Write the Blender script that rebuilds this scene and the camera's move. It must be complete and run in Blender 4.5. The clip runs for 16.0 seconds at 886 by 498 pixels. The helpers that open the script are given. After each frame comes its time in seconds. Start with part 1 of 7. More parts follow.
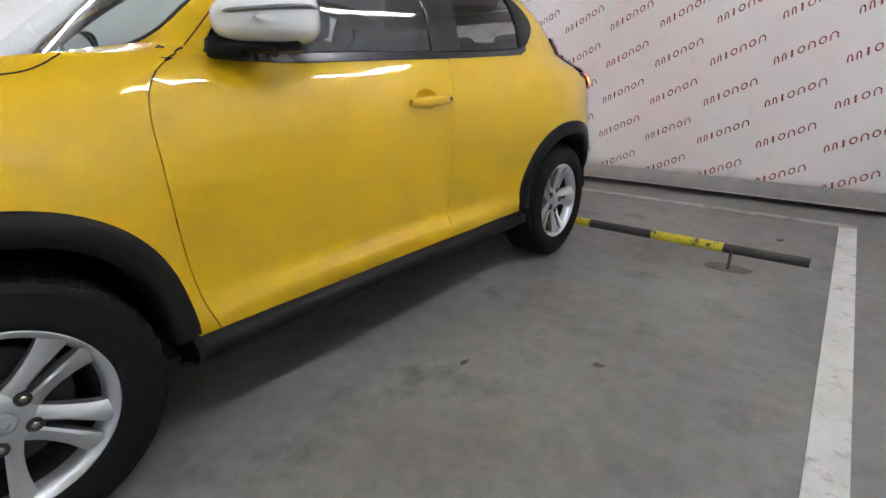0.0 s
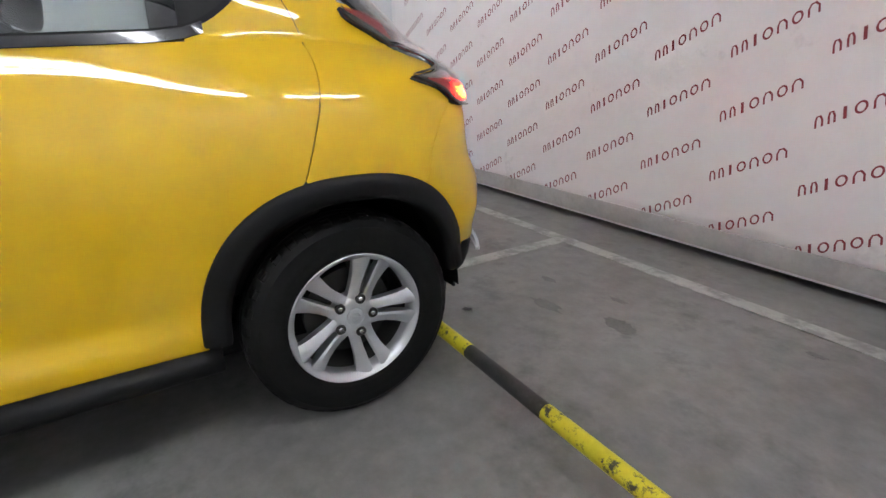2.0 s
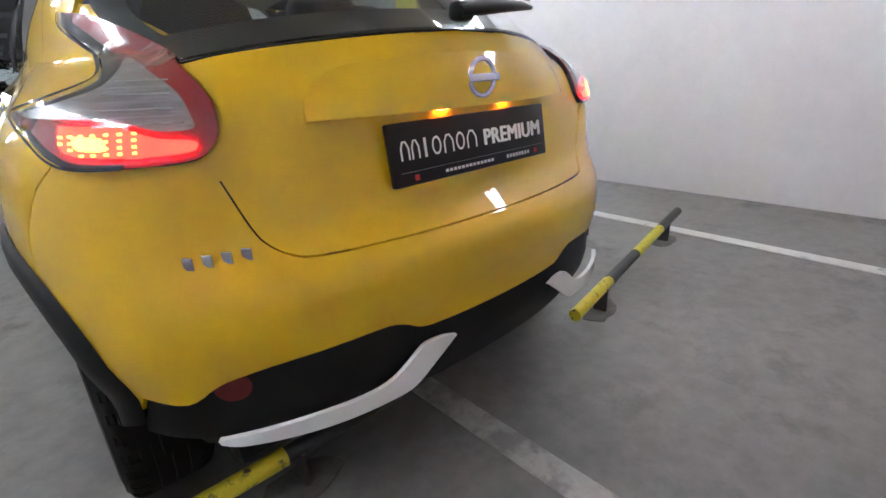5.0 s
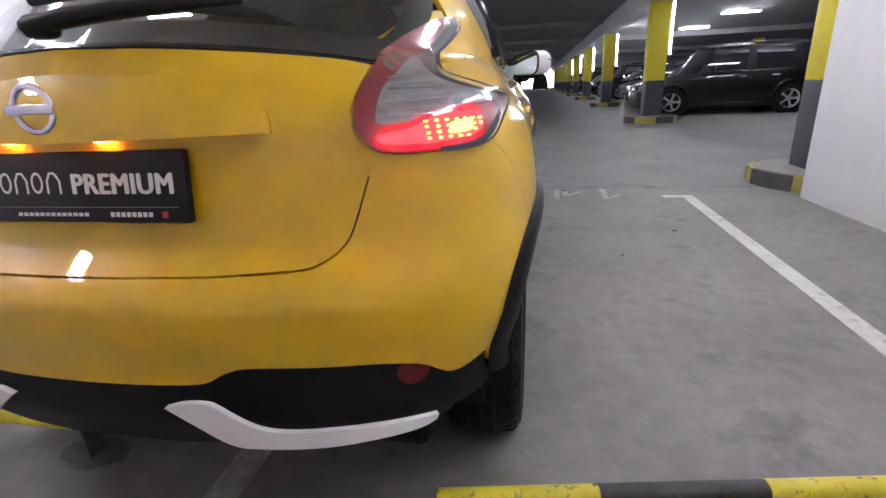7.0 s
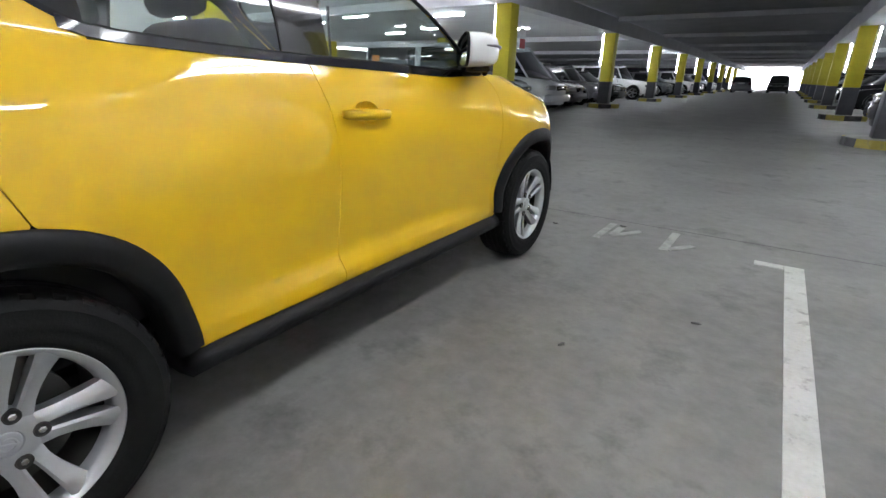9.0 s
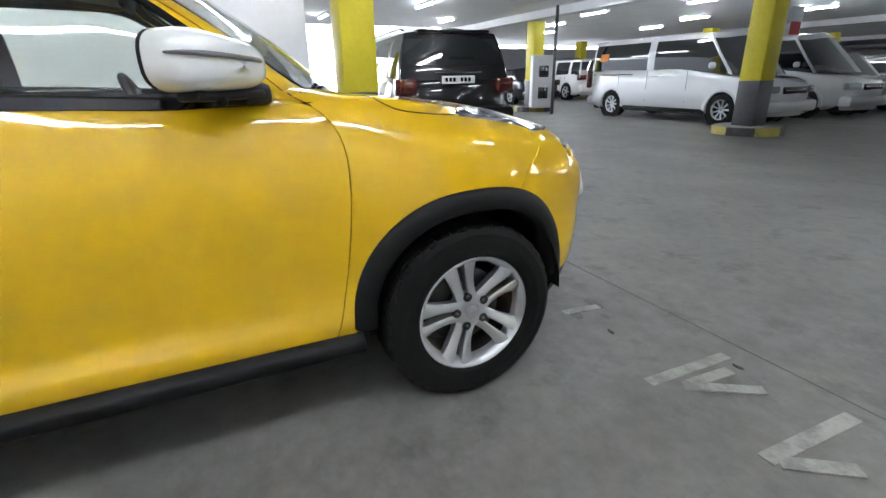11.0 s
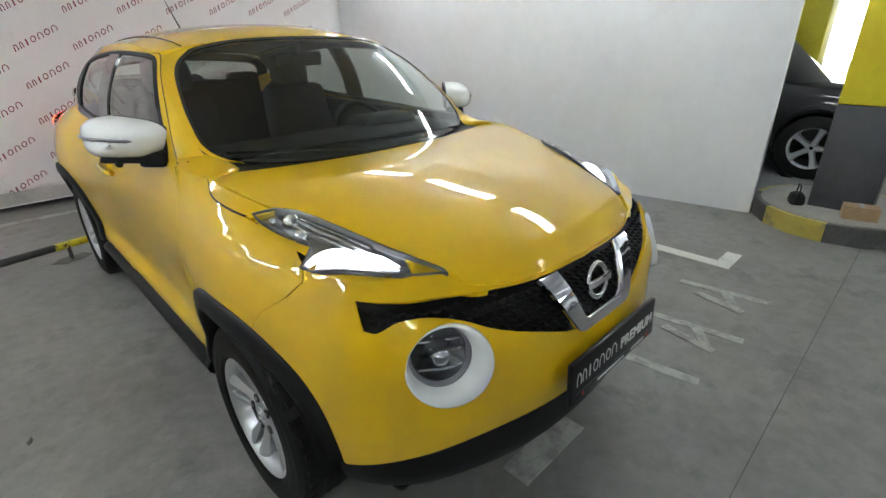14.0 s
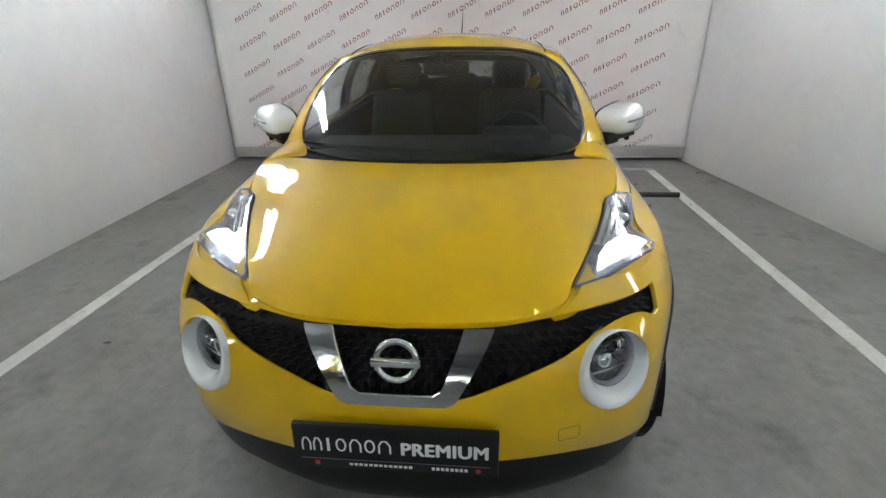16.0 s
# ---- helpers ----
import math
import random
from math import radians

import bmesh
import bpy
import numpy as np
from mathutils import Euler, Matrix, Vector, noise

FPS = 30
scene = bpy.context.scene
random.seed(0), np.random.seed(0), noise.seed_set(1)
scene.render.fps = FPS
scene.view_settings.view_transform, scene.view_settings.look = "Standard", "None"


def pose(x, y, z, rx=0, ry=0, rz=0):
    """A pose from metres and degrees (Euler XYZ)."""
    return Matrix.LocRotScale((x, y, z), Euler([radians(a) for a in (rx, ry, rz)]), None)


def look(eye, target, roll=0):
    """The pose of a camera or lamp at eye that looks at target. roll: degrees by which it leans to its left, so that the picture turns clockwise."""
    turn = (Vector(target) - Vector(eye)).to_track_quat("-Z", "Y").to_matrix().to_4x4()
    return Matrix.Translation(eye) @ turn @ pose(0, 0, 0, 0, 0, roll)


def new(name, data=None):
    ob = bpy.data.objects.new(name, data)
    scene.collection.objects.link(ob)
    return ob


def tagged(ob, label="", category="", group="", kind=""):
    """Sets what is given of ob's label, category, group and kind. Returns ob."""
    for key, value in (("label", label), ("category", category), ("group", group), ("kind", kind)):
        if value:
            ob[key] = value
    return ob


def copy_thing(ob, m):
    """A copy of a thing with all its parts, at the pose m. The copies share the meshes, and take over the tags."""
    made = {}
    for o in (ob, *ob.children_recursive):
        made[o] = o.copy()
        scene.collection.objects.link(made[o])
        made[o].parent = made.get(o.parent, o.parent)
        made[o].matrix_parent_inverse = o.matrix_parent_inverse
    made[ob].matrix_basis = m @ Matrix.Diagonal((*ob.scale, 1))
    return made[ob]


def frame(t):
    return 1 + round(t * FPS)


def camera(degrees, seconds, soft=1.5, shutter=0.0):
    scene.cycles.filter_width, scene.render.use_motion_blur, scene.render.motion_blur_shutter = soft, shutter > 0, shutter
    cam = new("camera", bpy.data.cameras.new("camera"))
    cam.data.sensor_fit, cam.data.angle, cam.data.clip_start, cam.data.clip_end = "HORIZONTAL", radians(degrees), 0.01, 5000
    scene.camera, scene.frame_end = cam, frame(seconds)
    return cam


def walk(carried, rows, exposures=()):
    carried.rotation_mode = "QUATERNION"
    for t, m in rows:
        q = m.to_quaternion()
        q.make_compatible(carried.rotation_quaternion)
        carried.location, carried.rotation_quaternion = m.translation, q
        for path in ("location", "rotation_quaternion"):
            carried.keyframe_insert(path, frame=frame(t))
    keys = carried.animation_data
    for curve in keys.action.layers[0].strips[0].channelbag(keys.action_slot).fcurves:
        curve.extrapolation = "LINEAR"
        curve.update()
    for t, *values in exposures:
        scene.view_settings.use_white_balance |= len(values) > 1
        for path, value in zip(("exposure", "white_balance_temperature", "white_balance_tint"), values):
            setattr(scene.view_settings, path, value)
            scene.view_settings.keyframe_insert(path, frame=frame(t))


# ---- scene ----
from mathutils.bvhtree import BVHTree
from mathutils.geometry import delaunay_2d_cdt

cam = camera(85.7, 16.0)

PATH = [
    (0, (2.087, -1.306, 1.02), (0.886, 0.146, 0.348), -0.4),
    (0.5, (2.169, -0.76, 1.009), (0.891, 0.624, 0.337), -0.1),
    (1, (2.171, -0.236, 1.023), (0.793, 1.046, 0.347), -0.4),
    (1.5, (2.184, 0.288, 1.059), (0.695, 1.436, 0.379), -0.6),
    (2, (2.128, 0.803, 1.044), (0.523, 1.781, 0.362), -1.0),
    (2.5, (2.058, 1.254, 1.042), (0.318, 1.959, 0.353), -1.4),
    (3, (1.941, 1.672, 1.044), (0.08, 1.934, 0.362), -2.5),
    (3.5, (1.745, 2.049, 1.06), (-0.121, 1.844, 0.371), -2.8),
    (4, (1.513, 2.4, 1.079), (-0.259, 1.771, 0.398), -2.6),
    (4.2, (1.403, 2.495, 1.084), (-0.307, 1.722, 0.394), -2.2),
    (6.3, (-0.283, 2.792, 1.104), (-0.336, 0.908, 0.437), -4.1),
    (6.5, (-0.473, 2.777, 1.11), (-0.383, 0.892, 0.447), -3.6),
    (7, (-0.892, 2.669, 1.069), (-0.521, 0.813, 0.425), -2.7),
    (7.5, (-1.278, 2.448, 1.058), (-0.714, 0.638, 0.42), -1.6),
    (8, (-1.625, 2.167, 1.06), (-0.876, 0.432, 0.406), -0.5),
    (8.5, (-1.887, 1.814, 1.038), (-0.981, 0.158, 0.378), 0.3),
    (8.7, (-1.945, 1.671, 1.056), (-0.987, 0.049, 0.386), 0.8),
    (10.8, (-2.204, -0.368, 1.107), (-0.552, -1.27, 0.431), -1.0),
    (11, (-2.194, -0.514, 1.135), (-0.491, -1.313, 0.456), -1.0),
    (11.5, (-2.157, -0.899, 1.259), (-0.341, -1.39, 0.583), -1.3),
    (12, (-2.113, -1.293, 1.367), (-0.232, -1.342, 0.69), -1.5),
    (12.5, (-1.979, -1.674, 1.404), (-0.134, -1.303, 0.726), -1.5),
    (13, (-1.8, -2.033, 1.457), (-0.093, -1.324, 0.694), -1.1),
    (13.5, (-1.569, -2.365, 1.484), (-0.05, -1.329, 0.698), -1.3),
    (14, (-1.258, -2.602, 1.489), (0.016, -1.289, 0.68), -1.0),
    (14.5, (-0.921, -2.834, 1.494), (0.023, -1.267, 0.686), -1.3),
    (15, (-0.566, -2.939, 1.483), (0.002, -1.2, 0.674), -1.5),
    (15.2, (-0.44, -2.936, 1.465), (-0.009, -1.157, 0.659), -1.5),
    (15.5, (-0.186, -2.972, 1.501), (0.026, -1.153, 0.697), -0.9),
    (16, (0.221, -2.977, 1.55), (0.046, -1.157, 0.74), -1.1),
]
EXPOSURES = [(0, 1.27, 6350, 14), (2.5, 1.32, 6280, 14), (3.5, 1.34, 6220, 12), (4.2, 1.36, 6180, 11), (6.5, 1.5, 6320, 25), (7.3, 1.45, 6280, 22), (8.5, 1.42, 6300, 14), (11, 1.42, 6250, 11), (12, 1.34, 6300, 8), (14, 1.16, 6400, 6), (16, 1.14, 6400, 6)]
walk(cam, [(t, look(eye, target, roll)) for t, eye, target, roll in PATH], EXPOSURES)

# ---- world and lamps ----
world = bpy.data.worlds.new("sky")
scene.world = world
world.use_nodes = True
_nt = world.node_tree
_sky = _nt.nodes.new("ShaderNodeTexSky")
_sky.sky_type, _sky.sun_disc, _sky.sun_elevation, _sky.sun_rotation = "NISHITA", False, radians(38), radians(100)
_nt.links.new(_sky.outputs[0], _nt.nodes["Background"].inputs[0])
_nt.nodes["Background"].inputs[1].default_value = 0.15

TUBE_POWER = 15.5      # glow of the fluorescent tubes
HALL_POWER = 56.0      # glow of the single tubes in the halls
DAYLIGHT = 4.0         # glow of the bright outdoors behind the openings
CEILING = 2.95         # bay ceiling height

# ---- materials ----
def material(name, color=(.5, .5, .5), rough=.5, metal=0.0, coat=0.0, glow=None, power=0.0, spec=.5):
    m = bpy.data.materials.new(name)
    m.use_nodes = True
    b = m.node_tree.nodes["Principled BSDF"]
    b.inputs["Base Color"].default_value = (*color, 1)
    b.inputs["Roughness"].default_value = rough
    b.inputs["Metallic"].default_value = metal
    b.inputs["Coat Weight"].default_value = coat
    b.inputs["Coat Roughness"].default_value = .03
    b.inputs["Specular IOR Level"].default_value = spec
    if glow:
        b.inputs["Emission Color"].default_value = (*glow, 1)
        b.inputs["Emission Strength"].default_value = power
    return m


def node(m, kind, **values):
    n = m.node_tree.nodes.new(kind)
    for k, v in values.items():
        n.inputs[k].default_value = v
    return n


def textured(m, low, high, scale=4.0, detail=6.0, stretch=(1, 1, 1), rough=None, bump=0.0, bump_scale=60.0, second=None, contrast=(.35, .65)):
    """Colour that wanders between two tones at two scales, with a varied gloss and a fine relief, in real size."""
    t, link = m.node_tree, m.node_tree.links.new
    b = t.nodes["Principled BSDF"]
    co = t.nodes.new("ShaderNodeTexCoord")
    mp = t.nodes.new("ShaderNodeMapping")
    mp.inputs["Scale"].default_value = stretch
    link(co.outputs["Object"], mp.inputs[0])
    a = node(m, "ShaderNodeTexNoise", Scale=scale, Detail=detail, Roughness=.6)
    c = node(m, "ShaderNodeTexNoise", Scale=scale * 9, Detail=4.0, Roughness=.65)
    link(mp.outputs[0], a.inputs["Vector"])
    link(mp.outputs[0], c.inputs["Vector"])
    add = t.nodes.new("ShaderNodeMath")
    add.operation = "MULTIPLY_ADD"
    add.inputs[1].default_value = .35
    link(c.outputs["Fac"], add.inputs[0])
    half = t.nodes.new("ShaderNodeMath")
    half.operation = "MULTIPLY"
    half.inputs[1].default_value = .65
    link(a.outputs["Fac"], half.inputs[0])
    link(half.outputs[0], add.inputs[2])
    ramp = t.nodes.new("ShaderNodeValToRGB")
    ramp.color_ramp.elements[0].position, ramp.color_ramp.elements[1].position = contrast
    ramp.color_ramp.elements[0].color, ramp.color_ramp.elements[1].color = (*low, 1), (*high, 1)
    link(add.outputs[0], ramp.inputs[0])
    out = ramp.outputs[0]
    if second:
        tone, size, reach = second
        s = node(m, "ShaderNodeTexNoise", Scale=size, Detail=5.0, Roughness=.7)
        link(co.outputs["Object"], s.inputs["Vector"])
        r = t.nodes.new("ShaderNodeValToRGB")
        r.color_ramp.elements[0].position, r.color_ramp.elements[1].position = reach
        link(s.outputs["Fac"], r.inputs[0])
        mix = t.nodes.new("ShaderNodeMix")
        mix.data_type = "RGBA"
        link(r.outputs[0], mix.inputs["Factor"])
        link(out, mix.inputs["A"])
        mix.inputs["B"].default_value = (*tone, 1)
        out = mix.outputs["Result"]
    link(out, b.inputs["Base Color"])
    if rough:
        mr = t.nodes.new("ShaderNodeMapRange")
        mr.inputs["To Min"].default_value, mr.inputs["To Max"].default_value = rough
        link(add.outputs[0], mr.inputs["Value"])
        link(mr.outputs[0], b.inputs["Roughness"])
    if bump:
        g = node(m, "ShaderNodeTexNoise", Scale=bump_scale, Detail=5.0, Roughness=.6)
        link(co.outputs["Object"], g.inputs["Vector"])
        bp = node(m, "ShaderNodeBump", Strength=bump, Distance=.01)
        link(g.outputs["Fac"], bp.inputs["Height"])
        link(bp.outputs[0], b.inputs["Normal"])
    return m


def glass(name, tint, gloss=1.0):
    """Thin pane: clear or tinted, with a mirror gloss that grows at grazing angles."""
    m = bpy.data.materials.new(name)
    m.use_nodes = True
    t, link = m.node_tree, m.node_tree.links.new
    t.nodes.remove(t.nodes["Principled BSDF"])
    tr = node(m, "ShaderNodeBsdfTransparent", Color=(*tint, 1))
    gl = node(m, "ShaderNodeBsdfGlossy", Roughness=.02)
    gl.inputs["Color"].default_value = (gloss, gloss, gloss, 1)
    lw = node(m, "ShaderNodeLayerWeight", Blend=.5)
    rise = t.nodes.new("ShaderNodeMath")
    rise.operation = "POWER"
    rise.inputs[1].default_value = 4.0
    link(lw.outputs["Facing"], rise.inputs[0])
    fr = t.nodes.new("ShaderNodeMath")
    fr.operation = "MULTIPLY_ADD"
    fr.inputs[1].default_value, fr.inputs[2].default_value = .92, .065
    link(rise.outputs[0], fr.inputs[0])
    mix = t.nodes.new("ShaderNodeMixShader")
    link(fr.outputs[0], mix.inputs[0])
    link(tr.outputs[0], mix.inputs[1])
    link(gl.outputs[0], mix.inputs[2])
    link(mix.outputs[0], t.nodes["Material Output"].inputs[0])
    return m


def grown(m, amount, size, depth=.01):
    """Adds a soft large-scale unevenness to a surface."""
    t = m.node_tree
    co = t.nodes.new("ShaderNodeTexCoord")
    n = node(m, "ShaderNodeTexNoise", Scale=size, Detail=2.0)
    t.links.new(co.outputs["Object"], n.inputs["Vector"])
    bp = node(m, "ShaderNodeBump", Strength=amount, Distance=depth)
    t.links.new(n.outputs["Fac"], bp.inputs["Height"])
    t.links.new(bp.outputs[0], t.nodes["Principled BSDF"].inputs["Normal"])
    return m


CONCRETE = textured(material("concrete_floor", rough=.5), (.138, .136, .126), (.262, .260, .243), 1.3, 9.0, rough=(.42, .70), bump=.12, bump_scale=45,
                    second=((.092, .092, .085), 2.6, (.53, .74)))
WALL_PAINT = textured(material("white_wall_paint"), (.66, .67, .68), (.74, .75, .76), .9, 5, rough=(.5, .7), bump=.12, bump_scale=35)
CEIL_PAINT = textured(material("ceiling_paint"), (.70, .71, .72), (.79, .80, .81), 1.2, 5, rough=(.7, .9), bump=.1)
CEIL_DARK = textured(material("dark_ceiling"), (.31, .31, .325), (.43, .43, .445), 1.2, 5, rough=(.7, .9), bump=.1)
BEAM_WHITE = textured(material("beam_paint"), (.58, .58, .60), (.70, .70, .72), 1.0, 4, rough=(.6, .8))
VINYL = grown(textured(material("banner_vinyl"), (.70, .685, .675), (.76, .745, .735), .8, 4, rough=(.42, .55), second=((.40, .39, .38), 2.3, (.62, .86))), .5, 1.4, .05)
HEM = textured(material("banner_hem"), (.30, .295, .28), (.42, .41, .39), 3, 6, rough=(.5, .7))
BANNER_RED = material("banner_red", (.22, .028, .038), .5)
LINE_PAINT = textured(material("line_paint"), (.50, .50, .47), (.66, .66, .63), 5, 7, rough=(.45, .6), bump=.1, second=((.27, .265, .25), 11.0, (.56, .70)))
FAINT_PAINT = textured(material("worn_line_paint"), (.33, .33, .305), (.44, .44, .41), 6, 7, rough=(.45, .6), bump=.1, second=((.23, .226, .212), 8.0, (.44, .60)))
COL_YELLOW = textured(material("column_yellow"), (.62, .52, .02), (.74, .64, .03), 2, 5, rough=(.4, .55), bump=.08)
COL_GREY = textured(material("column_grey"), (.045, .047, .055), (.075, .077, .085), 2, 5, rough=(.4, .55), bump=.08)
KERB_GREY = textured(material("kerb_concrete"), (.24, .23, .21), (.36, .35, .32), 4, 7, rough=(.6, .8), bump=.2)
KERB_YELLOW = textured(material("kerb_yellow"), (.38, .31, .06), (.50, .42, .10), 5, 7, rough=(.5, .7), bump=.15, second=((.22, .20, .15), 9.0, (.55, .72)))
KERB_BLACK = textured(material("kerb_black"), (.05, .05, .05), (.12, .12, .12), 5, 7, rough=(.5, .7), bump=.15)
PATCH = textured(material("mortar_patch"), (.07, .068, .06), (.16, .155, .14), 14, 6, rough=(.6, .85), bump=.4, bump_scale=90)
RAIL_YELLOW = textured(material("rail_yellow"), (.58, .50, .015), (.72, .62, .03), 6, 6, rough=(.35, .5), second=((.06, .055, .04), 26.0, (.57, .66)))
RAIL_BLACK = textured(material("rail_black"), (.018, .018, .018), (.05, .05, .048), 8, 6, rough=(.4, .65), second=((.16, .155, .14), 18.0, (.64, .78)))
STEEL_DARK = textured(material("dark_steel"), (.05, .05, .05), (.10, .095, .09), 12, 6, rough=(.5, .7))
TUBE = material("tube_glow", (.9, .9, .9), .5, glow=(.95, .98, 1.0), power=TUBE_POWER)
HALL_TUBE = material("hall_tube_glow", (.9, .9, .9), .5, glow=(.92, .97, 1.0), power=HALL_POWER)
FIXTURE = material("lamp_housing", (.75, .75, .75), .4)
OUTDOOR = material("outdoor_light", (0, 0, 0), 1, glow=(.95, .97, 1.0), power=DAYLIGHT)

PAINT = material("yellow_paint", (.708, .436, .005), .42, coat=1.0, spec=.12)
PAINT.node_tree.nodes["Principled BSDF"].inputs["Coat IOR"].default_value = 1.55
PLASTIC = textured(material("black_plastic", spec=.22), (.005, .005, .0055), (.009, .009, .0095), 9, 4, rough=(.42, .58), bump=.1, bump_scale=900)
GLOSS_BLACK = material("gloss_black", (.006, .006, .007), .12, coat=.6)
SEAL = material("rubber_seal", (.004, .004, .0045), .5, spec=.2)
RUBBER = textured(material("tyre_rubber", spec=.2), (.005, .005, .005), (.010, .010, .0095), 14, 4, rough=(.6, .8), bump=.15, bump_scale=160)
ALLOY = textured(material("silver_alloy", metal=.85), (.60, .61, .63), (.66, .67, .69), 6, 3, rough=(.28, .36))
ALLOY_DARK = material("brake_iron", (.06, .058, .055), .5, .6)
CHROME = material("chrome", (.82, .83, .85), .08, 1.0)
WHITE_GLOSS = material("white_gloss", (.78, .80, .80), .25, coat=.8)
WINDSCREEN = glass("windscreen_glass", (.60, .66, .64))
SIDE_GLASS = glass("side_glass", (.84, .90, .88))
DARK_GLASS = glass("privacy_glass", (.58, .63, .62))
LENS_CLEAR = glass("lamp_lens", (.90, .92, .93))
LENS_RED = glass("red_lens", (.62, .025, .02))
RED_BODY = material("red_reflector", (.27, .006, .009), .2, coat=.8)
BRAKE_GLOW = material("brake_glow", (.6, .02, .01), .3, glow=(1.0, .003, .0003), power=24.0)
BRAKE_CORE = material("brake_core", (.9, .3, .05), .3, glow=(1.0, .28, .02), power=9.0)
DAY_GLOW = material("daylight_lamp", (.9, .9, .95), .3, glow=(.95, .95, 1.0), power=3.0)
BRAKE_WARM = material("brake_warm", (.9, .2, .03), .3, glow=(1.0, .10, .006), power=22.0)
PLATE_GLOW = material("plate_bulb", (.9, .7, .4), .3, glow=(1.0, .25, .03), power=32.0)
REFLECTOR = material("lamp_reflector", (.70, .71, .73), .12, 1.0)
LAMP_BOWL = textured(material("lamp_bowl", metal=.6), (.42, .43, .45), (.62, .63, .65), 30, 3, rough=(.15, .35))
HEAD_BOWL = textured(material("head_bowl", metal=.8), (.12, .12, .13), (.62, .63, .66), 16, 3, rough=(.10, .30), contrast=(.38, .62))
BOWL_CHROME = textured(material("bowl_chrome", metal=1.0), (.22, .22, .23), (.55, .56, .58), 40, 3, rough=(.05, .15))
LAMP_GREY = material("lamp_grey", (.22, .22, .24), .3, .5)
LAMP_RIM = material("lamp_rim", (.16, .16, .17), .2, .5)
LAMP_PALE = textured(material("lamp_pale_chrome", metal=.55), (.26, .26, .27), (.66, .66, .68), 10, 3, stretch=(1, 1, 5), rough=(.08, .2))
CLOTH = textured(material("dark_seat_cloth"), (.008, .008, .009), (.016, .016, .017), 20, 4, rough=(.8, .95), bump=.3, bump_scale=500)
TRIM = textured(material("cabin_trim"), (.008, .008, .009), (.016, .016, .017), 12, 4, rough=(.55, .75))
TRIM_LIGHT = material("pale_headliner", (.22, .22, .215), .9)
PLATE_BLACK = material("plate_black", (.007, .007, .008), .35, coat=.12, spec=.3)
INK_WHITE = material("white_ink", (.80, .80, .80), .4)
INK_RED = material("red_ink", (.55, .03, .03), .4)

# ---- mesh helpers ----
def finish(name, verts, faces, mat, parent=None, label="", smooth=False, normals=None, mats=None, slots=None):
    me = bpy.data.meshes.new(name)
    me.from_pydata([tuple(v) for v in verts], [], faces)
    for m in (mats or [mat]):
        me.materials.append(m)
    if slots is not None:
        me.polygons.foreach_set("material_index", slots)
    me.polygons.foreach_set("use_smooth", [smooth] * len(me.polygons))
    if normals is not None:
        me.normals_split_custom_set_from_vertices([tuple(n) for n in normals])
    me.update()
    ob = new(name, me)
    if parent:
        ob.parent = parent
    if label:
        tagged(ob, label)
    return ob


def part(name, bm, mat, parent=None, label="", smooth=False, angle=None):
    me = bpy.data.meshes.new(name)
    bmesh.ops.recalc_face_normals(bm, faces=bm.faces)
    if angle:
        for e in bm.edges:
            e.smooth = len(e.link_faces) == 2 and e.calc_face_angle(3) < radians(angle)
        smooth = True
    for f in bm.faces:
        f.smooth = smooth
    bm.to_mesh(me)
    bm.free()
    me.materials.append(mat)
    ob = new(name, me)
    if parent:
        ob.parent = parent
    if label:
        tagged(ob, label)
    return ob


def add_box(bm, size, at=(0, 0, 0), bevel=0.0, turn=None, taper=None, segments=2):
    """A box in bm, with rounded edges; taper shrinks its top in x and y."""
    made = bmesh.ops.create_cube(bm, size=1)["verts"]
    for v in made:
        v.co = Vector((v.co.x * size[0], v.co.y * size[1], v.co.z * size[2]))
        if taper and v.co.z > 0:
            v.co.x *= taper[0]
            v.co.y *= taper[1]
    if bevel:
        es = list({e for v in made for e in v.link_edges})
        made = list({v for f in bmesh.ops.bevel(bm, geom=es, offset=bevel, segments=segments, profile=.5, affect="EDGES")["faces"] for v in f.verts} | {v for v in made if v.is_valid})
    m = Matrix.Translation(at) @ (turn or Matrix())
    for v in made:
        v.co = m @ v.co
    return made


def box(name, size, at, mat, parent=None, bevel=0.0, turn=None, taper=None, label=""):
    bm = bmesh.new()
    add_box(bm, size, at, bevel, turn, taper)
    return part(name, bm, mat, parent, label, angle=40 if bevel else None)


def lathe(profile, n=48, close=False):
    """A bmesh turned about the x axis from (x, radius) pairs."""
    bm = bmesh.new()
    rings = []
    for x, r in profile:
        rings.append([bm.verts.new((x, r * math.cos(2 * math.pi * k / n), r * math.sin(2 * math.pi * k / n))) for k in range(n)])
    for a, b in zip(rings, rings[1:]):
        for k in range(n):
            bm.faces.new((a[k], a[(k + 1) % n], b[(k + 1) % n], b[k]))
    if close:
        bm.faces.new(rings[0])
        bm.faces.new(rings[-1][::-1])
    return bm


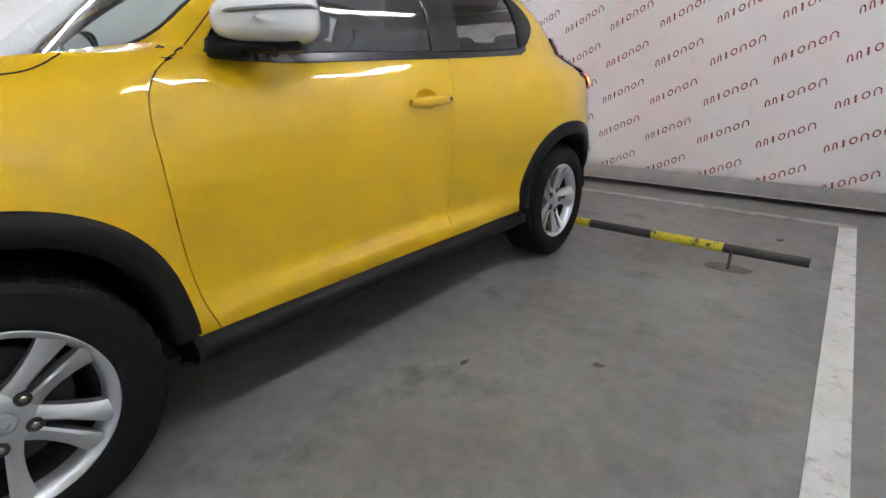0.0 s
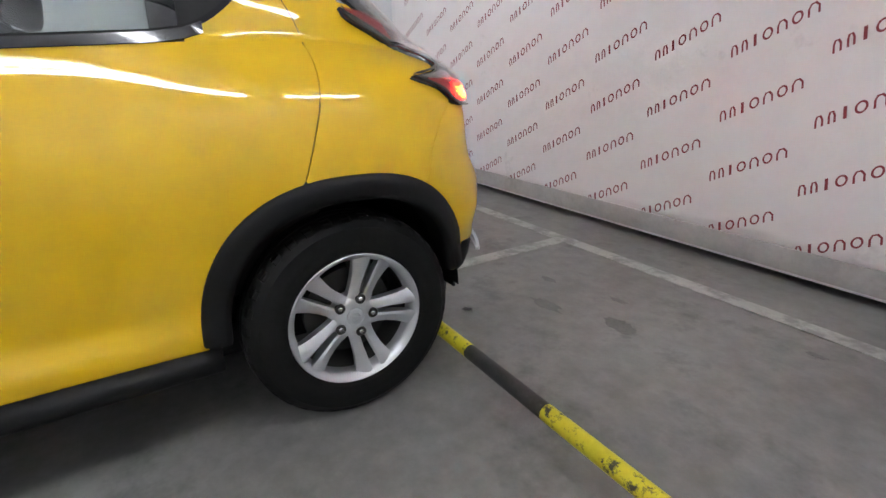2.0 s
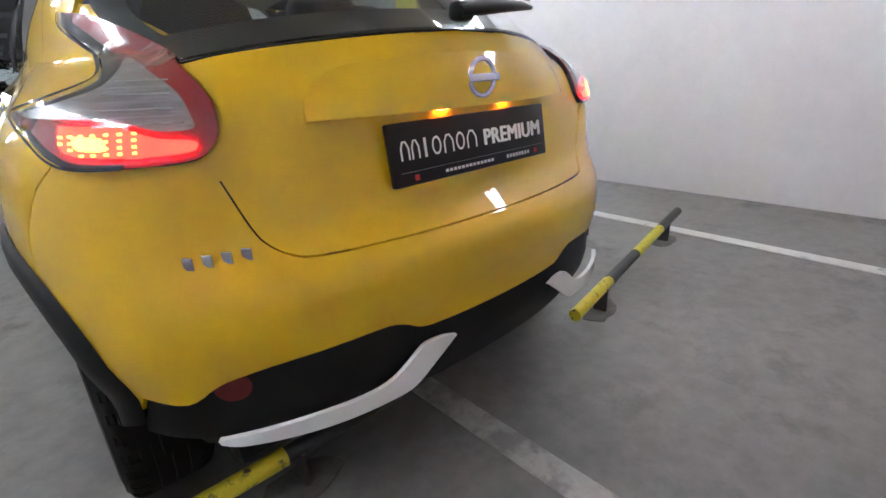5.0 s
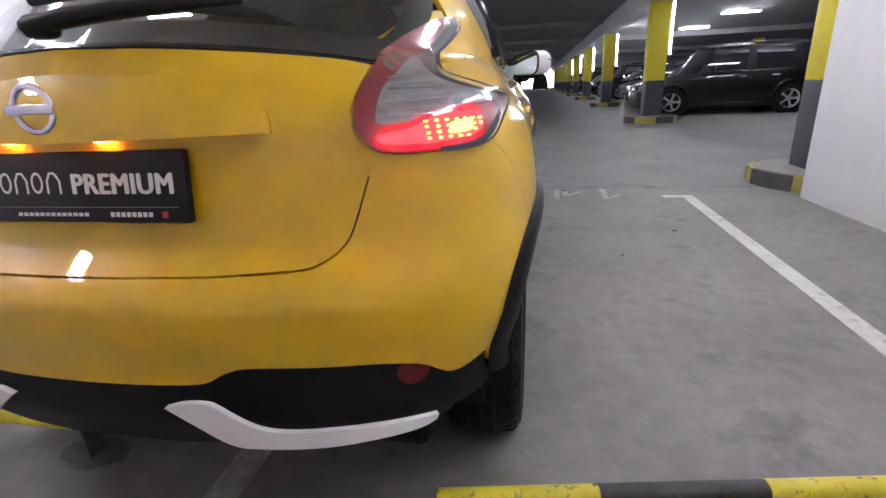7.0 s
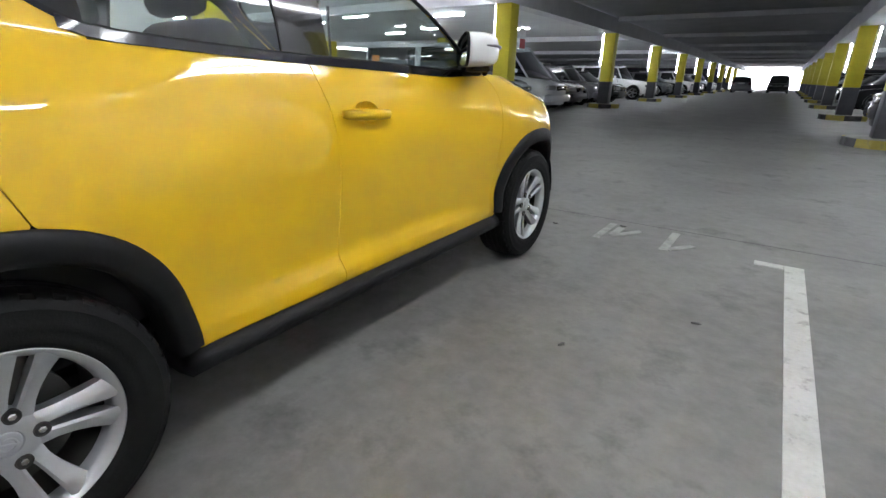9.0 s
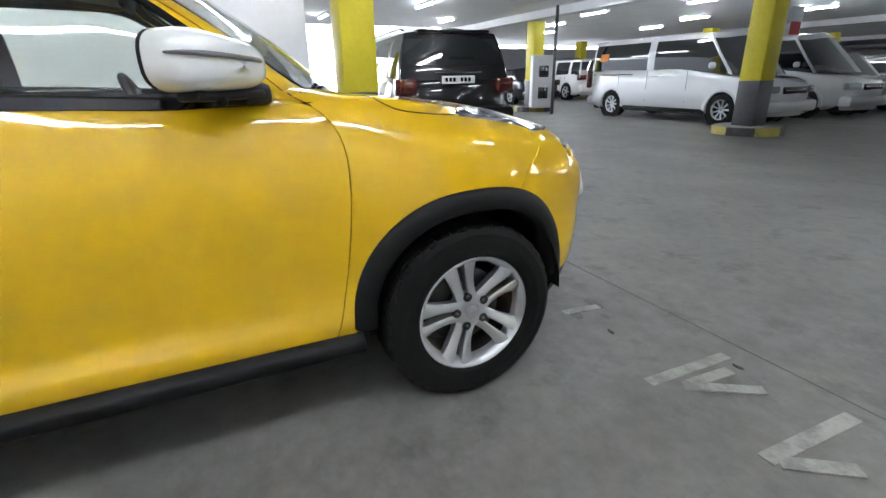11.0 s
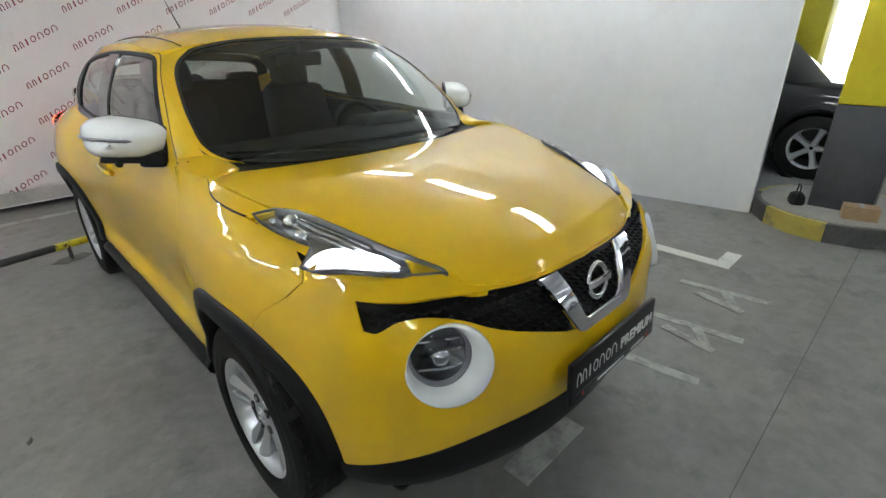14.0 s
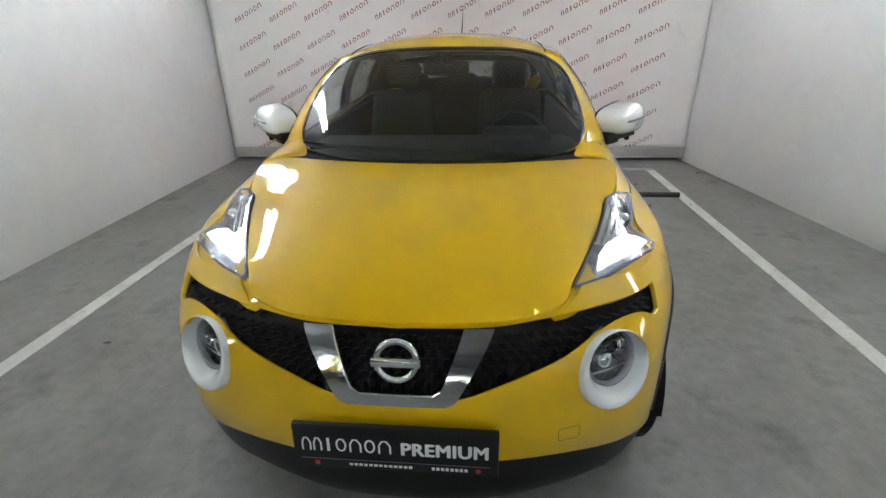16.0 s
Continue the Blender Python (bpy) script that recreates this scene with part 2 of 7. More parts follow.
def tube(points, radius, n=10, cap=True):
    """A bmesh of a round bar along points."""
    bm = bmesh.new()
    pts = [Vector(p) for p in points]
    rings = []
    for i, p in enumerate(pts):
        d = (pts[min(i + 1, len(pts) - 1)] - pts[max(i - 1, 0)]).normalized()
        a = d.orthogonal() if not rings else (last - d * last.dot(d))
        a.normalize()
        last = a
        b = d.cross(a)
        r = radius[i] if isinstance(radius, (list, tuple)) else radius
        rings.append([bm.verts.new(p + (a * math.cos(2 * math.pi * k / n) + b * math.sin(2 * math.pi * k / n)) * r) for k in range(n)])
    for a, b in zip(rings, rings[1:]):
        for k in range(n):
            bm.faces.new((a[k], a[(k + 1) % n], b[(k + 1) % n], b[k]))
    if cap:
        bm.faces.new(rings[0][::-1])
        bm.faces.new(rings[-1])
    return bm


def slab(name, outline, z0, z1, mat, parent=None, label="", kind="", hole=None):
    """A flat plate from an outline in the plan."""
    bm = bmesh.new()
    a = [bm.verts.new((x, y, z0)) for x, y in outline]
    b = [bm.verts.new((x, y, z1)) for x, y in outline]
    bm.faces.new(a[::-1])
    bm.faces.new(b)
    for i in range(len(a)):
        j = (i + 1) % len(a)
        bm.faces.new((a[i], a[j], b[j], b[i]))
    ob = part(name, bm, mat, parent, label)
    return tagged(ob, kind=kind)


def empty(name, label="", category="", group="", at=(0, 0, 0), turn=0.0, kind=""):
    ob = new(name)
    ob.matrix_world = pose(*at, 0, 0, turn)
    ob.empty_display_size = .2
    return tagged(ob, label, category, group, kind)


def structure(ob, label, category):
    return tagged(ob, label, category, kind="structure")

# ---- the place ----
def wall(name, x0, x1, y0, y1, z0, z1, mat, label):
    return structure(box(name, (x1 - x0, y1 - y0, z1 - z0), ((x0 + x1) / 2, (y0 + y1) / 2, (z0 + z1) / 2), mat), label, "wall")


FAR = -92.0
structure(box("floor", (66, 104, .2), (1, FAR / 2 + 2, -.1), CONCRETE), "grey polished concrete garage floor with stains and scuffs", "floor")
def slanted_wall(name, a, b, thick, mat, label):
    """A wall whose inner face runs from a to b in the plan."""
    a, b = Vector(a), Vector(b)
    n = (b - a).normalized()
    n = Vector((n.y, -n.x)) * thick
    return structure(slab(name, [a, b, b + n, a + n], 0, CEILING, mat), label, "wall")


slanted_wall("wall_east", (3.54, -1.62), (2.74, 3.95), .2, WALL_PAINT, "plain white painted partition wall beside the bay")
slanted_wall("wall_west", (-3.38, 3.95), (-3.20, -1.97), .2, WALL_PAINT, "plain white painted partition wall beside the bay")
wall("wall_north", -3.5, 3.0, 3.75, 3.95, 0, CEILING, COL_GREY, "dark wall behind the hanging banner")
wall("wall_far_west", -24.2, -24, FAR, 4, 0, 3.4, COL_GREY, "dark grey garage wall far off")
wall("wall_far_north_west", -24, -3.5, 3.95, 4.15, 0, 3.4, COL_GREY, "dark grey garage wall")
wall("wall_far_north_east", 3.62, 26, 3.95, 4.15, 0, 3.4, WALL_PAINT, "pale garage wall")
wall("wall_far_east_parapet", 26, 26.2, -30, -9, 0, .7, WALL_PAINT, "low pale parapet under the garage's open side")
wall("wall_far_east", 26, 26.2, FAR, -30, 0, 3.4, COL_GREY, "dark grey garage wall far off")
wall("wall_far_south_west", -24, -6, FAR - .2, FAR, 0, 3.4, COL_GREY, "dark grey garage end wall far off")
wall("wall_far_south_east", 6, 26, FAR - .2, FAR, 0, 3.4, COL_GREY, "dark grey garage end wall far off")

PARTITION = textured(material("partition_paint"), (.26, .26, .285), (.34, .34, .37), 1.1, 5, rough=(.5, .7), bump=.1)
wall("wall_partition_east", 21.4, 21.6, -24.0, -10.9, 0, 2.5, PARTITION, "blue-grey painted partition wall behind the parked saloon")

# ceilings: bay, side halls, darker and higher over the aisle
structure(box("ceiling_bay", (7.2, 6.2, .2), (.06, 1.05, CEILING + .1), CEIL_PAINT), "grey painted concrete ceiling over the bay", "ceiling")
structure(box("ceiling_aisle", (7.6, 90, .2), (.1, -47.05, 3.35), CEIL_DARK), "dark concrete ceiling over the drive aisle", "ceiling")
structure(box("ceiling_west", (20.6, 96.2, .2), (-13.9, -44, 3.10), CEIL_PAINT), "pale concrete ceiling over parked cars", "ceiling")
structure(box("ceiling_east", (22.6, 83.2, .2), (15.2, -50.5, 3.10), CEIL_PAINT), "pale concrete ceiling over parked cars", "ceiling")
structure(box("ceiling_east_mouth", (13.1, 13.1, .2), (10.45, -2.45, 3.10), CEIL_PAINT), "pale concrete ceiling beside the ramp", "ceiling")
structure(box("beam_west", (.42, 90, .50), (-3.66, -47.05, 2.95), BEAM_WHITE), "long white concrete beam along the aisle", "beam")
structure(box("beam_east", (.42, 90, .50), (3.85, -47.05, 2.95), BEAM_WHITE), "long white concrete beam along the aisle", "beam")
structure(box("beam_bay", (7.2, .3, .50), (.1, -2.05, 3.0), BEAM_WHITE), "white concrete beam over the mouth of the bay", "beam")
for i in range(6):
    y = -10.4 - 13.0 * i
    structure(box("beam_cross", (20, .4, .25), (14.1, y, 2.9), BEAM_WHITE), "white cross beam over parked cars", "beam")
    structure(box("beam_cross", (19.8, .4, .25), (-13.9, y, 2.9), BEAM_WHITE), "white cross beam over parked cars", "beam")

for i in range(8):
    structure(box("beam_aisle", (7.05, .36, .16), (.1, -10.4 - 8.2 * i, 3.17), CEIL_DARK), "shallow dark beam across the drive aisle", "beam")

# the bright outdoors
structure(box("backdrop_east", (.1, 60, 12), (34, -12, 4), OUTDOOR), "overexposed daylight behind the open side", "backdrop")
structure(box("backdrop_south", (30, .1, 12), (0, FAR - 8, 4), OUTDOOR), "overexposed daylight behind the exit", "backdrop")

# banner with its printed word marks as plain shapes
banner = empty("banner", "white vinyl banner with rows of slanting dark red marks", "banner", at=(0, 3.51, 0))
SHEET_X0, SHEET_X1 = -3.34, 2.79


def sheet():
    nx, nz = 90, 34
    verts, faces = [], []
    for i in range(nz + 1):
        z = .16 + (CEILING - .16) * i / nz
        for j in range(nx + 1):
            x = SHEET_X0 + (SHEET_X1 - SHEET_X0) * j / nx
            y = .012 * noise.noise((x * .8, z * 1.1, 0)) + .006 * noise.noise((x * 3, z * 2, 5))
            verts.append((x, y, z))
    for i in range(nz):
        for j in range(nx):
            a = i * (nx + 1) + j
            faces.append((a, a + 1, a + nx + 2, a + nx + 1))
    ob = finish("sheet", verts, faces, VINYL, banner, smooth=True)
    s = ob.modifiers.new("thick", "SOLIDIFY")
    s.thickness, s.offset = .003, 1
    return ob


sheet()
box("hem", (SHEET_X1 - SHEET_X0, .016, .125), ((SHEET_X0 + SHEET_X1) / 2, -.008, .125), HEM, banner, .004, label="grimy grey hem along the foot")
box("weight_bar", (SHEET_X1 - SHEET_X0, .03, .02), ((SHEET_X0 + SHEET_X1) / 2, .005, .058), BEAM_WHITE, banner, .004)


def stroke_mark(bm, pts, width, at, closed=False):
    """A flat printed stroke along pts."""
    n = len(pts)
    left, right = [], []
    for i, p in enumerate(pts):
        a = Vector(pts[i - 1] if (i or closed) else pts[0])
        b = Vector(pts[(i + 1) % n] if (i < n - 1 or closed) else pts[-1])
        d = (b - a).normalized()
        o = Vector((-d.y, d.x)) * width / 2
        for side, s in ((left, 1), (right, -1)):
            q = at(Vector(p) + o * s)
            side.append(bm.verts.new(q))
    for i in range(n if closed else n - 1):
        j = (i + 1) % n
        bm.faces.new((left[i], right[i], right[j], left[j]))


def printed_marks():
    """Seven upright shapes a word: plain hoops and posts of the printed marks' size, no letters."""
    angle = radians(26.3)
    c, s = math.cos(angle), math.sin(angle)
    widths = [.046, .042, .044, .060, .058, .060, .062]
    for row in range(-1, 8):
        for col in range(-9, 9):
            x0, z0 = .17 + .453 * col, .45 + .327 * row
            if not (SHEET_X0 + .02 < x0 < SHEET_X1 - .44 and .10 < z0 and z0 < CEILING - .3):
                continue
            bm = bmesh.new()
            u = 0.0
            for k, w in enumerate(widths):
                def at(p, u=u):
                    a, b = p.x + u, p.y
                    x, z = x0 + a * c - b * s * .35, z0 + a * s + b * c
                    return (x, -.0075 + .012 * noise.noise((x * .8, z * 1.1, 0)) + .006 * noise.noise((x * 3, z * 2, 5)), z)
                h, t = .060, .0095
                if k in (3, 5):
                    stroke_mark(bm, [(w / 2 + (w / 2 - t) * math.cos(a * math.pi / 8), h / 2 + (h / 2 - t / 2) * math.sin(a * math.pi / 8)) for a in range(16)], t, at, True)
                elif k == 2:
                    stroke_mark(bm, [(w / 2, 0), (w / 2, h)], t * 1.5, at)
                else:
                    stroke_mark(bm, [(t, 0), (t, h * .6), (w * .32, h - t / 2), (w * .62, h - t / 2), (w - t, h * .6), (w - t, 0)], t, at)
                u += w + .008
            tagged(part("printed_mark", bm, BANNER_RED, banner), kind="stuff")


printed_marks()

# painted lines of the two bays
def stripe(x0, y0, x1, y1, mat=LINE_PAINT, name="line"):
    return structure(box(name, (x1 - x0, y1 - y0, .004), ((x0 + x1) / 2, (y0 + y1) / 2, .002), mat), "worn white painted parking line on the floor", "floor marking")


stripe(2.19, -1.86, 2.29, 3.02)
stripe(-2.34, -2.06, -2.24, 3.02)
stripe(-2.34, 3.024, 2.29, 3.12, FAINT_PAINT)
stripe(-.09, 1.45, .01, 3.02, FAINT_PAINT)
stripe(-.05, -1.80, .05, 1.44, FAINT_PAINT)
stripe(-.19, -1.92, .20, -1.804, FAINT_PAINT)
stripe(2.29, -1.86, 2.50, -1.76)
stripe(-2.236, -2.06, -2.08, -1.98)


def floor_mark(name, strokes, width):
    """A worn painted number on the floor, drawn as plain bars."""
    for i, (a, b) in enumerate(strokes):
        a, b = Vector(a), Vector(b)
        d = (b - a).normalized() * width / 2
        n = Vector((-d.y, d.x))
        structure(slab(name, [a - d - n, b + d - n, b + d + n, a - d + n], .0005, .004 + .0012 * i, FAINT_PAINT), "worn white painted bars on the concrete floor", "floor marking")


floor_mark("floor_mark", [((-1.56, -1.93), (-1.57, -2.34)), ((-1.60, -1.95), (-1.70, -2.09))], .055)
floor_mark("floor_mark", [((-1.11, -1.92), (-1.12, -2.31)), ((-1.20, -2.02), (-1.33, -2.22)), ((-1.19, -2.05), (-1.20, -2.22))], .05)
floor_mark("floor_mark", [((-.50, -2.0), (-.52, -2.16))], .045)
floor_mark("floor_mark", [((.79, -1.85), (.82, -2.12))], .06)
floor_mark("floor_mark", [((1.27, -1.73), (1.32, -2.17)), ((1.18, -1.86), (1.13, -2.09)), ((1.16, -2.06), (1.28, -1.98))], .055)
floor_mark("floor_mark", [((1.80, -1.72), (1.86, -2.17)), ((1.70, -1.85), (1.64, -2.08)), ((1.67, -2.05), (1.80, -1.97))], .055)
structure(box("floor_joint", (30, .0045, .003), (-2, -2.45, .0003), KERB_BLACK), "thin dark joint in the concrete floor", "floor joint")


# columns on kerbed islands
def column(x, y, w=.46, island=True, name="column"):
    col = empty(name, "square concrete column painted yellow above dark grey, on a striped kerb", "column", "garage columns", (x, y, 0), kind="")
    if island:
        n, r = 16, .62
        for i in range(n):
            a0, a1 = 2 * math.pi * i / n, 2 * math.pi * (i + 1) / n
            o = [(r * .45 * math.cos(a0), r * .45 * math.sin(a0)), (r * math.cos(a0), r * math.sin(a0)), (r * math.cos(a1), r * math.sin(a1)), (r * .45 * math.cos(a1), r * .45 * math.sin(a1))]
            slab("kerb_stone", o, 0, .15, KERB_YELLOW if (i // 2) % 2 else KERB_BLACK, col)
        slab("island_top", [(r * .93 * math.cos(2 * math.pi * i / 24), r * .93 * math.sin(2 * math.pi * i / 24)) for i in range(24)], .02, .156, KERB_GREY, col)
    z = .15 if island else 0
    box("grey_base", (w, w, .97 - z), (0, 0, (.97 + z) / 2), COL_GREY, col, .012)
    box("yellow_shaft", (w, w, 1.75), (0, 0, .972 + .875), COL_YELLOW, col, .012)
    return col


first = column(3.80, -2.21, .41)
COLUMNS_Y = [-10.4, -18.6, -26.8, -35, -43.2, -51.4, -59.6, -67.8, -76]
west_column = copy_thing(first, pose(-3.66, -2.62, 0))
for y in COLUMNS_Y:
    copy_thing(first, pose(3.85, y + (.5 if y > -11 else 0), 0))
    copy_thing(first, pose(-3.70, y, 0))
for y in (-2.3, -10.4, -18.6, -26.8):
    copy_thing(first, pose(11.6, y, 0))
    copy_thing(first, pose(19.0, y, 0))
copy_thing(first, pose(7.75, -.95, 0))
for y in (-10.4, -18.6, -26.8, -35):
    copy_thing(first, pose(-12.2, y, 0))


# fluorescent lamps
def tube_lamp(x, y, z, tubes, glow, length=1.2, turn=0.0):
    lamp = empty("tube_lamp", "white fluorescent tube lamp on the ceiling, lit", "lamp", "fluorescent lamps", (x, y, z), turn)
    box("housing", (.11 + .09 * (len(tubes) - 1), length, .05), (0, 0, .055), FIXTURE, lamp, .008)
    for t in tubes:
        part("tube", tube([(t, -length / 2 + .03, 0), (t, length / 2 - .03, 0)], .019, 12), glow, lamp, smooth=True)
        for s in (-1, 1):
            box("socket", (.05, .03, .05), (t, s * (length / 2 - .02), .01), FIXTURE, lamp, .006)
    return lamp


bay_lamp = tube_lamp(2.35, -1.3, CEILING - .08, (-.055, .055), TUBE, 1.25)
for x, y in ((2.35, .35), (2.35, 2.0), (-2.35, -1.3), (-2.35, .35), (-2.35, 2.0)):
    copy_thing(bay_lamp, pose(x, y, CEILING - .08))
# three unseen tubes over the aisle, added only to light its floor and the car
hall_lamp = tube_lamp(2.35, -3.9, 3.17, (0,), HALL_TUBE)
for x, y in ((-2.35, -3.9), (0, -6.6)):
    copy_thing(hall_lamp, pose(x, y, 3.17))
for y in [-2.62] + COLUMNS_Y:
    copy_thing(hall_lamp, pose(3.85 + .31, -2.27 if y > -3 else y + (.5 if y > -11 else 0), 2.12, 90, 0, -90))
    copy_thing(hall_lamp, pose(-3.70 - .31, y, 2.12, 90, 0, 90))
for y in (-4.2, -8.4, -13, -18, -24):
    for x in (7.6, 14.0):
        copy_thing(hall_lamp, pose(x, y, 2.92, 0, 0, 90))
    copy_thing(hall_lamp, pose(-7.4, y - 3, 2.92, 0, 0, 90))
# extra tubes between the hall rows, added to brighten the east ceiling
for x, y in ((10.8, -6.2), (10.8, -12.0), (10.8, -16.6), (17.2, -9.4), (17.2, -15.0)):
    copy_thing(hall_lamp, pose(x, y, 2.92, 0, 0, 90))


# wheel-stop rails
def stop_rail(x0, cuts, tones, y=1.65, z=.115, name="stop_rail", turn=0.0):
    rail = empty(name, "low steel wheel-stop pipe in worn yellow and black bands", "parking barrier", "wheel-stop rails", (x0, y, 0), turn)
    for (a, b), tone in zip(zip(cuts, cuts[1:]), tones):
        bm = tube([(a - x0, 0, z), (b - x0, 0, z)], .0265, 16)
        part("band", bm, RAIL_YELLOW if tone else RAIL_BLACK, rail, angle=50)
    for f in (cuts[0] + .18 * (cuts[-1] - cuts[0]), cuts[-1] - .18 * (cuts[-1] - cuts[0])):
        bm = bmesh.new()
        add_box(bm, (.012, .06, z), (f - x0, 0, z / 2), .002)
        part("foot", bm, STEEL_DARK, rail)
        rough = random.Random(int(f * 100))
        ring = [(f - x0 + (.10 + rough.uniform(-.012, .012)) * math.cos(k * math.pi / 8) * 1.2, (.07 + rough.uniform(-.012, .012)) * math.sin(k * math.pi / 8)) for k in range(16)]
        slab("patch", ring, .0005, .0035, PATCH, rail)
    return rail


stop_rail(1.1, [.13, .52, .91, 1.30, 1.69, 2.085], [0, 1, 0, 1, 0])
stop_rail(-1.5, [-.66, -1.05, -1.45, -1.92, -2.35], [1, 0, 1, 0], 1.643, turn=9.9)

# ---- the yellow crossover: master surface ----
PLAN_X = [0, .27, .50, .66, .775, .845, .882, .872, .862, .855, .853, .855, .866, .884, .886, .850, .745, .53, .27, 0]
PLAN_Y = [-2.05, -2.03, -1.955, -1.855, -1.71, -1.50, -1.265, -1.0, -.80, -.40, 0, .45, .85, 1.12, 1.40, 1.62, 1.80, 1.925, 1.985, 2.0]
# character lines from the underbody up: heights, then how far each lies inside the plan
LINE_Z = [
    [.21, .21, .21, .21, .22, .22, .22, .22, .22, .22, .22, .22, .22, .22, .24, .27, .29, .30, .30, .30],
    [.32, .32, .32, .31, .31, .31, .31, .31, .31, .31, .31, .31, .31, .31, .32, .37, .40, .42, .43, .43],
    [.50, .50, .49, .46, .40, .39, .38, .375, .372, .385, .385, .38, .375, .38, .40, .46, .50, .53, .55, .56],
    [.57, .57, .56, .54, .50, .50, .50, .49, .49, .50, .50, .50, .49, .50, .52, .56, .60, .62, .64, .65],
    [.66, .66, .65, .645, .64, .64, .64, .62, .62, .62, .62, .62, .62, .63, .65, .68, .70, .71, .72, .725],
    [.75, .75, .75, .76, .78, .79, .79, .79, .79, .79, .79, .79, .79, .79, .80, .80, .80, .80, .80, .80],
    [.82, .82, .83, .86, .89, .915, .92, .92, .92, .92, .92, .92, .92, .925, .93, .94, .95, .93, .92, .92],
    [.855, .857, .865, .905, .945, .965, .985, 1.01, 1.02, 1.02, 1.02, 1.02, 1.025, 1.03, 1.035, 1.04, 1.04, 1.04, 1.04, 1.04],
]
LINE_IN = [
    [.12, .12, .12, .11, .09, .08, .08, .10, .12, .12, .12, .12, .12, .10, .08, .08, .09, .09, .09, .09],
    [.05, .05, .05, .04, .03, .03, .03, .05, .06, .06, .06, .06, .06, .04, .03, .03, .03, .025, .025, .025],
    [.01, .01, .01, .005, .005, .015, .02, .030, .030, .029, .028, .028, .028, .027, .02, .03, .025, .02, .022, .022],
    [0, 0, 0, 0, 0, .005, .01, .026, .044, .048, .048, .045, .034, .018, .01, .012, .007, .006, .006, .006],
    [.01, .01, .01, .008, .005, 0, 0, .014, .033, .038, .038, .033, .018, .006, 0, .008, .012, .012, .012, .012],
    [.035, .03, .02, .015, .015, 0, 0, .005, .014, .02, .02, .016, .006, 0, 0, .015, .04, .085, .098, .10],
    [.065, .06, .06, .06, .055, .045, .035, .03, .025, .025, .025, .025, .028, .030, .030, .036, .06, .108, .113, .113],
    [.09, .085, .09, .12, .11, .10, .085, .075, .06, .05, .052, .054, .062, .070, .072, .072, .10, .135, .118, .113],
]
# the top line: hood shut line, belt line, foot of the rear window
TOP_X = [0, .25, .425, .475, .56, .632, .695, .737, .763, .772, .768, .762, .755, .75, .72, .665, .585, .44, .23, 0]
TOP_Y = [-1.94, -1.925, -1.855, -1.79, -1.60, -1.42, -1.22, -1.0, -.76, -.40, 0, .45, .85, 1.10, 1.36, 1.53, 1.64, 1.735, 1.82, 1.84]
TOP_Z = [.872, .876, .89, .928, .972, 1.008, 1.045, 1.077, 1.083, 1.075, 1.095, 1.112, 1.135, 1.15, 1.14, 1.125, 1.125, 1.15, 1.17, 1.175]
# greenhouse: foot, two waists and roof edge, from the windscreen's middle round to the rear window's
GLASS_FOOT = [(0, -1.0, 1.058), (.36, -.965, 1.066), (.66, -.80, 1.085), (.772, -.70, 1.075), (.772, -.36, 1.068), (.768, .02, 1.09), (.762, .45, 1.107),
              (.755, .85, 1.13), (.745, 1.10, 1.14), (.71, 1.36, 1.135), (.655, 1.52, 1.12), (.57, 1.625, 1.12), (.43, 1.725, 1.145), (.22, 1.81, 1.165), (0, 1.83, 1.17)]
GLASS_TOP = [(0, -.36, 1.508), (.34, -.345, 1.498), (.524, -.285, 1.467), (.60, -.20, 1.455), (.602, .0, 1.475), (.60, .25, 1.487), (.595, .50, 1.487),
             (.588, .80, 1.472), (.578, 1.0, 1.452), (.565, 1.18, 1.425), (.54, 1.30, 1.40), (.48, 1.36, 1.395), (.36, 1.41, 1.41), (.19, 1.44, 1.42), (0, 1.45, 1.425)]
GLASS_BULGE = [.035, .035, .03, .03, .03, .032, .034, .034, .03, .025, .02, .02, .02, .02, .02]


def catmull(p, n):
    """A smooth curve through the points p (array), n steps a piece; the ends run on straight."""
    p = np.asarray(p, float)
    p = np.concatenate([2 * p[:1] - p[1:2], p, 2 * p[-1:] - p[-2:-1]])
    t = np.arange(n)[:, None] / n
    out = []
    for a, b, c, d in zip(p, p[1:], p[2:], p[3:]):
        q = 0.5 * (2 * b + (c - a) * t.reshape((-1,) + (1,) * b.ndim)[..., :] + (2 * a - 5 * b + 4 * c - d) * t.reshape((-1,) + (1,) * b.ndim) ** 2
                   + (3 * b - a - 3 * c + d) * t.reshape((-1,) + (1,) * b.ndim) ** 3) if b.ndim > 1 else \
            0.5 * (2 * b + (c - a) * t + (2 * a - 5 * b + 4 * c - d) * t ** 2 + (3 * b - a - 3 * c + d) * t ** 3)
        out.append(q)
    out.append(p[-2][None])
    return np.concatenate(out)


def lofted(net, nu, nv):
    """Dense grid through a net of shape (rows, columns, 3) whose first and last columns lie in the middle plane."""
    net = np.asarray(net, float)
    rows = []
    for r in net:
        m = np.array([-1, 1, 1])
        full = np.concatenate([r[1:3][::-1] * m, r, r[-3:-1][::-1] * m])
        c = catmull(full, nu)
        rows.append(c[2 * nu:-2 * nu])
    rows = np.array(rows)
    return catmull(rows, nv)


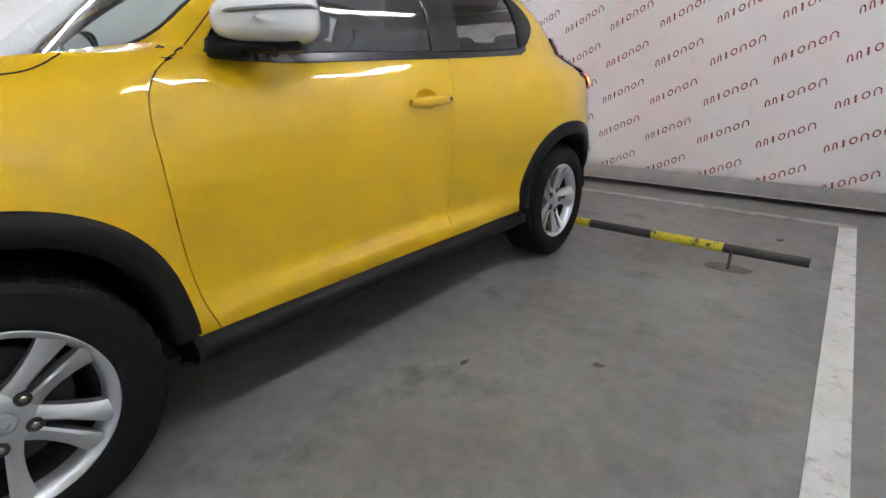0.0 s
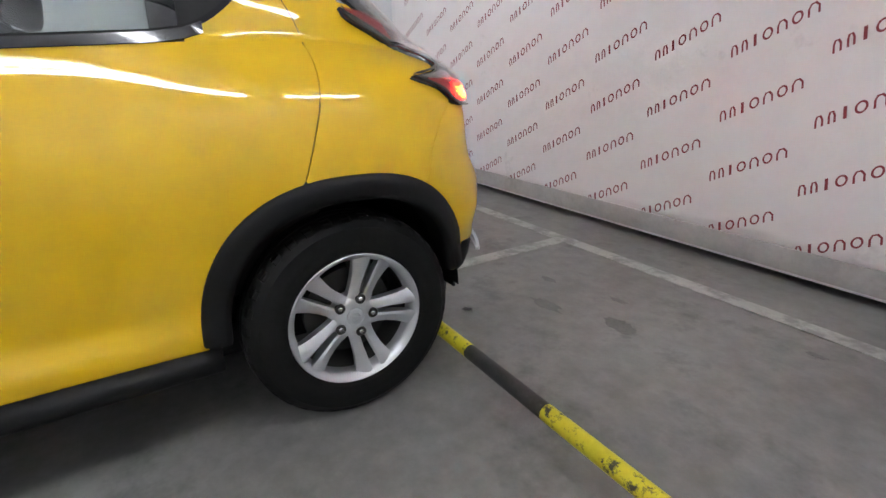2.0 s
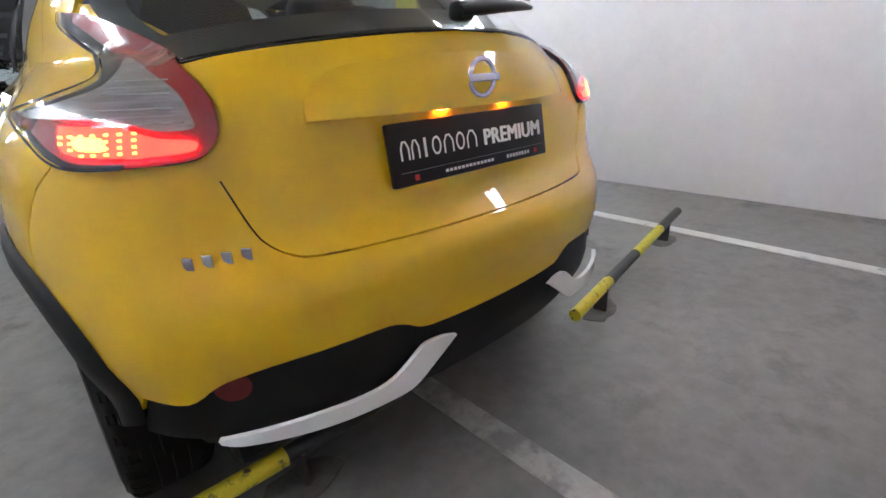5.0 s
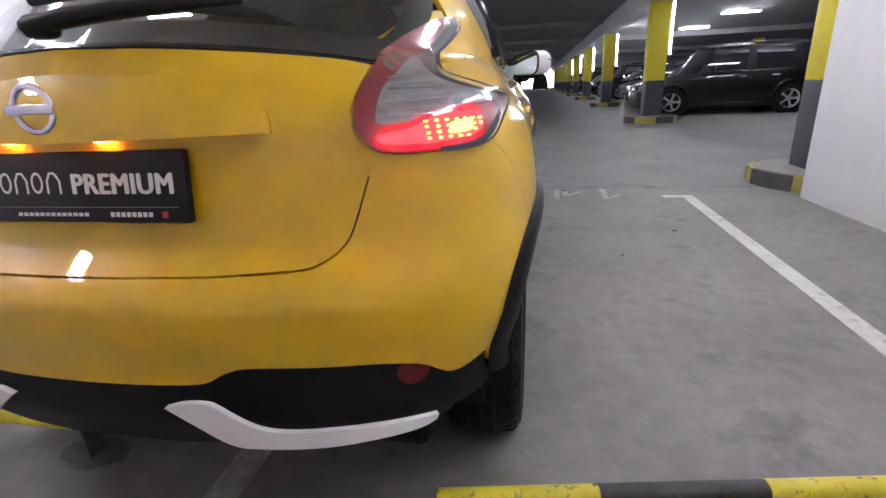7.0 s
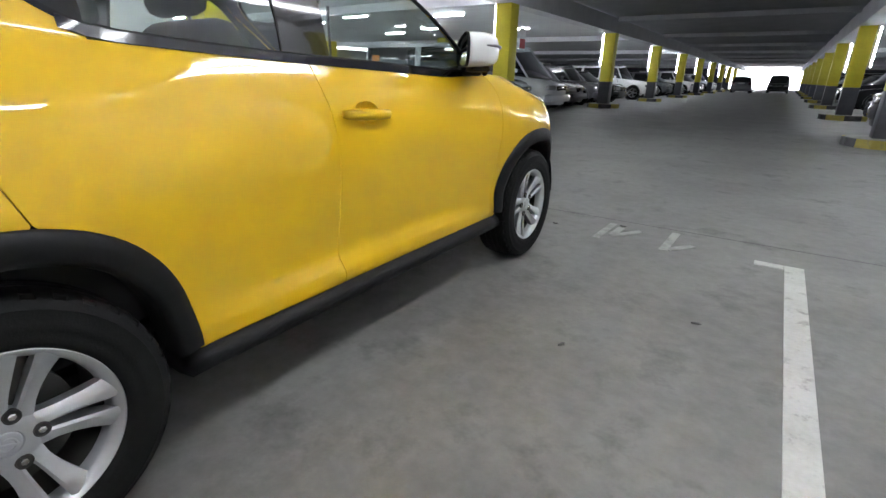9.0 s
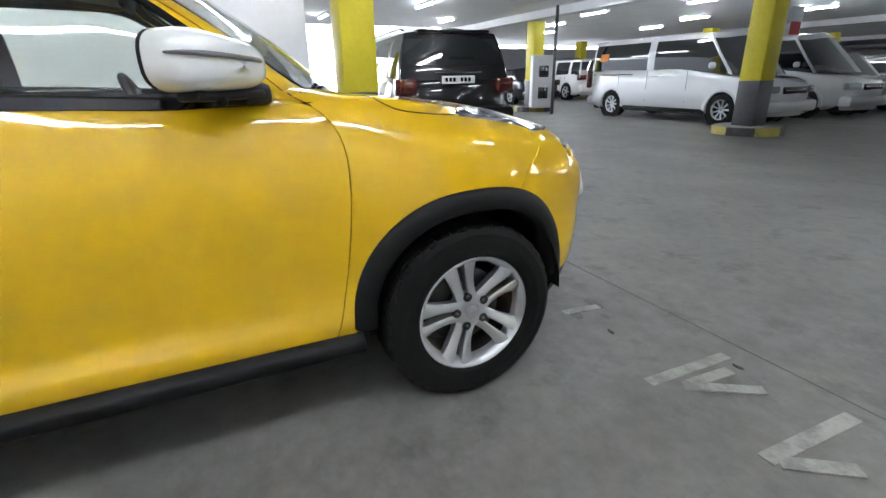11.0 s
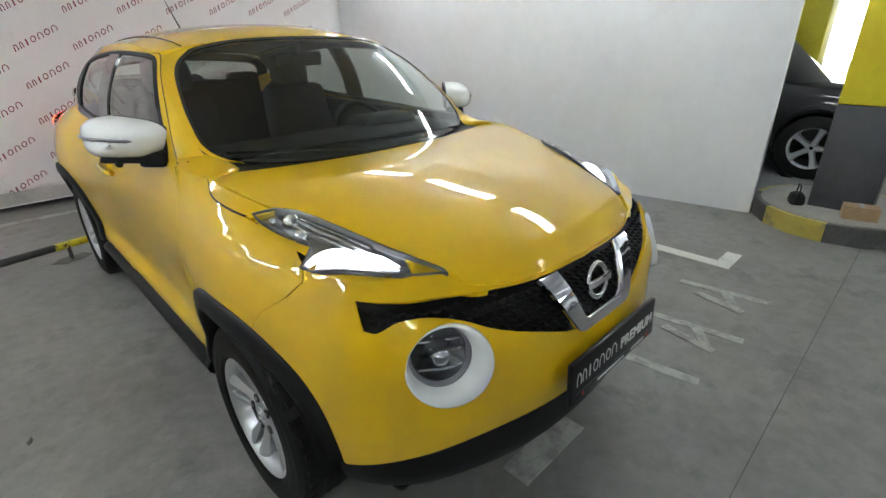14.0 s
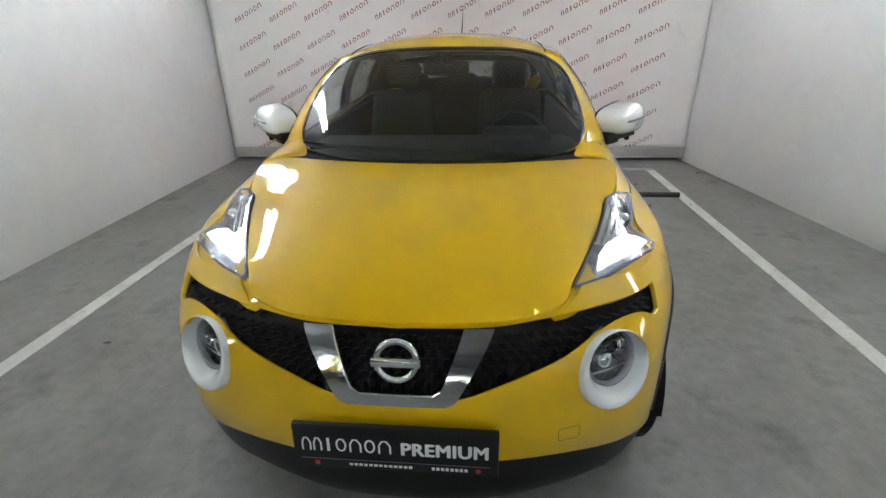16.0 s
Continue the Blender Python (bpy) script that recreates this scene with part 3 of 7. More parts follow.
def body_net():
    x, y = np.array(PLAN_X), np.array(PLAN_Y)
    tx, ty = np.gradient(x), np.gradient(y)
    tx[0] = tx[-1] = 0
    tx[0], ty[0], tx[-1], ty[-1] = 1, 0, -1, 0
    n = np.stack([ty, -tx], 1)
    n /= np.linalg.norm(n, axis=1)[:, None]
    lines = []
    zs, ins = [np.array(r) for r in LINE_Z], [np.array(r) for r in LINE_IN]
    door = np.interp(y, [-.80, -.45, .55, .85], [0, 1, 1, 0])
    ins[2] = ins[2] - .010 * door
    ins[3] = ins[3] + .006 * door
    ins.insert(3, ins[2] + (ins[3] - ins[2]) * .62 + .014 * door)
    zs.insert(3, zs[2] + (zs[3] - zs[2]) * .58)
    for z, inset in zip(zs, ins):
        i = np.array(inset)[:, None]
        xy = np.stack([x, y], 1) - n * i
        lines.append(np.column_stack([xy, z]))
    lines.append(np.column_stack([TOP_X, TOP_Y, TOP_Z]))
    return np.array(lines)


def glass_net():
    a, b = np.array(GLASS_FOOT), np.array(GLASS_TOP)
    d = b - a
    side = np.gradient(a + b, axis=0)
    side[0], side[-1] = (1, 0, 0), (-1, 0, 0)
    n = np.cross(side, d)
    n /= np.linalg.norm(n, axis=1)[:, None]
    g = np.array(GLASS_BULGE)[:, None]
    return np.array([a, a + d * .35 + n * g * .9, a + d * .7 + n * g * .85, b])


def grid_tree(grids):
    verts, faces = [], []
    for g in grids:
        r, c = g.shape[:2]
        o = len(verts)
        verts += [Vector(v) for v in g.reshape(-1, 3)]
        faces += [(o + i * c + j, o + i * c + j + 1, o + (i + 1) * c + j + 1, o + (i + 1) * c + j) for i in range(r - 1) for j in range(c - 1)]
    return BVHTree.FromPolygons(verts, faces)


def eased(ks, vs):
    """A smooth curve through values vs at places ks, as two dense lists."""
    c = catmull(np.array([(k, v, 0) for k, v in zip(ks, vs)]), 8)
    return c[:, 0], c[:, 1]


HOOD_MID = eased([-1.96, -1.94, -1.90, -1.86, -1.78, -1.7, -1.6, -1.5, -1.4, -1.3, -1.2, -1.1, -.9], [.85, .872, .905, .932, .966, .99, 1.013, 1.03, 1.044, 1.055, 1.062, 1.066, 1.068])
HOOD_EDGE_X, HOOD_EDGE_Z = eased(TOP_Y[:9], TOP_X[:9]), eased(TOP_Y[:9], TOP_Z[:9])


def hood_height(x, y):
    """Height of the hood over a place of the plan."""
    zc = np.interp(y, *HOOD_MID)
    xs = np.interp(y, *HOOD_EDGE_X)
    zs = np.interp(y, *HOOD_EDGE_Z)
    w = np.minimum(1, abs(x) / np.maximum(xs, .3))
    return zc + (zs - zc) * w ** 2.6


ROOF_MID = eased([-.36, -.25, -.1, .05, .2, .4, .6, .8, 1.0, 1.2, 1.35, 1.46], [1.508, 1.538, 1.560, 1.57, 1.574, 1.573, 1.566, 1.552, 1.53, 1.495, 1.46, 1.425])
ROOF_EDGE_X = eased([p[1] for p in GLASS_TOP[2:11]], [p[0] for p in GLASS_TOP[2:11]])
ROOF_EDGE_Z = eased([p[1] for p in GLASS_TOP[2:11]], [p[2] for p in GLASS_TOP[2:11]])


def roof_height(x, y):
    zc = np.interp(y, *ROOF_MID)
    xs = np.interp(y, *ROOF_EDGE_X)
    zs = np.interp(y, *ROOF_EDGE_Z)
    w = np.minimum(1, abs(x) / xs)
    return zc + (zs - zc) * w ** 2.4


BODY = lofted(body_net(), 12, 12)


def swell(grid, at, reach, height):
    """A soft bulge of the surface round a place."""
    n = np.cross(np.gradient(grid, axis=1), np.gradient(grid, axis=0))
    n /= np.linalg.norm(n, axis=2)[..., None] + 1e-9
    if (n[..., 0] * grid[..., 0]).sum() < 0:
        n = -n
    d = ((grid - np.array(at)) ** 2 / np.array(reach) ** 2).sum(2)
    return grid + n * (height * np.exp(-d))[..., None]


BODY = swell(BODY, (.585, -1.885, .735), (.21, .19, .18), .026)
BODY = swell(BODY, (.88, 1.26, .90), (.35, .30, .17), .016)
BODY = swell(BODY, (.86, 1.13, .985), (.40, .26, .095), .015)
GLASS = lofted(glass_net(), 12, 10)
_rows = np.linspace(-1.93, -1.0, 60)
HOOD = np.array([[(x, y, float(hood_height(x, y))) for x in np.linspace(0, 1.02, 26) * np.interp(y, TOP_Y[:9], TOP_X[:9])] for y in _rows])
HOODED = grid_tree([BODY, HOOD])
SKIRT = grid_tree([lofted(np.array([[(x, y, z) for x, y in zip(PLAN_X, PLAN_Y)] for z in (.25, .40, .65)]), 12, 2)])
SHELL = grid_tree([BODY])
CABIN = grid_tree([GLASS])
BOTH = grid_tree([BODY, GLASS])


# ---- panels cut from the master surface ----
def smooth_line(pts, n=5):
    return [tuple(p) for p in catmull(np.array(pts, float), n)]


def dense(outline, step):
    out = []
    for a, b in zip(outline, outline[1:] + outline[:1]):
        k = max(1, int(math.ceil(math.dist(a, b) / step)))
        out += [(a[0] + (b[0] - a[0]) * i / k, a[1] + (b[1] - a[1]) * i / k) for i in range(k)]
    return out


def clean(outline, least=.0015):
    out = []
    for p in outline:
        if not out or math.dist(out[-1], p) > least:
            out.append((float(p[0]), float(p[1])))
    while len(out) > 2 and math.dist(out[0], out[-1]) <= least:
        out.pop()
    return out


def area(o):
    return sum(a[0] * b[1] - b[0] * a[1] for a, b in zip(o, o[1:] + o[:1])) / 2


def inset(outline, gap):
    """The outline drawn in by gap (out where it is negative)."""
    o = clean(outline)
    s = 1 if area(o) > 0 else -1
    out = []
    n = len(o)
    for i, p in enumerate(o):
        a, b = Vector(o[i - 1]), Vector(o[(i + 1) % n])
        p = Vector(p)
        d0, d1 = (p - a).normalized(), (b - p).normalized()
        n0, n1 = Vector((-d0.y, d0.x)) * s, Vector((-d1.y, d1.x)) * s
        m = n0 + n1
        k = gap / max(.35, (1 + n0.dot(n1)) ** .5 * 2 ** .5 / 2) if m.length > 1e-6 else 0
        q = p + (m.normalized() * k if m.length > 1e-6 else n0 * gap)
        out.append((q.x, q.y))
    return clean(out)


def inside(x, y, o):
    hit, n = False, len(o)
    j = n - 1
    for i in range(n):
        (xi, yi), (xj, yj) = o[i], o[j]
        if (yi > y) != (yj > y) and x < (xj - xi) * (y - yi) / (yj - yi) + xi:
            hit = not hit
        j = i
    return hit


def filled(outline, holes, step):
    """Flat triangulation of an outline with holes, with a regular grid inside."""
    loops = [dense(clean(outline), step)] + [dense(clean(h), step) for h in holes]
    pts, edges = [], []
    for l in loops:
        o = len(pts)
        pts += l
        edges += [(o + i, o + (i + 1) % len(l)) for i in range(len(l))]
    arr = np.array(pts)
    lo, hi = arr.min(0), arr.max(0)
    seg_a = np.array([pts[a] for a, b in edges])
    seg_b = np.array([pts[b] for a, b in edges])
    d = seg_b - seg_a
    ll = (d ** 2).sum(1) + 1e-12
    row = 0
    y = lo[1] + step / 2
    while y < hi[1]:
        x = lo[0] + (step / 2 if row % 2 else step)
        while x < hi[0]:
            p = np.array((x, y))
            t = np.clip(((p - seg_a) * d).sum(1) / ll, 0, 1)
            if (((seg_a + d * t[:, None] - p) ** 2).sum(1)).min() > (step * .5) ** 2 and inside(x, y, loops[0]) and not any(inside(x, y, h) for h in loops[1:]):
                pts.append((x, y))
            x += step
        y += step * .866
        row += 1
    v, e, f, *_ = delaunay_2d_cdt([Vector(p) for p in pts], edges, [], 0, 1e-7)
    keep = []
    for t in f:
        cx, cy = sum(v[i].x for i in t) / len(t), sum(v[i].y for i in t) / len(t)
        if inside(cx, cy, loops[0]) and not any(inside(cx, cy, h) for h in loops[1:]):
            keep.append(list(t))
    return [(p.x, p.y) for p in v], keep


FRONT_AXIS, REAR_AXIS = -1.2, 1.2


def project(kind, tree, a, b):
    """Place and outward normal where a sight line meets the master surface."""
    s = 1
    if kind == "side":
        origin, d = Vector((3, a, b)), Vector((-1, 0, 0))
    else:
        s = -1 if a < 0 else 1
        a = abs(a)
        if kind == "front":
            origin, d = Vector((max(a, 1e-4), -4, b)), Vector((0, 1, 0))
        elif kind == "rear":
            origin, d = Vector((max(a, 1e-4), 4, b)), Vector((0, -1, 0))
        elif kind == "top":
            origin, d = Vector((max(a, 1e-4), b, 3)), Vector((0, 0, -1))
        elif kind == "nose":
            w = Vector((math.sin(max(a, 1e-3)), -math.cos(a), 0))
            origin, d = Vector((0, FRONT_AXIS, b)) + w * 3, -w
        else:
            w = Vector((math.sin(max(a, 1e-3)), math.cos(a), 0))
            origin, d = Vector((0, REAR_AXIS, b)) + w * 3, -w
    p, n, _, _ = tree.ray_cast(origin, d)
    if p is None:
        p, n, _, _ = tree.find_nearest(origin + d * 2.4)
    if n.dot(d) > 0:
        n = -n
    return Vector((p.x * s, p.y, p.z)), Vector((n.x * s, n.y, n.z))


def nose(x, y, z):
    return (math.atan2(x, FRONT_AXIS - y), z)


def tail(x, y, z):
    return (math.atan2(x, y - REAR_AXIS), z)


def panel(name, outline, kind, tree, mat, parent, holes=(), lift=0.0, thick=.014, step=.03, gap=0.0, mirror=False, label="", lining=None, dark_rim=False):
    """A body panel with turned-in edges, lined inside where the cabin shows it. lift: how far it stands off the master surface, or a function of the flat place."""
    if gap:
        outline, holes = inset(outline, gap), [inset(h, -gap) for h in holes]
    flat, tris = filled(outline, holes, step)
    up = lift if callable(lift) else (lambda a, b: lift)
    spots = [project(kind, tree, a, b) for a, b in flat]
    top = [p + n * up(a, b) for (p, n), (a, b) in zip(spots, flat)]
    nor = [n for p, n in spots]
    # smooth the normals over the neighbours
    acc = [Vector() for _ in top]
    faces = []
    for t in tris:
        q = (top[t[1]] - top[t[0]]).cross(top[t[2]] - top[t[0]])
        if q.dot(nor[t[0]] + nor[t[1]] + nor[t[2]]) < 0:
            t = t[::-1]
            q = -q
        faces.append(t)
        for i in t:
            acc[i] += q
    nor2 = [a.normalized() if a.length > 1e-12 else n for a, n in zip(acc, nor)]
    count = {}
    for t in faces:
        for i in range(len(t)):
            e = (t[i], t[(i + 1) % len(t)])
            count[e] = count.get(e, 0) + 1
    rim = [e for e in count if (e[1], e[0]) not in count]
    verts, normals = list(top), list(nor2)
    skin = len(faces)
    for a, b in rim:
        o = len(verts)
        side = (top[b] - top[a]).cross(nor2[a])
        side = side.normalized() if side.length > 1e-9 else nor2[a]
        na, nb = (nor2[a] + side).normalized(), (nor2[b] + side).normalized()
        verts += [top[a], top[b], top[b] - nor[b] * thick - side * .001, top[a] - nor[a] * thick - side * .001]
        normals += [na, nb, side, side]
        faces.append((o + 1, o, o + 3, o + 2))
    near = lambda p, o: min((p[0] - q[0]) ** 2 + (p[1] - q[1]) ** 2 for q in o)
    slots = [0] * skin + [1 if dark_rim and min(near(flat[a], h) for h in holes) < near(flat[a], outline) else 0 for a, b in rim]
    if lining:
        o = len(verts)
        verts += [p - n * (thick * .9) for p, n in zip(top, nor)]
        normals += [-n for n in nor2]
        faces += [tuple(i + o for i in t[::-1]) for t in faces[:skin]]
        slots += [1] * skin
    made = []
    for s in ((1, -1) if mirror else (1,)):
        vs = [(v.x * s, v.y, v.z) for v in verts]
        ns = [(v.x * s, v.y, v.z) for v in normals]
        fs = [list(f) if s > 0 else list(f)[::-1] for f in faces]
        par = parent[0 if s > 0 else 1] if isinstance(parent, (list, tuple)) else parent
        made.append(finish(name, vs, fs, mat, par, label, True, ns, [mat, lining] if lining else None, slots if lining else None))
    return made


def strip(name, pts, kind, tree, mat, parent, width=.006, lift=.001, mirror=False, closed=False, label=""):
    """A narrow band that follows the surface along pts."""
    pts = [tuple(p) for p in pts]
    n = len(pts)
    left, right, left_n, right_n = [], [], [], []
    for i, p in enumerate(pts):
        a = Vector(pts[i - 1] if (i or closed) else pts[0])
        b = Vector(pts[(i + 1) % n] if (i < n - 1 or closed) else pts[-1])
        d = (b - a).normalized()
        o = Vector((-d.y, d.x)) * width / 2
        for side, facing, s in ((left, left_n, 1), (right, right_n, -1)):
            q, m = project(kind, tree, p[0] + o.x * s, p[1] + o.y * s)
            side.append(q + m * lift)
            facing.append(m)
    verts, normals = left + right, left_n + right_n
    faces = [(i, n + i, n + (i + 1) % n, (i + 1) % n) for i in range(n if closed else n - 1)]
    for s in ((1, -1) if mirror else (1,)):
        par = parent[0 if s > 0 else 1] if isinstance(parent, (list, tuple)) else parent
        turned = (verts[n] - verts[0]).cross(verts[n + 1] - verts[0]).dot(normals[0]) * s < 0
        finish(name, [(v.x * s, v.y, v.z) for v in verts], [f[::-1] for f in faces] if turned else faces, mat, par, label, True, [(v.x * s, v.y, v.z) for v in normals])


def arch_point(cy, angle, grow=0.0):
    """The squarish outline of a wheel opening (y, z) round the axle at cy."""
    n = 2.35
    c, s = math.cos(angle), math.sin(angle)
    a, b = .430 + grow, .460 + grow
    k = (abs(c / a) ** n + abs(s / b) ** n) ** (-1 / n)
    return (cy + c * k, AXLE_Z + s * k)


AXLE_Z, AXLE_F, AXLE_R = .333, -1.265, 1.265


def arch_from(cy, y0, y1, grow=-.012, n=26):
    """Arch points from the angle at y0 to the angle at y1, over the top."""
    a0 = min((abs(arch_point(cy, k * math.pi / 720, grow)[0] - y0), k) for k in range(0, 721) if True)[1]
    a1 = min((abs(arch_point(cy, k * math.pi / 720, grow)[0] - y1), k) for k in range(0, 721) if True)[1]
    return [arch_point(cy, (a0 + (a1 - a0) * i / n) * math.pi / 720, grow) for i in range(n + 1)]


car = empty("crossover_car", "glossy yellow compact crossover with black wheel-arch trim and white mirrors", "car")
GAP = .0017

DOOR_FRONT = smooth_line([(-.775, .348), (-.808, .45), (-.834, .60), (-.849, .758), (-.854, .880), (-.852, .935), (-.838, .992), (-.806, 1.040), (-.764, 1.072)])
B_SEAM = smooth_line([(.286, .348), (.282, .53), (.282, .737), (.297, .936), (.330, 1.085)])
DOOR_REAR = smooth_line([(1.141, .789), (1.173, .878), (1.213, .998), (1.224, 1.074), (1.216, 1.128)])
belt = lambda y: float(np.interp(y, TOP_Y[7:15], TOP_Z[7:15])) - .008

CUP = [(.135 + .060 * math.cos(a), .947 + .036 * math.sin(a)) for a in np.linspace(0, 2 * math.pi, 29)[:-1]]
front_door = panel("front_door", smooth_line([(-.775, .348), (-.3, .352), (.0, .352), (.286, .349)], 4) + B_SEAM[1:-1] + [(y, belt(y)) for y in (.33, .1, -.15, -.4, -.62, -.75)] + DOOR_FRONT[::-1][1:-1],
                   "side", SHELL, PAINT, car, holes=[CUP], gap=GAP, mirror=True, lining=TRIM)
rear_door = panel("rear_door", smooth_line([(.286, .349), (.55, .354), (.838, .352)], 4) + arch_from(AXLE_R, .84, 1.141)[1:-1] + DOOR_REAR[:-1] + [(y, belt(y)) for y in (1.21, 1.05, .8, .55, .335)] + B_SEAM[::-1][1:-1],
                  "side", SHELL, PAINT, car, gap=GAP, mirror=True, lining=TRIM)
BUMPER_F_SEAM = [(.752, -1.555, .948), (.766, -1.575, .925), (.80, -1.545, .882), (.846, -1.469, .821), (.868, -1.43, .782)]
HOOD_SEAM = smooth_line([(-.972, 1.0765), (-.990, 1.066), (-1.018, 1.051), (-1.060, 1.037), (-1.15, 1.025), (-1.245, 1.016)], 4)
top_line = lambda y: float(np.interp(y, TOP_Y[4:8], TOP_Z[4:8])) - .0015
fender = panel("fender", DOOR_FRONT + [(-.82, 1.0805), (-.90, 1.0785)] + HOOD_SEAM
               + smooth_line([(-1.30, 1.008), (-1.40, .992), (-1.47, .978), (-1.545, .955)]) + [(p[1], p[2]) for p in BUMPER_F_SEAM[1:-1]] + arch_from(AXLE_F, -1.43, -.845)
               + [(-.845, .360), (-.835, .348)], "side", SHELL, PAINT, car, gap=GAP, mirror=True)
strip("hood_seam", HOOD_SEAM, "side", SHELL, SEAL, fender, width=.0034, lift=.0008, mirror=True)
panel("hood_flank", HOOD_SEAM + [(-1.262, 1.0135)] + [(y, top_line(y)) for y in (-1.300, -1.26, -1.215, -1.16, -1.10, -1.05, -1.0)], "side", SHELL, PAINT, car, gap=.001, mirror=True, thick=.02)
BUMPER_R_SEAM = [(.812, 1.640, .962), (.833, 1.592, .917), (.859, 1.541, .837), (.87, 1.508, .785)]
quarter = panel("rear_quarter_panel", arch_from(AXLE_R, 1.508, 1.141)[:-1] + DOOR_REAR + [(1.218, 1.1435), (1.30, 1.1405), (1.36, 1.1375), (1.45, 1.1300), (1.525, 1.1225)]
                + smooth_line([(1.568, 1.106), (1.632, 1.084), (1.620, 1.066), (1.58, 1.050), (1.505, 1.038), (1.59, 1.008), (1.650, .972)], 4) + [(p[1], p[2]) for p in BUMPER_R_SEAM[1:-1]],
                "side", SHELL, PAINT, car, gap=GAP, mirror=True, lining=TRIM)


for seam, owner in ((BUMPER_R_SEAM, quarter), (BUMPER_F_SEAM, fender)):
    strip("seam_backing", smooth_line([(p[1], p[2]) for p in seam], 4), "side", SHELL, PAINT, owner, width=.034, lift=-.004, mirror=True)


def mirrored(half):
    """Closes an outline given for the right-hand half."""
    return half + [(-a, b) for a, b in half[::-1]]


# front bumper with the mouth of the grille
LOW_F = [nose(0, -2.04, .502), nose(.25, -2.02, .500), nose(.42, -1.98, .488), nose(.58, -1.90, .462), nose(.70, -1.79, .425), nose(.778, -1.70, .398)]
on_side = lambda y, z: tuple(project("side", SHELL, y, z)[0])
arch_f = [nose(*on_side(y, z)) for y, z in arch_from(AXLE_F, -1.678, -1.43)]
top_f = [nose(*on_side(p[1], p[2])) for p in BUMPER_F_SEAM[::-1]] + [nose(.715, -1.609, .945), nose(.582, -1.727, .928), nose(.520, -1.765, .930), nose(.477, -1.793, .9265), nose(.452, -1.826, .909), nose(.428, -1.857, .8890)]
top_f += [nose(x, y, z - .0025) for x, y, z in zip([.34, .25, .12, 0], [-1.90, -1.93, -1.94, -1.945], [.882, .878, .875, .874])]
MOUTH = smooth_line([nose(.70, -1.715, .898), nose(.60, -1.80, .890), nose(.45, -1.90, .881), nose(.25, -1.97, .8705), nose(0, -1.99, .8665)], 4)
MOUTH_LOW = smooth_line([nose(.0, -2.03, .695), nose(.15, -2.02, .70), nose(.30, -1.985, .752), nose(.42, -1.93, .800), nose(.50, -1.88, .842), nose(.565, -1.83, .862), nose(.625, -1.79, .858), nose(.672, -1.765, .835), nose(.70, -1.745, .838)], 4)
mouth = [p for p in MOUTH_LOW] + [p for p in MOUTH] + [(-a, b) for a, b in MOUTH[::-1][1:]] + [(-a, b) for a, b in MOUTH_LOW[::-1][:-1]]
Z = Vector((0, 0, 1))
LAMP_W = Vector((.501, -.819, .281)).normalized()
LAMP_U = LAMP_W.cross(Z).normalized() * -1
LAMP_V = LAMP_U.cross(LAMP_W) * (1 if LAMP_U.cross(LAMP_W).z > 0 else -1)
LAMP_C = Vector((.573, -1.915, .744))
lamp_hole = [nose(*(LAMP_C + LAMP_U * .110 * math.cos(k * math.pi / 14) + LAMP_V * .101 * math.sin(k * math.pi / 14))) for k in range(28)]
bumper_half = smooth_line(LOW_F, 4) + arch_f[1:] + top_f[1:]
bumper_f = panel("front_bumper", clean(bumper_half + [(-a, b) for a, b in bumper_half[::-1][1:-1]]), "nose", SHELL, PAINT, car, holes=[mouth, lamp_hole, [(-a, b) for a, b in lamp_hole[::-1]]], gap=.0016, step=.026)[0]
strip("towing_cover_seam", [(nose(.445, -1.96, 0)[0] + .034 * a, .572 + .020 * b) for a, b in ((-1, -.8), (-.8, -1), (.8, -1), (1, -.8), (1, .8), (.8, 1), (-.8, 1), (-1, .8))], "nose", SHELL, SEAL, bumper_f, width=.0016, lift=.0006, closed=True)
panel("grille_backing", inset(mouth, -.01), "nose", SHELL, PLASTIC, bumper_f, lift=-.045, step=.05)
panel("lower_lip", smooth_line([nose(0, -2.0, .24), nose(.3, -1.98, .24), nose(.6, -1.85, .25), nose(.74, -1.74, .27), nose(.80, -1.68, .30)], 4) + [nose(.80, -1.68, .40)] + smooth_line(LOW_F, 4)[::-1]
      + [(-a, b) for a, b in smooth_line(LOW_F, 4)[1:]] + [nose(-.80, -1.68, .40)] + [(-a, b) for a, b in smooth_line([nose(0, -2.0, .24), nose(.3, -1.98, .24), nose(.6, -1.85, .25), nose(.74, -1.74, .27), nose(.80, -1.68, .30)], 4)[::-1][:-1]],
      "nose", SHELL, PLASTIC, bumper_f, lift=-.006, step=.05, label="matt black lower lip")


MESH_IN = inset(mouth, .001)


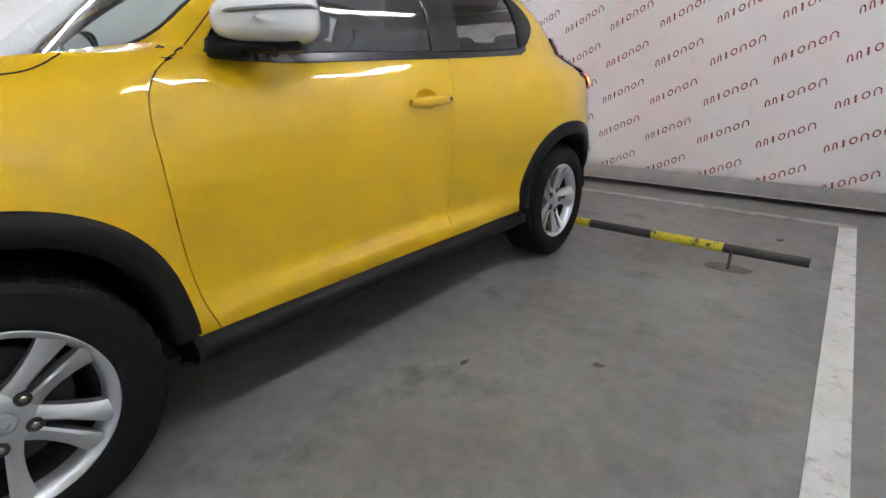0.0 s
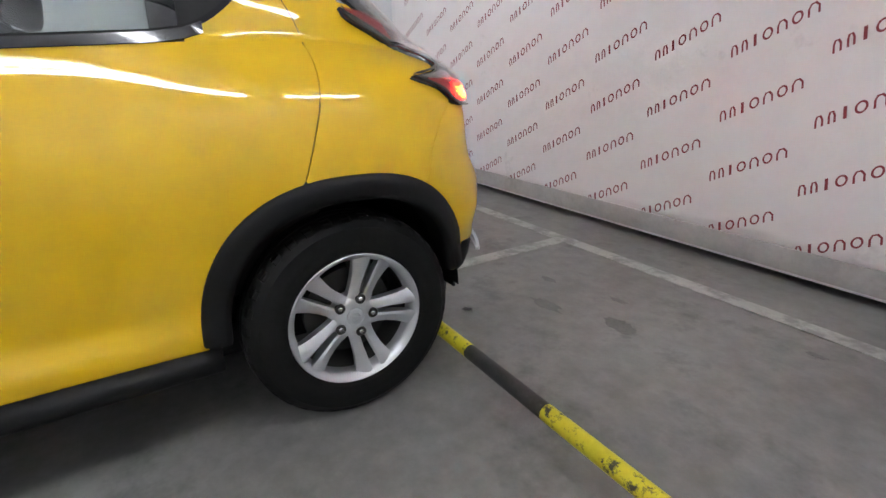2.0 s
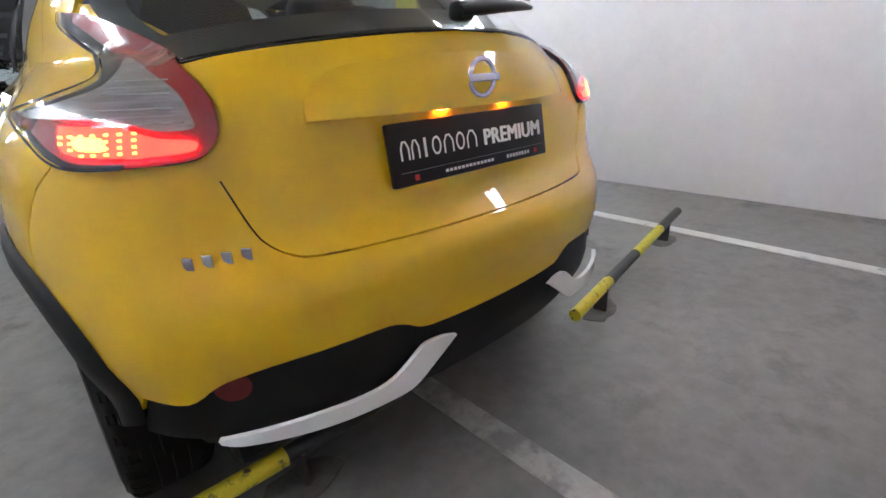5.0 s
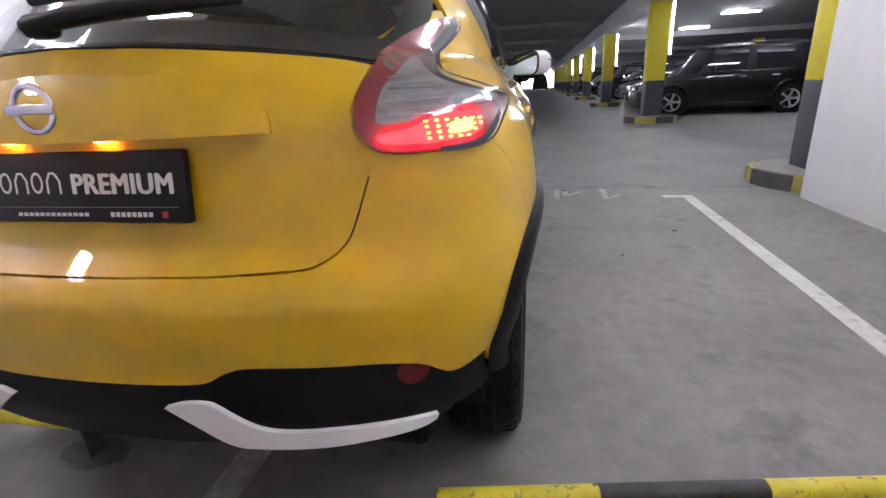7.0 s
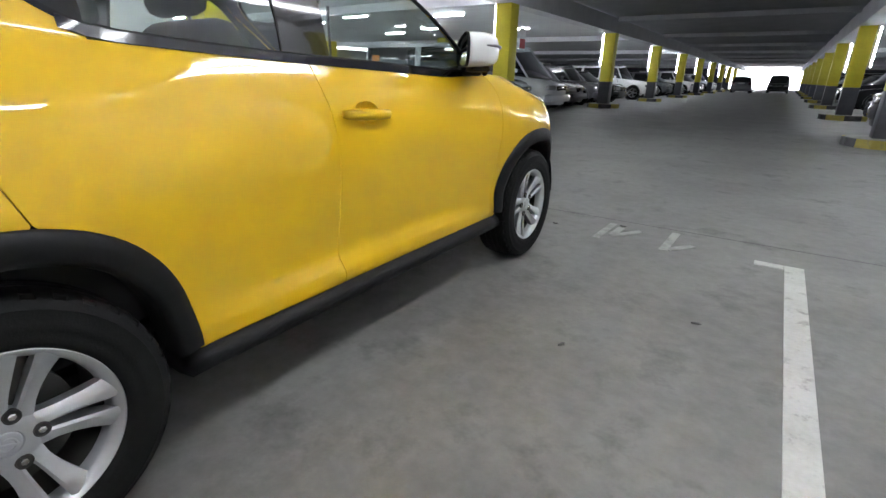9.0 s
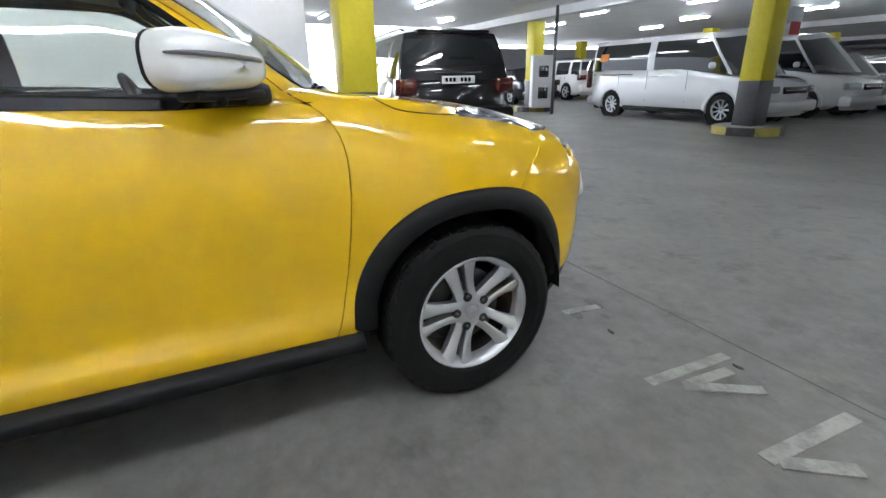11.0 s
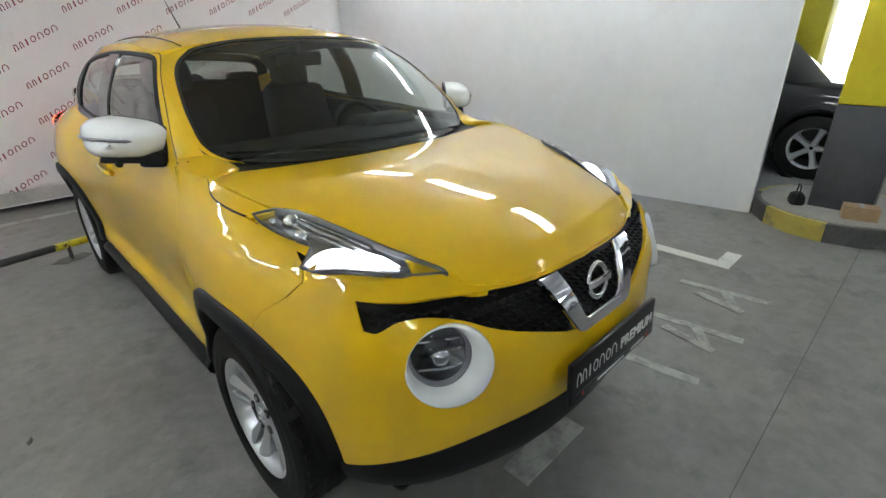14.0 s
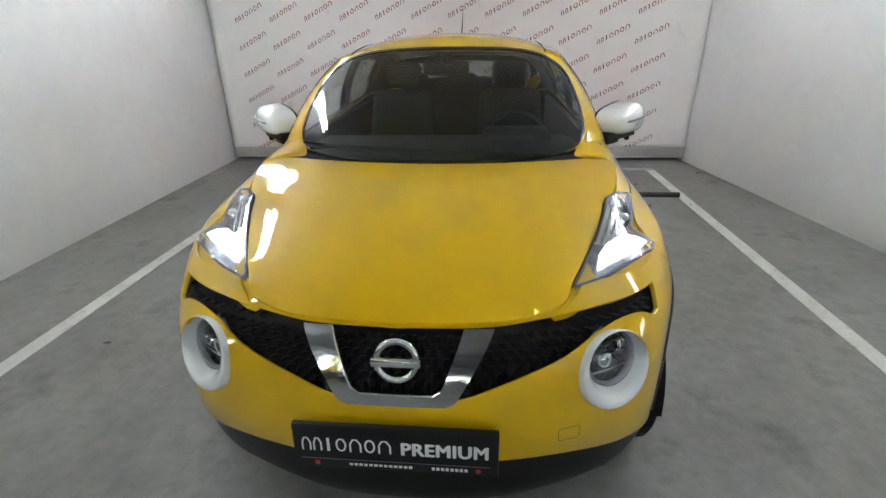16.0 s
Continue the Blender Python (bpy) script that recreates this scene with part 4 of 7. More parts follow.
def grille_mesh():
    """Staggered black scales across the mouth of the grille."""
    bm = bmesh.new()
    rows = 10
    for r in range(rows):
        z = .70 + r * .0195
        for k in range(-30, 31):
            t = (k + (.5 if r % 2 else 0)) * .040
            if not inside(t, z, MESH_IN):
                continue
            half = .019
            ring = []
            for a, b, out in ((-half, .004, -.020), (-half * .5, -.009, -.012), (half * .5, -.009, -.012), (half, .004, -.020), (half * .4, .002, -.030), (-half * .4, .002, -.030)):
                q, n = project("nose", SHELL, t + a, z + b)
                ring.append(bm.verts.new(q + n * out))
            bm.faces.new((ring[0], ring[1], ring[5]))
            bm.faces.new((ring[1], ring[2], ring[4], ring[5]))
            bm.faces.new((ring[2], ring[3], ring[4]))
            q, n = project("nose", SHELL, t, z + .0105)
            for s in (-1, 1):
                a = bm.verts.new(ring[0 if s < 0 else 3].co)
                q, n = project("nose", SHELL, t + s * half, z + .004)
                b = bm.verts.new(q + n * -.040)
                c = bm.verts.new(ring[5 if s < 0 else 4].co - Vector(n) * .01)
                bm.faces.new((a, b, c))
    return tagged(part("grille_mesh", bm, PLASTIC, bumper_f, "black scaled grille mesh"), "black scaled grille mesh", kind="stuff")


grille_mesh()
V_OUT = [(.250, .866), (.228, .826), (.158, .706), (.146, .694), (.125, .688), (-.125, .688), (-.146, .694), (-.158, .706), (-.228, .826), (-.250, .866)]
V_IN = [(-.172, .866), (-.124, .745), (-.115, .727), (-.095, .715), (.095, .715), (.115, .727), (.124, .745), (.172, .866)]
chrome_v = panel("chrome_surround", V_OUT + V_IN, "front", SHELL, CHROME, bumper_f, lift=.008, thick=.03, step=.02, label="chrome grille surround")
badge_ring = bmesh.new()


def torus(bm, big, small, at, axes, n=40, m=10, flat=1.0):
    """A ring in bm: axes are the two directions of its plane and its normal."""
    u, v, w = axes
    rings = []
    for i in range(n):
        a = 2 * math.pi * i / n
        d = u * math.cos(a) + v * math.sin(a)
        rings.append([bm.verts.new(Vector(at) + d * (big + small * math.cos(2 * math.pi * k / m)) + w * small * flat * math.sin(2 * math.pi * k / m)) for k in range(m)])
    for i in range(n):
        for k in range(m):
            bm.faces.new((rings[i][k], rings[(i + 1) % n][k], rings[(i + 1) % n][(k + 1) % m], rings[i][(k + 1) % m]))


X, Y, Z = Vector((1, 0, 0)), Vector((0, 1, 0)), Vector((0, 0, 1))
tip = Matrix.Rotation(radians(-14), 3, "X")
torus(badge_ring, .052, .0090, (0, -1.992, .795), (X, tip @ Z, tip @ Y), flat=.7)
add_box(badge_ring, (.130, .014, .024), (0, -1.998, .795), .004, tip.to_4x4())
part("front_badge", badge_ring, CHROME, bumper_f, "round chrome badge with a plain bar", angle=40)

# hood
hood_side = [(x, y) for x, y in zip(TOP_X[:3], TOP_Y[:3])] + [(.467, -1.785), (.505, -1.705), (.548, -1.600), (.597, -1.465), (.633, -1.343), (.668, -1.302), (.697, -1.222), (.718, -1.12), (.737, -1.0)]
hood_line = smooth_line(hood_side, 6)
hood_half = hood_line + smooth_line([(.737, -.985), (.66, -.945), (.50, -.968), (.25, -1.003), (0, -1.015)], 5)[1:]


def hood_panel():
    o = inset(clean(hood_half + [(-a, b) for a, b in hood_half[::-1][1:-1]]), .002)
    flat, tris = filled(o, [], .03)
    top = [Vector((a, b, float(hood_height(a, b)))) for a, b in flat]
    faces = [t if (top[t[1]] - top[t[0]]).cross(top[t[2]] - top[t[0]]).z > 0 else t[::-1] for t in tris]
    count = {(t[i], t[(i + 1) % 3]) for t in faces for i in range(3)}
    verts = list(top)
    for a, b in [e for e in count if (e[1], e[0]) not in count]:
        k = len(verts)
        verts += [top[a], top[b], top[b] - Z * .016, top[a] - Z * .016]
        faces.append((k + 1, k, k + 3, k + 2))
    return finish("hood", verts, faces, PAINT, car, smooth=True)


hood = hood_panel()
strip("hood_shut_front", smooth_line([nose(.02, -1.945, .882), nose(.20, -1.932, .884), nose(.31, -1.905, .889), nose(.40, -1.872, .899)], 5), "nose", SHELL, PAINT, bumper_f, width=.026, lift=-.010, mirror=True)
strip("hood_shut_face", smooth_line([nose(.395, -1.875, .896), nose(.43, -1.858, .900), nose(.465, -1.825, .911), nose(.52, -1.765, .924)], 5), "nose", SHELL, PAINT, bumper_f, width=.046, lift=-.010, mirror=True)


def corner_fill(s):
    """The shoulder between hood, screen pillar and fender."""
    a = smooth_line([(.737, -1.0, 1.0770), (.749, -.90, 1.0805), (.762, -.78, 1.0835), (.770, -.70, 1.0800), (.7725, -.635, 1.0775)], 4)
    b = smooth_line([(.690, -.975, 1.083), (.628, -.930, 1.089), (.690, -.795, 1.109), (.752, -.712, 1.104), (.764, -.640, 1.100)], 4)
    c = smooth_line([(.670, -.94, 1.060), (.600, -.88, 1.070), (.650, -.75, 1.110), (.705, -.67, 1.110), (.720, -.620, 1.105)], 4)
    low = []
    for x, y, z in a:
        q, m = project("side", SHELL, y, z - .010)
        low.append(q + m * .0008)
    n = len(a)
    verts = [(p[0] * s, p[1], p[2]) for row in (low, a, b, c) for p in row]
    faces = [(k * n + i, k * n + i + 1, k * n + n + i + 1, k * n + n + i) for k in range(3) for i in range(n - 1)]
    finish("cowl_corner", verts, faces if s < 0 else [f[::-1] for f in faces], PAINT, car, smooth=True)


corner_fill(1)
corner_fill(-1)

# roof
def roof_panel():
    edge = [(p[0], p[1]) for p in catmull(np.array([(-GLASS_TOP[1][0], GLASS_TOP[1][1], 0)] + [(a, b, c) for a, b, c in GLASS_TOP]), 5)[5:]]
    o = inset(clean(edge + [(-a, b) for a, b in edge[::-1][1:-1]]), .002)
    flat, tris = filled(o, [], .04)
    top = [Vector((a, b, float(roof_height(a, b)))) for a, b in flat]
    faces = [t if (top[t[1]] - top[t[0]]).cross(top[t[2]] - top[t[0]]).z > 0 else t[::-1] for t in tris]
    count = {(t[i], t[(i + 1) % 3]) for t in faces for i in range(3)}
    verts = list(top)
    for a, b in [e for e in count if (e[1], e[0]) not in count]:
        k = len(verts)
        verts += [top[a], top[b], top[b] - Z * .02, top[a] - Z * .02]
        faces.append((k + 1, k, k + 3, k + 2))
    k, outer = len(verts), len(faces)
    verts += [p - Z * .018 for p in top]
    faces += [tuple(i + k for i in t[::-1]) for t in faces[:len(tris)]]
    return finish("roof", verts, faces, PAINT, car, smooth=True, mats=[PAINT, TRIM], slots=[0] * outer + [1] * len(tris))


roof = roof_panel()
for s in (1, -1):
    ditch = [(x * s, y, float(roof_height(x, y)) + .0015) for x, y in zip(np.linspace(.512, .50, 14), np.linspace(-.27, 1.2, 14))]
    part("roof_seam", tube(ditch, .0032, 6), SEAL, roof, smooth=True)
part("antenna", tube([(0, 1.18, 1.50), (0, 1.36, 1.66), (0, 1.50, 1.79)], [.006, .004, .002], 8), SEAL, roof, "thin black whip antenna", smooth=True)

# greenhouse side with the window opening
SIDE_OPEN = smooth_line([(-.668, 1.093), (-.639, 1.136), (-.573, 1.203), (-.417, 1.326), (-.285, 1.412), (-.20, 1.440), (-.08, 1.447), (.25, 1.453), (.55, 1.444), (.82, 1.420), (1.00, 1.385), (1.075, 1.345)], 4) \
    + smooth_line([(1.100, 1.30), (1.085, 1.262), (1.035, 1.215), (.985, 1.180), (.93, 1.158), (.86, 1.147)], 4) + [(.64, 1.132), (.35, 1.119), (.10, 1.110), (-.17, 1.101), (-.45, 1.086)]
side_out = smooth_line([(-.79, 1.092), (-.726, 1.14), (-.558, 1.265), (-.344, 1.397), (-.290, 1.446)], 4) + [(y, z - .003) for x, y, z in GLASS_TOP[3:11]] + \
    smooth_line([(1.335, 1.36), (1.352, 1.25), (1.366, 1.212), (1.445, 1.166), (1.525, 1.1245)], 4) + [(1.45, 1.1315), (1.36, 1.1385), (1.10, 1.1465), (.85, 1.137), (.45, 1.114), (.02, 1.097), (-.36, 1.076), (-.68, 1.080)]
pillars = panel("cabin_side", side_out, "side", CABIN, PAINT, car, holes=[SIDE_OPEN], gap=.001, mirror=True, step=.028, lining=TRIM, dark_rim=True)
strip("door_frame_seam", smooth_line([(-.722, 1.093), (-.676, 1.136), (-.558, 1.244), (-.408, 1.352), (-.262, 1.440), (-.20, 1.4495)], 5), "side", CABIN, SEAL, pillars, width=.0026, mirror=True)
strip("door_frame_seam", smooth_line([(1.216, 1.150), (1.20, 1.20), (1.165, 1.27), (1.12, 1.34), (1.06, 1.40)], 5), "side", CABIN, SEAL, pillars, width=.0026, mirror=True)
strip("door_frame_seam", smooth_line([(-.778, 1.061), (-.762, 1.071), (-.742, 1.081), (-.720, 1.095)], 4), "side", BOTH, SEAL, pillars, width=.0030, lift=.0060, mirror=True)
strip("shoulder_join", [(y, float(np.interp(y, TOP_Y[12:16], TOP_Z[12:16])) + .0005) for y in np.linspace(.930, 1.50, 17)], "side", BOTH, PAINT, pillars, width=.026, lift=.0006, mirror=True)
seals = panel("window_seal", inset(SIDE_OPEN, -.004), "side", CABIN, SEAL, pillars, holes=[inset(SIDE_OPEN, .009)], lift=.002, thick=.012, mirror=True)


def cut(outline, y0, y1):
    """The part of an outline between two heights of its first axis."""
    o = list(outline)
    for lim, keep in ((y0, 1), (y1, -1)):
        out = []
        for a, b in zip(o, o[1:] + o[:1]):
            ka, kb = (a[0] - lim) * keep >= 0, (b[0] - lim) * keep >= 0
            if ka:
                out.append(a)
            if ka != kb:
                t = (lim - a[0]) / (b[0] - a[0])
                out.append((lim, a[1] + (b[1] - a[1]) * t))
        o = out
    return clean(o)


open_in = inset(SIDE_OPEN, .005)
panel("front_side_window", cut(open_in, -.60, .245), "side", CABIN, SIDE_GLASS, pillars, lift=-.006, thick=.004, mirror=True, step=.05)
panel("rear_side_window", cut(open_in, .415, .93), "side", CABIN, DARK_GLASS, pillars, lift=-.006, thick=.004, mirror=True, step=.05)
panel("b_pillar_trim", cut(inset(SIDE_OPEN, .004), .24, .42), "side", CABIN, GLOSS_BLACK, pillars, lift=.001, mirror=True, label="gloss black pillar trim")
panel("hidden_handle_trim", cut(inset(SIDE_OPEN, .004), .925, 1.3), "side", CABIN, PLASTIC, pillars, lift=.001, mirror=True, label="black trim with the rear door grip")
panel("mirror_sail", cut(inset(SIDE_OPEN, .004), -.8, -.595), "side", CABIN, PLASTIC, pillars, lift=.001, mirror=True)
SILL_Y = [-.60, -.45, -.17, .10, .35, .64, .86, .93, .975]
SILL_Z = [1.084, 1.086, 1.101, 1.110, 1.119, 1.132, 1.147, 1.158, 1.174]
low_sill = [(y, float(np.interp(y, TOP_Y[7:15], TOP_Z[7:15])) - .011 + (.006 if y > .9 else 0) + (.012 if y > .95 else 0)) for y in SILL_Y]
panel("belt_moulding", low_sill + [(y, z + .003) for y, z in zip(SILL_Y, SILL_Z)][::-1], "side", BOTH, GLOSS_BLACK, pillars, lift=.005, thick=.010, mirror=True, step=.04, label="gloss black strip under the side windows")

# screens
PILLAR_IN = [(.57, 1.084), (.632, 1.107), (.661, 1.146), (.661, 1.20), (.650, 1.265), (.615, 1.36), (.577, 1.410), (.527, 1.445), (.475, 1.469)]
PILLAR_OUT = [(.57, 1.0835), (.640, 1.100), (.680, 1.145), (.684, 1.20), (.677, 1.265), (.647, 1.367), (.608, 1.426), (.549, 1.458), (.48, 1.472)]
panel("pillar_skin", smooth_line(PILLAR_OUT, 4) + smooth_line(PILLAR_IN, 4)[::-1], "front", CABIN, PAINT, car, lift=-.001, thick=.006, mirror=True, step=.02, lining=TRIM)
SCREEN = [(0, 1.062), (.25, 1.065), (.45, 1.073), (.57, 1.084), (.632, 1.107), (.661, 1.146), (.661, 1.20), (.650, 1.265), (.615, 1.36), (.577, 1.410), (.527, 1.445), (.475, 1.469), (.34, 1.4935), (.15, 1.503), (0, 1.505)]
screen_half = smooth_line(SCREEN, 4)
screen_full = clean(screen_half + [(-a, b) for a, b in screen_half[::-1][1:-1]])
panel("windscreen", inset(screen_full, .006), "front", CABIN, WINDSCREEN, car, lift=.0, thick=.005, step=.06)
panel("windscreen_band", screen_full, "front", CABIN, GLOSS_BLACK, car, holes=[inset(screen_full, .009)], lift=.0025, thick=.008, label="black border of the windscreen")
REAR_SCREEN = [(0, 1.172), (.20, 1.166), (.40, 1.149), (.52, 1.132), (.575, 1.124), (.615, 1.16), (.640, 1.215), (.635, 1.28), (.58, 1.36), (.50, 1.390), (.36, 1.405), (.19, 1.416), (0, 1.420)]
rs_half = smooth_line(REAR_SCREEN, 4)
rs_full = clean(rs_half + [(-a, b) for a, b in rs_half[::-1][1:-1]])
panel("rear_screen", inset(rs_full, .004), "rear", BOTH, DARK_GLASS, car, lift=.0, thick=.005, step=.05)
panel("rear_screen_band", rs_full, "rear", BOTH, GLOSS_BLACK, car, holes=[inset(rs_full, .05)], lift=-.003, thick=.008, label="black border of the rear screen")

# tailgate
TG = [(0, 1.168), (.20, 1.160), (.38, 1.146), (.50, 1.132), (.566, 1.118)] 
TG_SIDE = [(.560, 1.075), (.552, 1.035), (.560, .995), (.590, .955)]
TG_SEAM = [(.585, .92), (.570, .875), (.553, .825), (.535, .788), (.500, .762), (.44, .752), (.21, .751), (0, .751)]
tg_half = smooth_line(TG, 4) + smooth_line(TG_SIDE, 4)[1:] + smooth_line(TG_SEAM, 4)[1:]
tailgate = panel("tailgate", clean(tg_half + [(-a, b) for a, b in tg_half[::-1][1:-1]]), "rear", SHELL, PAINT, car, gap=GAP, step=.026)[0]
LIP = [(0, 1.002), (.20, 1.002), (.412, 1.000), (.408, 1.030), (.385, 1.062), (.330, 1.092), (.240, 1.106), (0, 1.121)]
lip_half = LIP[:3] + smooth_line(LIP[2:], 4)[1:]
lip_full = clean(lip_half + [(-a, b) for a, b in lip_half[::-1][1:-1]])
panel("tailgate_ledge", lip_full, "rear", SHELL, PAINT, tailgate, lift=lambda a, b: .004 + .034 * max(0, min(1, (1.125 - b) / .12)) * max(0, min(1, (.44 - abs(a)) / .08)), thick=.05, step=.022)
bm = bmesh.new()
torus(bm, .0405, .0068, (0, 1.920, 1.062), (X, Z, Y), flat=.7)
add_box(bm, (.102, .013, .019), (0, 1.925, 1.062), .004)
part("rear_badge", bm, CHROME, tailgate, "round chrome badge with a plain bar", angle=40)
for s in (-1, 1):
    box("plate_lamp", (.036, .008, .004), (s * .105, 1.896, 1.0010), PLATE_GLOW, tailgate, .0015)


def dealer_plate(name, at, turn, width=.532, height=.136):
    """Black plate with a white mark of hoops, a printed word and a strip of small bars."""
    plate = box(name, (width, .018, height), at, PLATE_BLACK, car, .005, turn, label="black plate with white lettering")
    m = Matrix.Translation(at) @ turn
    bm = bmesh.new()
    u = -width / 2 + .024
    for k, w in enumerate([.026, .024, .024, .034, .032, .034, .034]):
        def spot(p, u=u):
            return m @ Vector((p.x + u, -.0105, p.y - .012))
        h, t = .042, .0052
        if k in (3, 5):
            stroke_mark(bm, [(w / 2 + (w / 2 - t) * math.cos(a * math.pi / 8), h / 2 + (h / 2 - t / 2) * math.sin(a * math.pi / 8)) for a in range(16)], t, spot, True)
        elif k == 2:
            stroke_mark(bm, [(w / 2, 0), (w / 2, h)], t * 1.5, spot)
        else:
            stroke_mark(bm, [(t / 2, 0), (t / 2, h * .6), (w * .32, h - t / 2), (w * .62, h - t / 2), (w - t / 2, h * .6), (w - t / 2, 0)], t, spot)
        u += w + .0045
    part("printed_mark", bm, INK_WHITE, plate)
    cu = bpy.data.curves.new("word", "FONT")
    cu.body, cu.size, cu.extrude, cu.space_character = "PREMIUM", .054, .0006, 1.06
    tmp = bpy.data.objects.new("word", cu)
    me = bpy.data.meshes.new_from_object(tmp)
    bpy.data.objects.remove(tmp)
    xs = [v.co.x for v in me.vertices]
    k = .218 / (max(xs) - min(xs))
    flat = [v.co.copy() for v in me.vertices]
    tri = [tuple(f.vertices) for f in me.polygons]
    verts, faces = [], []
    for i, (dx, dy) in enumerate(((0, 0), (.0022, 0), (.0044, 0), (.0022, .0010), (.0022, -.0010))):
        faces += [tuple(j + len(verts) for j in f) for f in tri]
        verts += [m @ (Matrix.Rotation(radians(90), 4, "X") @ Vector(((c.x - min(xs)) * k + dx, c.y + dy, c.z)) + Vector((.018, -.0105 - .0001 * i, -.012))) for c in flat]
    finish("printed_word", verts, faces, INK_WHITE, plate)
    for nm, bars, mat in (("small_print", [(-.115 + .013 * i, .009, 0, .007) for i in range(13)] + [(.10 + .012 * i, .008, 0, .009) for i in range(8)], INK_WHITE), ("red_mark", [(-.205, .012, 0, .012), (.215, .012, 0, .012)], INK_RED)):
        bm = bmesh.new()
        for x, w, z, h in bars:
            add_box(bm, (w, .001, h), m @ Vector((x, -.0098, z - .052)), turn=turn)
        tagged(part(nm, bm, mat, plate), kind="stuff")
    bm = bmesh.new()
    add_box(bm, (width - .04, .001, .0012), m @ Vector((0, -.0098, -.038)), turn=turn)
    part("thin_rule", bm, LAMP_GREY, plate)
    return plate


dealer_plate("front_plate", (0, -2.078, .588), Matrix.Rotation(radians(-4), 4, "X"))
dealer_plate("rear_plate", (0, 1.896, .915), Matrix.Rotation(radians(180), 4, "Z") @ Matrix.Rotation(radians(-8), 4, "X"))

# rear bumper
CAR_REFLEX = material("dark_red_reflector", (.14, .005, .006), .3, coat=.2)
LOW_R = [tail(0, 2.0, .526), tail(.19, 1.984, .528), tail(.265, 1.976, .533), tail(.317, 1.98, .556), tail(.38, 1.974, .566), tail(.565, 1.914, .553), tail(.65, 1.86, .534), tail(.685, 1.832, .517), tail(.724, 1.783, .480), tail(.789, 1.70, .486)]
arch_r = [tail(*on_side(y, z)) for y, z in arch_from(AXLE_R, 1.678, 1.508)]
top_r = [tail(*on_side(p[1], p[2])) for p in BUMPER_R_SEAM[::-1]] + [tail(.775, 1.690, .957), tail(.708, 1.752, .953), tail(.625, 1.785, .950)]
seam_r = [tail(*project("rear", SHELL, x, z)[0]) for x, z in smooth_line(TG_SEAM, 4)]
rb_half = smooth_line(LOW_R, 4) + arch_r[1:] + top_r[1:] + seam_r
bumper_r = panel("rear_bumper", clean(rb_half + [(-a, b) for a, b in rb_half[::-1][1:-1]]), "tail", SHELL, PAINT, car, gap=.0016, step=.026)[0]
low_line = smooth_line(LOW_R, 4)
skirt = [(0, .34)] + smooth_line([tail(.3, 1.9, .335), tail(.55, 1.85, .35), tail(.72, 1.74, .37), tail(.80, 1.66, .38)], 4) + [low_line[-1]]
skirt_half = skirt + low_line[::-1][1:]
panel("diffuser", clean(skirt_half + [(-a, b) for a, b in skirt_half[::-1][1:-1]]), "tail", SHELL, PLASTIC, bumper_r, lift=-.010, step=.05, label="matt black lower bumper")
WING = smooth_line([tail(.183, 1.99, .494), tail(.22, 1.988, .504), tail(.266, 1.985, .504), tail(.289, 1.981, .493), tail(.328, 1.972, .462), tail(.369, 1.962, .439), tail(.425, 1.949, .429), tail(.515, 1.928, .424), tail(.626, 1.869, .416), tail(.692, 1.830, .411)], 4) \
    + smooth_line([tail(.688, 1.832, .400), tail(.65, 1.853, .389), tail(.55, 1.913, .386), tail(.449, 1.944, .388), tail(.354, 1.966, .395), tail(.317, 1.974, .401), tail(.288, 1.981, .416), tail(.238, 1.987, .454)], 4)
for s in (1, -1):
    panel("bumper_wing", [(a * s, b) for a, b in WING], "tail", SKIRT, WHITE_GLOSS, bumper_r, lift=.004, thick=.014, step=.02, label="white bumper accent")
    panel("reflector", [(s * tail(.665, 1.850, .515)[0] + .040 * math.cos(k * math.pi / 8), .510 + .031 * math.sin(k * math.pi / 8)) for k in range(16)], "tail", SHELL, CAR_REFLEX, bumper_r, lift=-.004, step=.02, label="round red reflector")
panel("sensor", [(tail(.60, 1.84, .5)[0] * -1 + .006 * math.cos(k * math.pi / 4), .60 + .01 * math.sin(k * math.pi / 4)) for k in range(8)], "tail", SHELL, PAINT, bumper_r, lift=.002, step=.02)


def model_mark():
    """Chrome model mark as plain slanting bars."""
    bm = bmesh.new()
    for k in range(4):
        a = tail(.66 - .034 * k, 1.80 + .008 * k, 0)[0]
        q, n = project("tail", SHELL, a, .775)
        add_box(bm, (.020, .006, .026), q + n * .003, .002, Matrix.Rotation(-a, 4, "Z"))
    part("model_mark", bm, CHROME, bumper_r)


model_mark()

# fuel flap and arch trims, sills
flap = [(1.246 + .164 * (.5 + .5 * np.sign(math.cos(t)) * abs(math.cos(t)) ** .35), .887 + .135 * (.5 + .5 * np.sign(math.sin(t)) * abs(math.sin(t)) ** .35)) for t in np.linspace(0, 2 * math.pi, 41)[:-1]]
strip("fuel_flap_seam", [(y, z) for y, z in flap], "side", SHELL, SEAL, car, width=.0030, closed=True)
_f = bpy.data.objects[[o.name for o in car.children if o.name.startswith("fuel_flap_seam")][0]]
for v in _f.data.vertices:
    v.co.x = -v.co.x


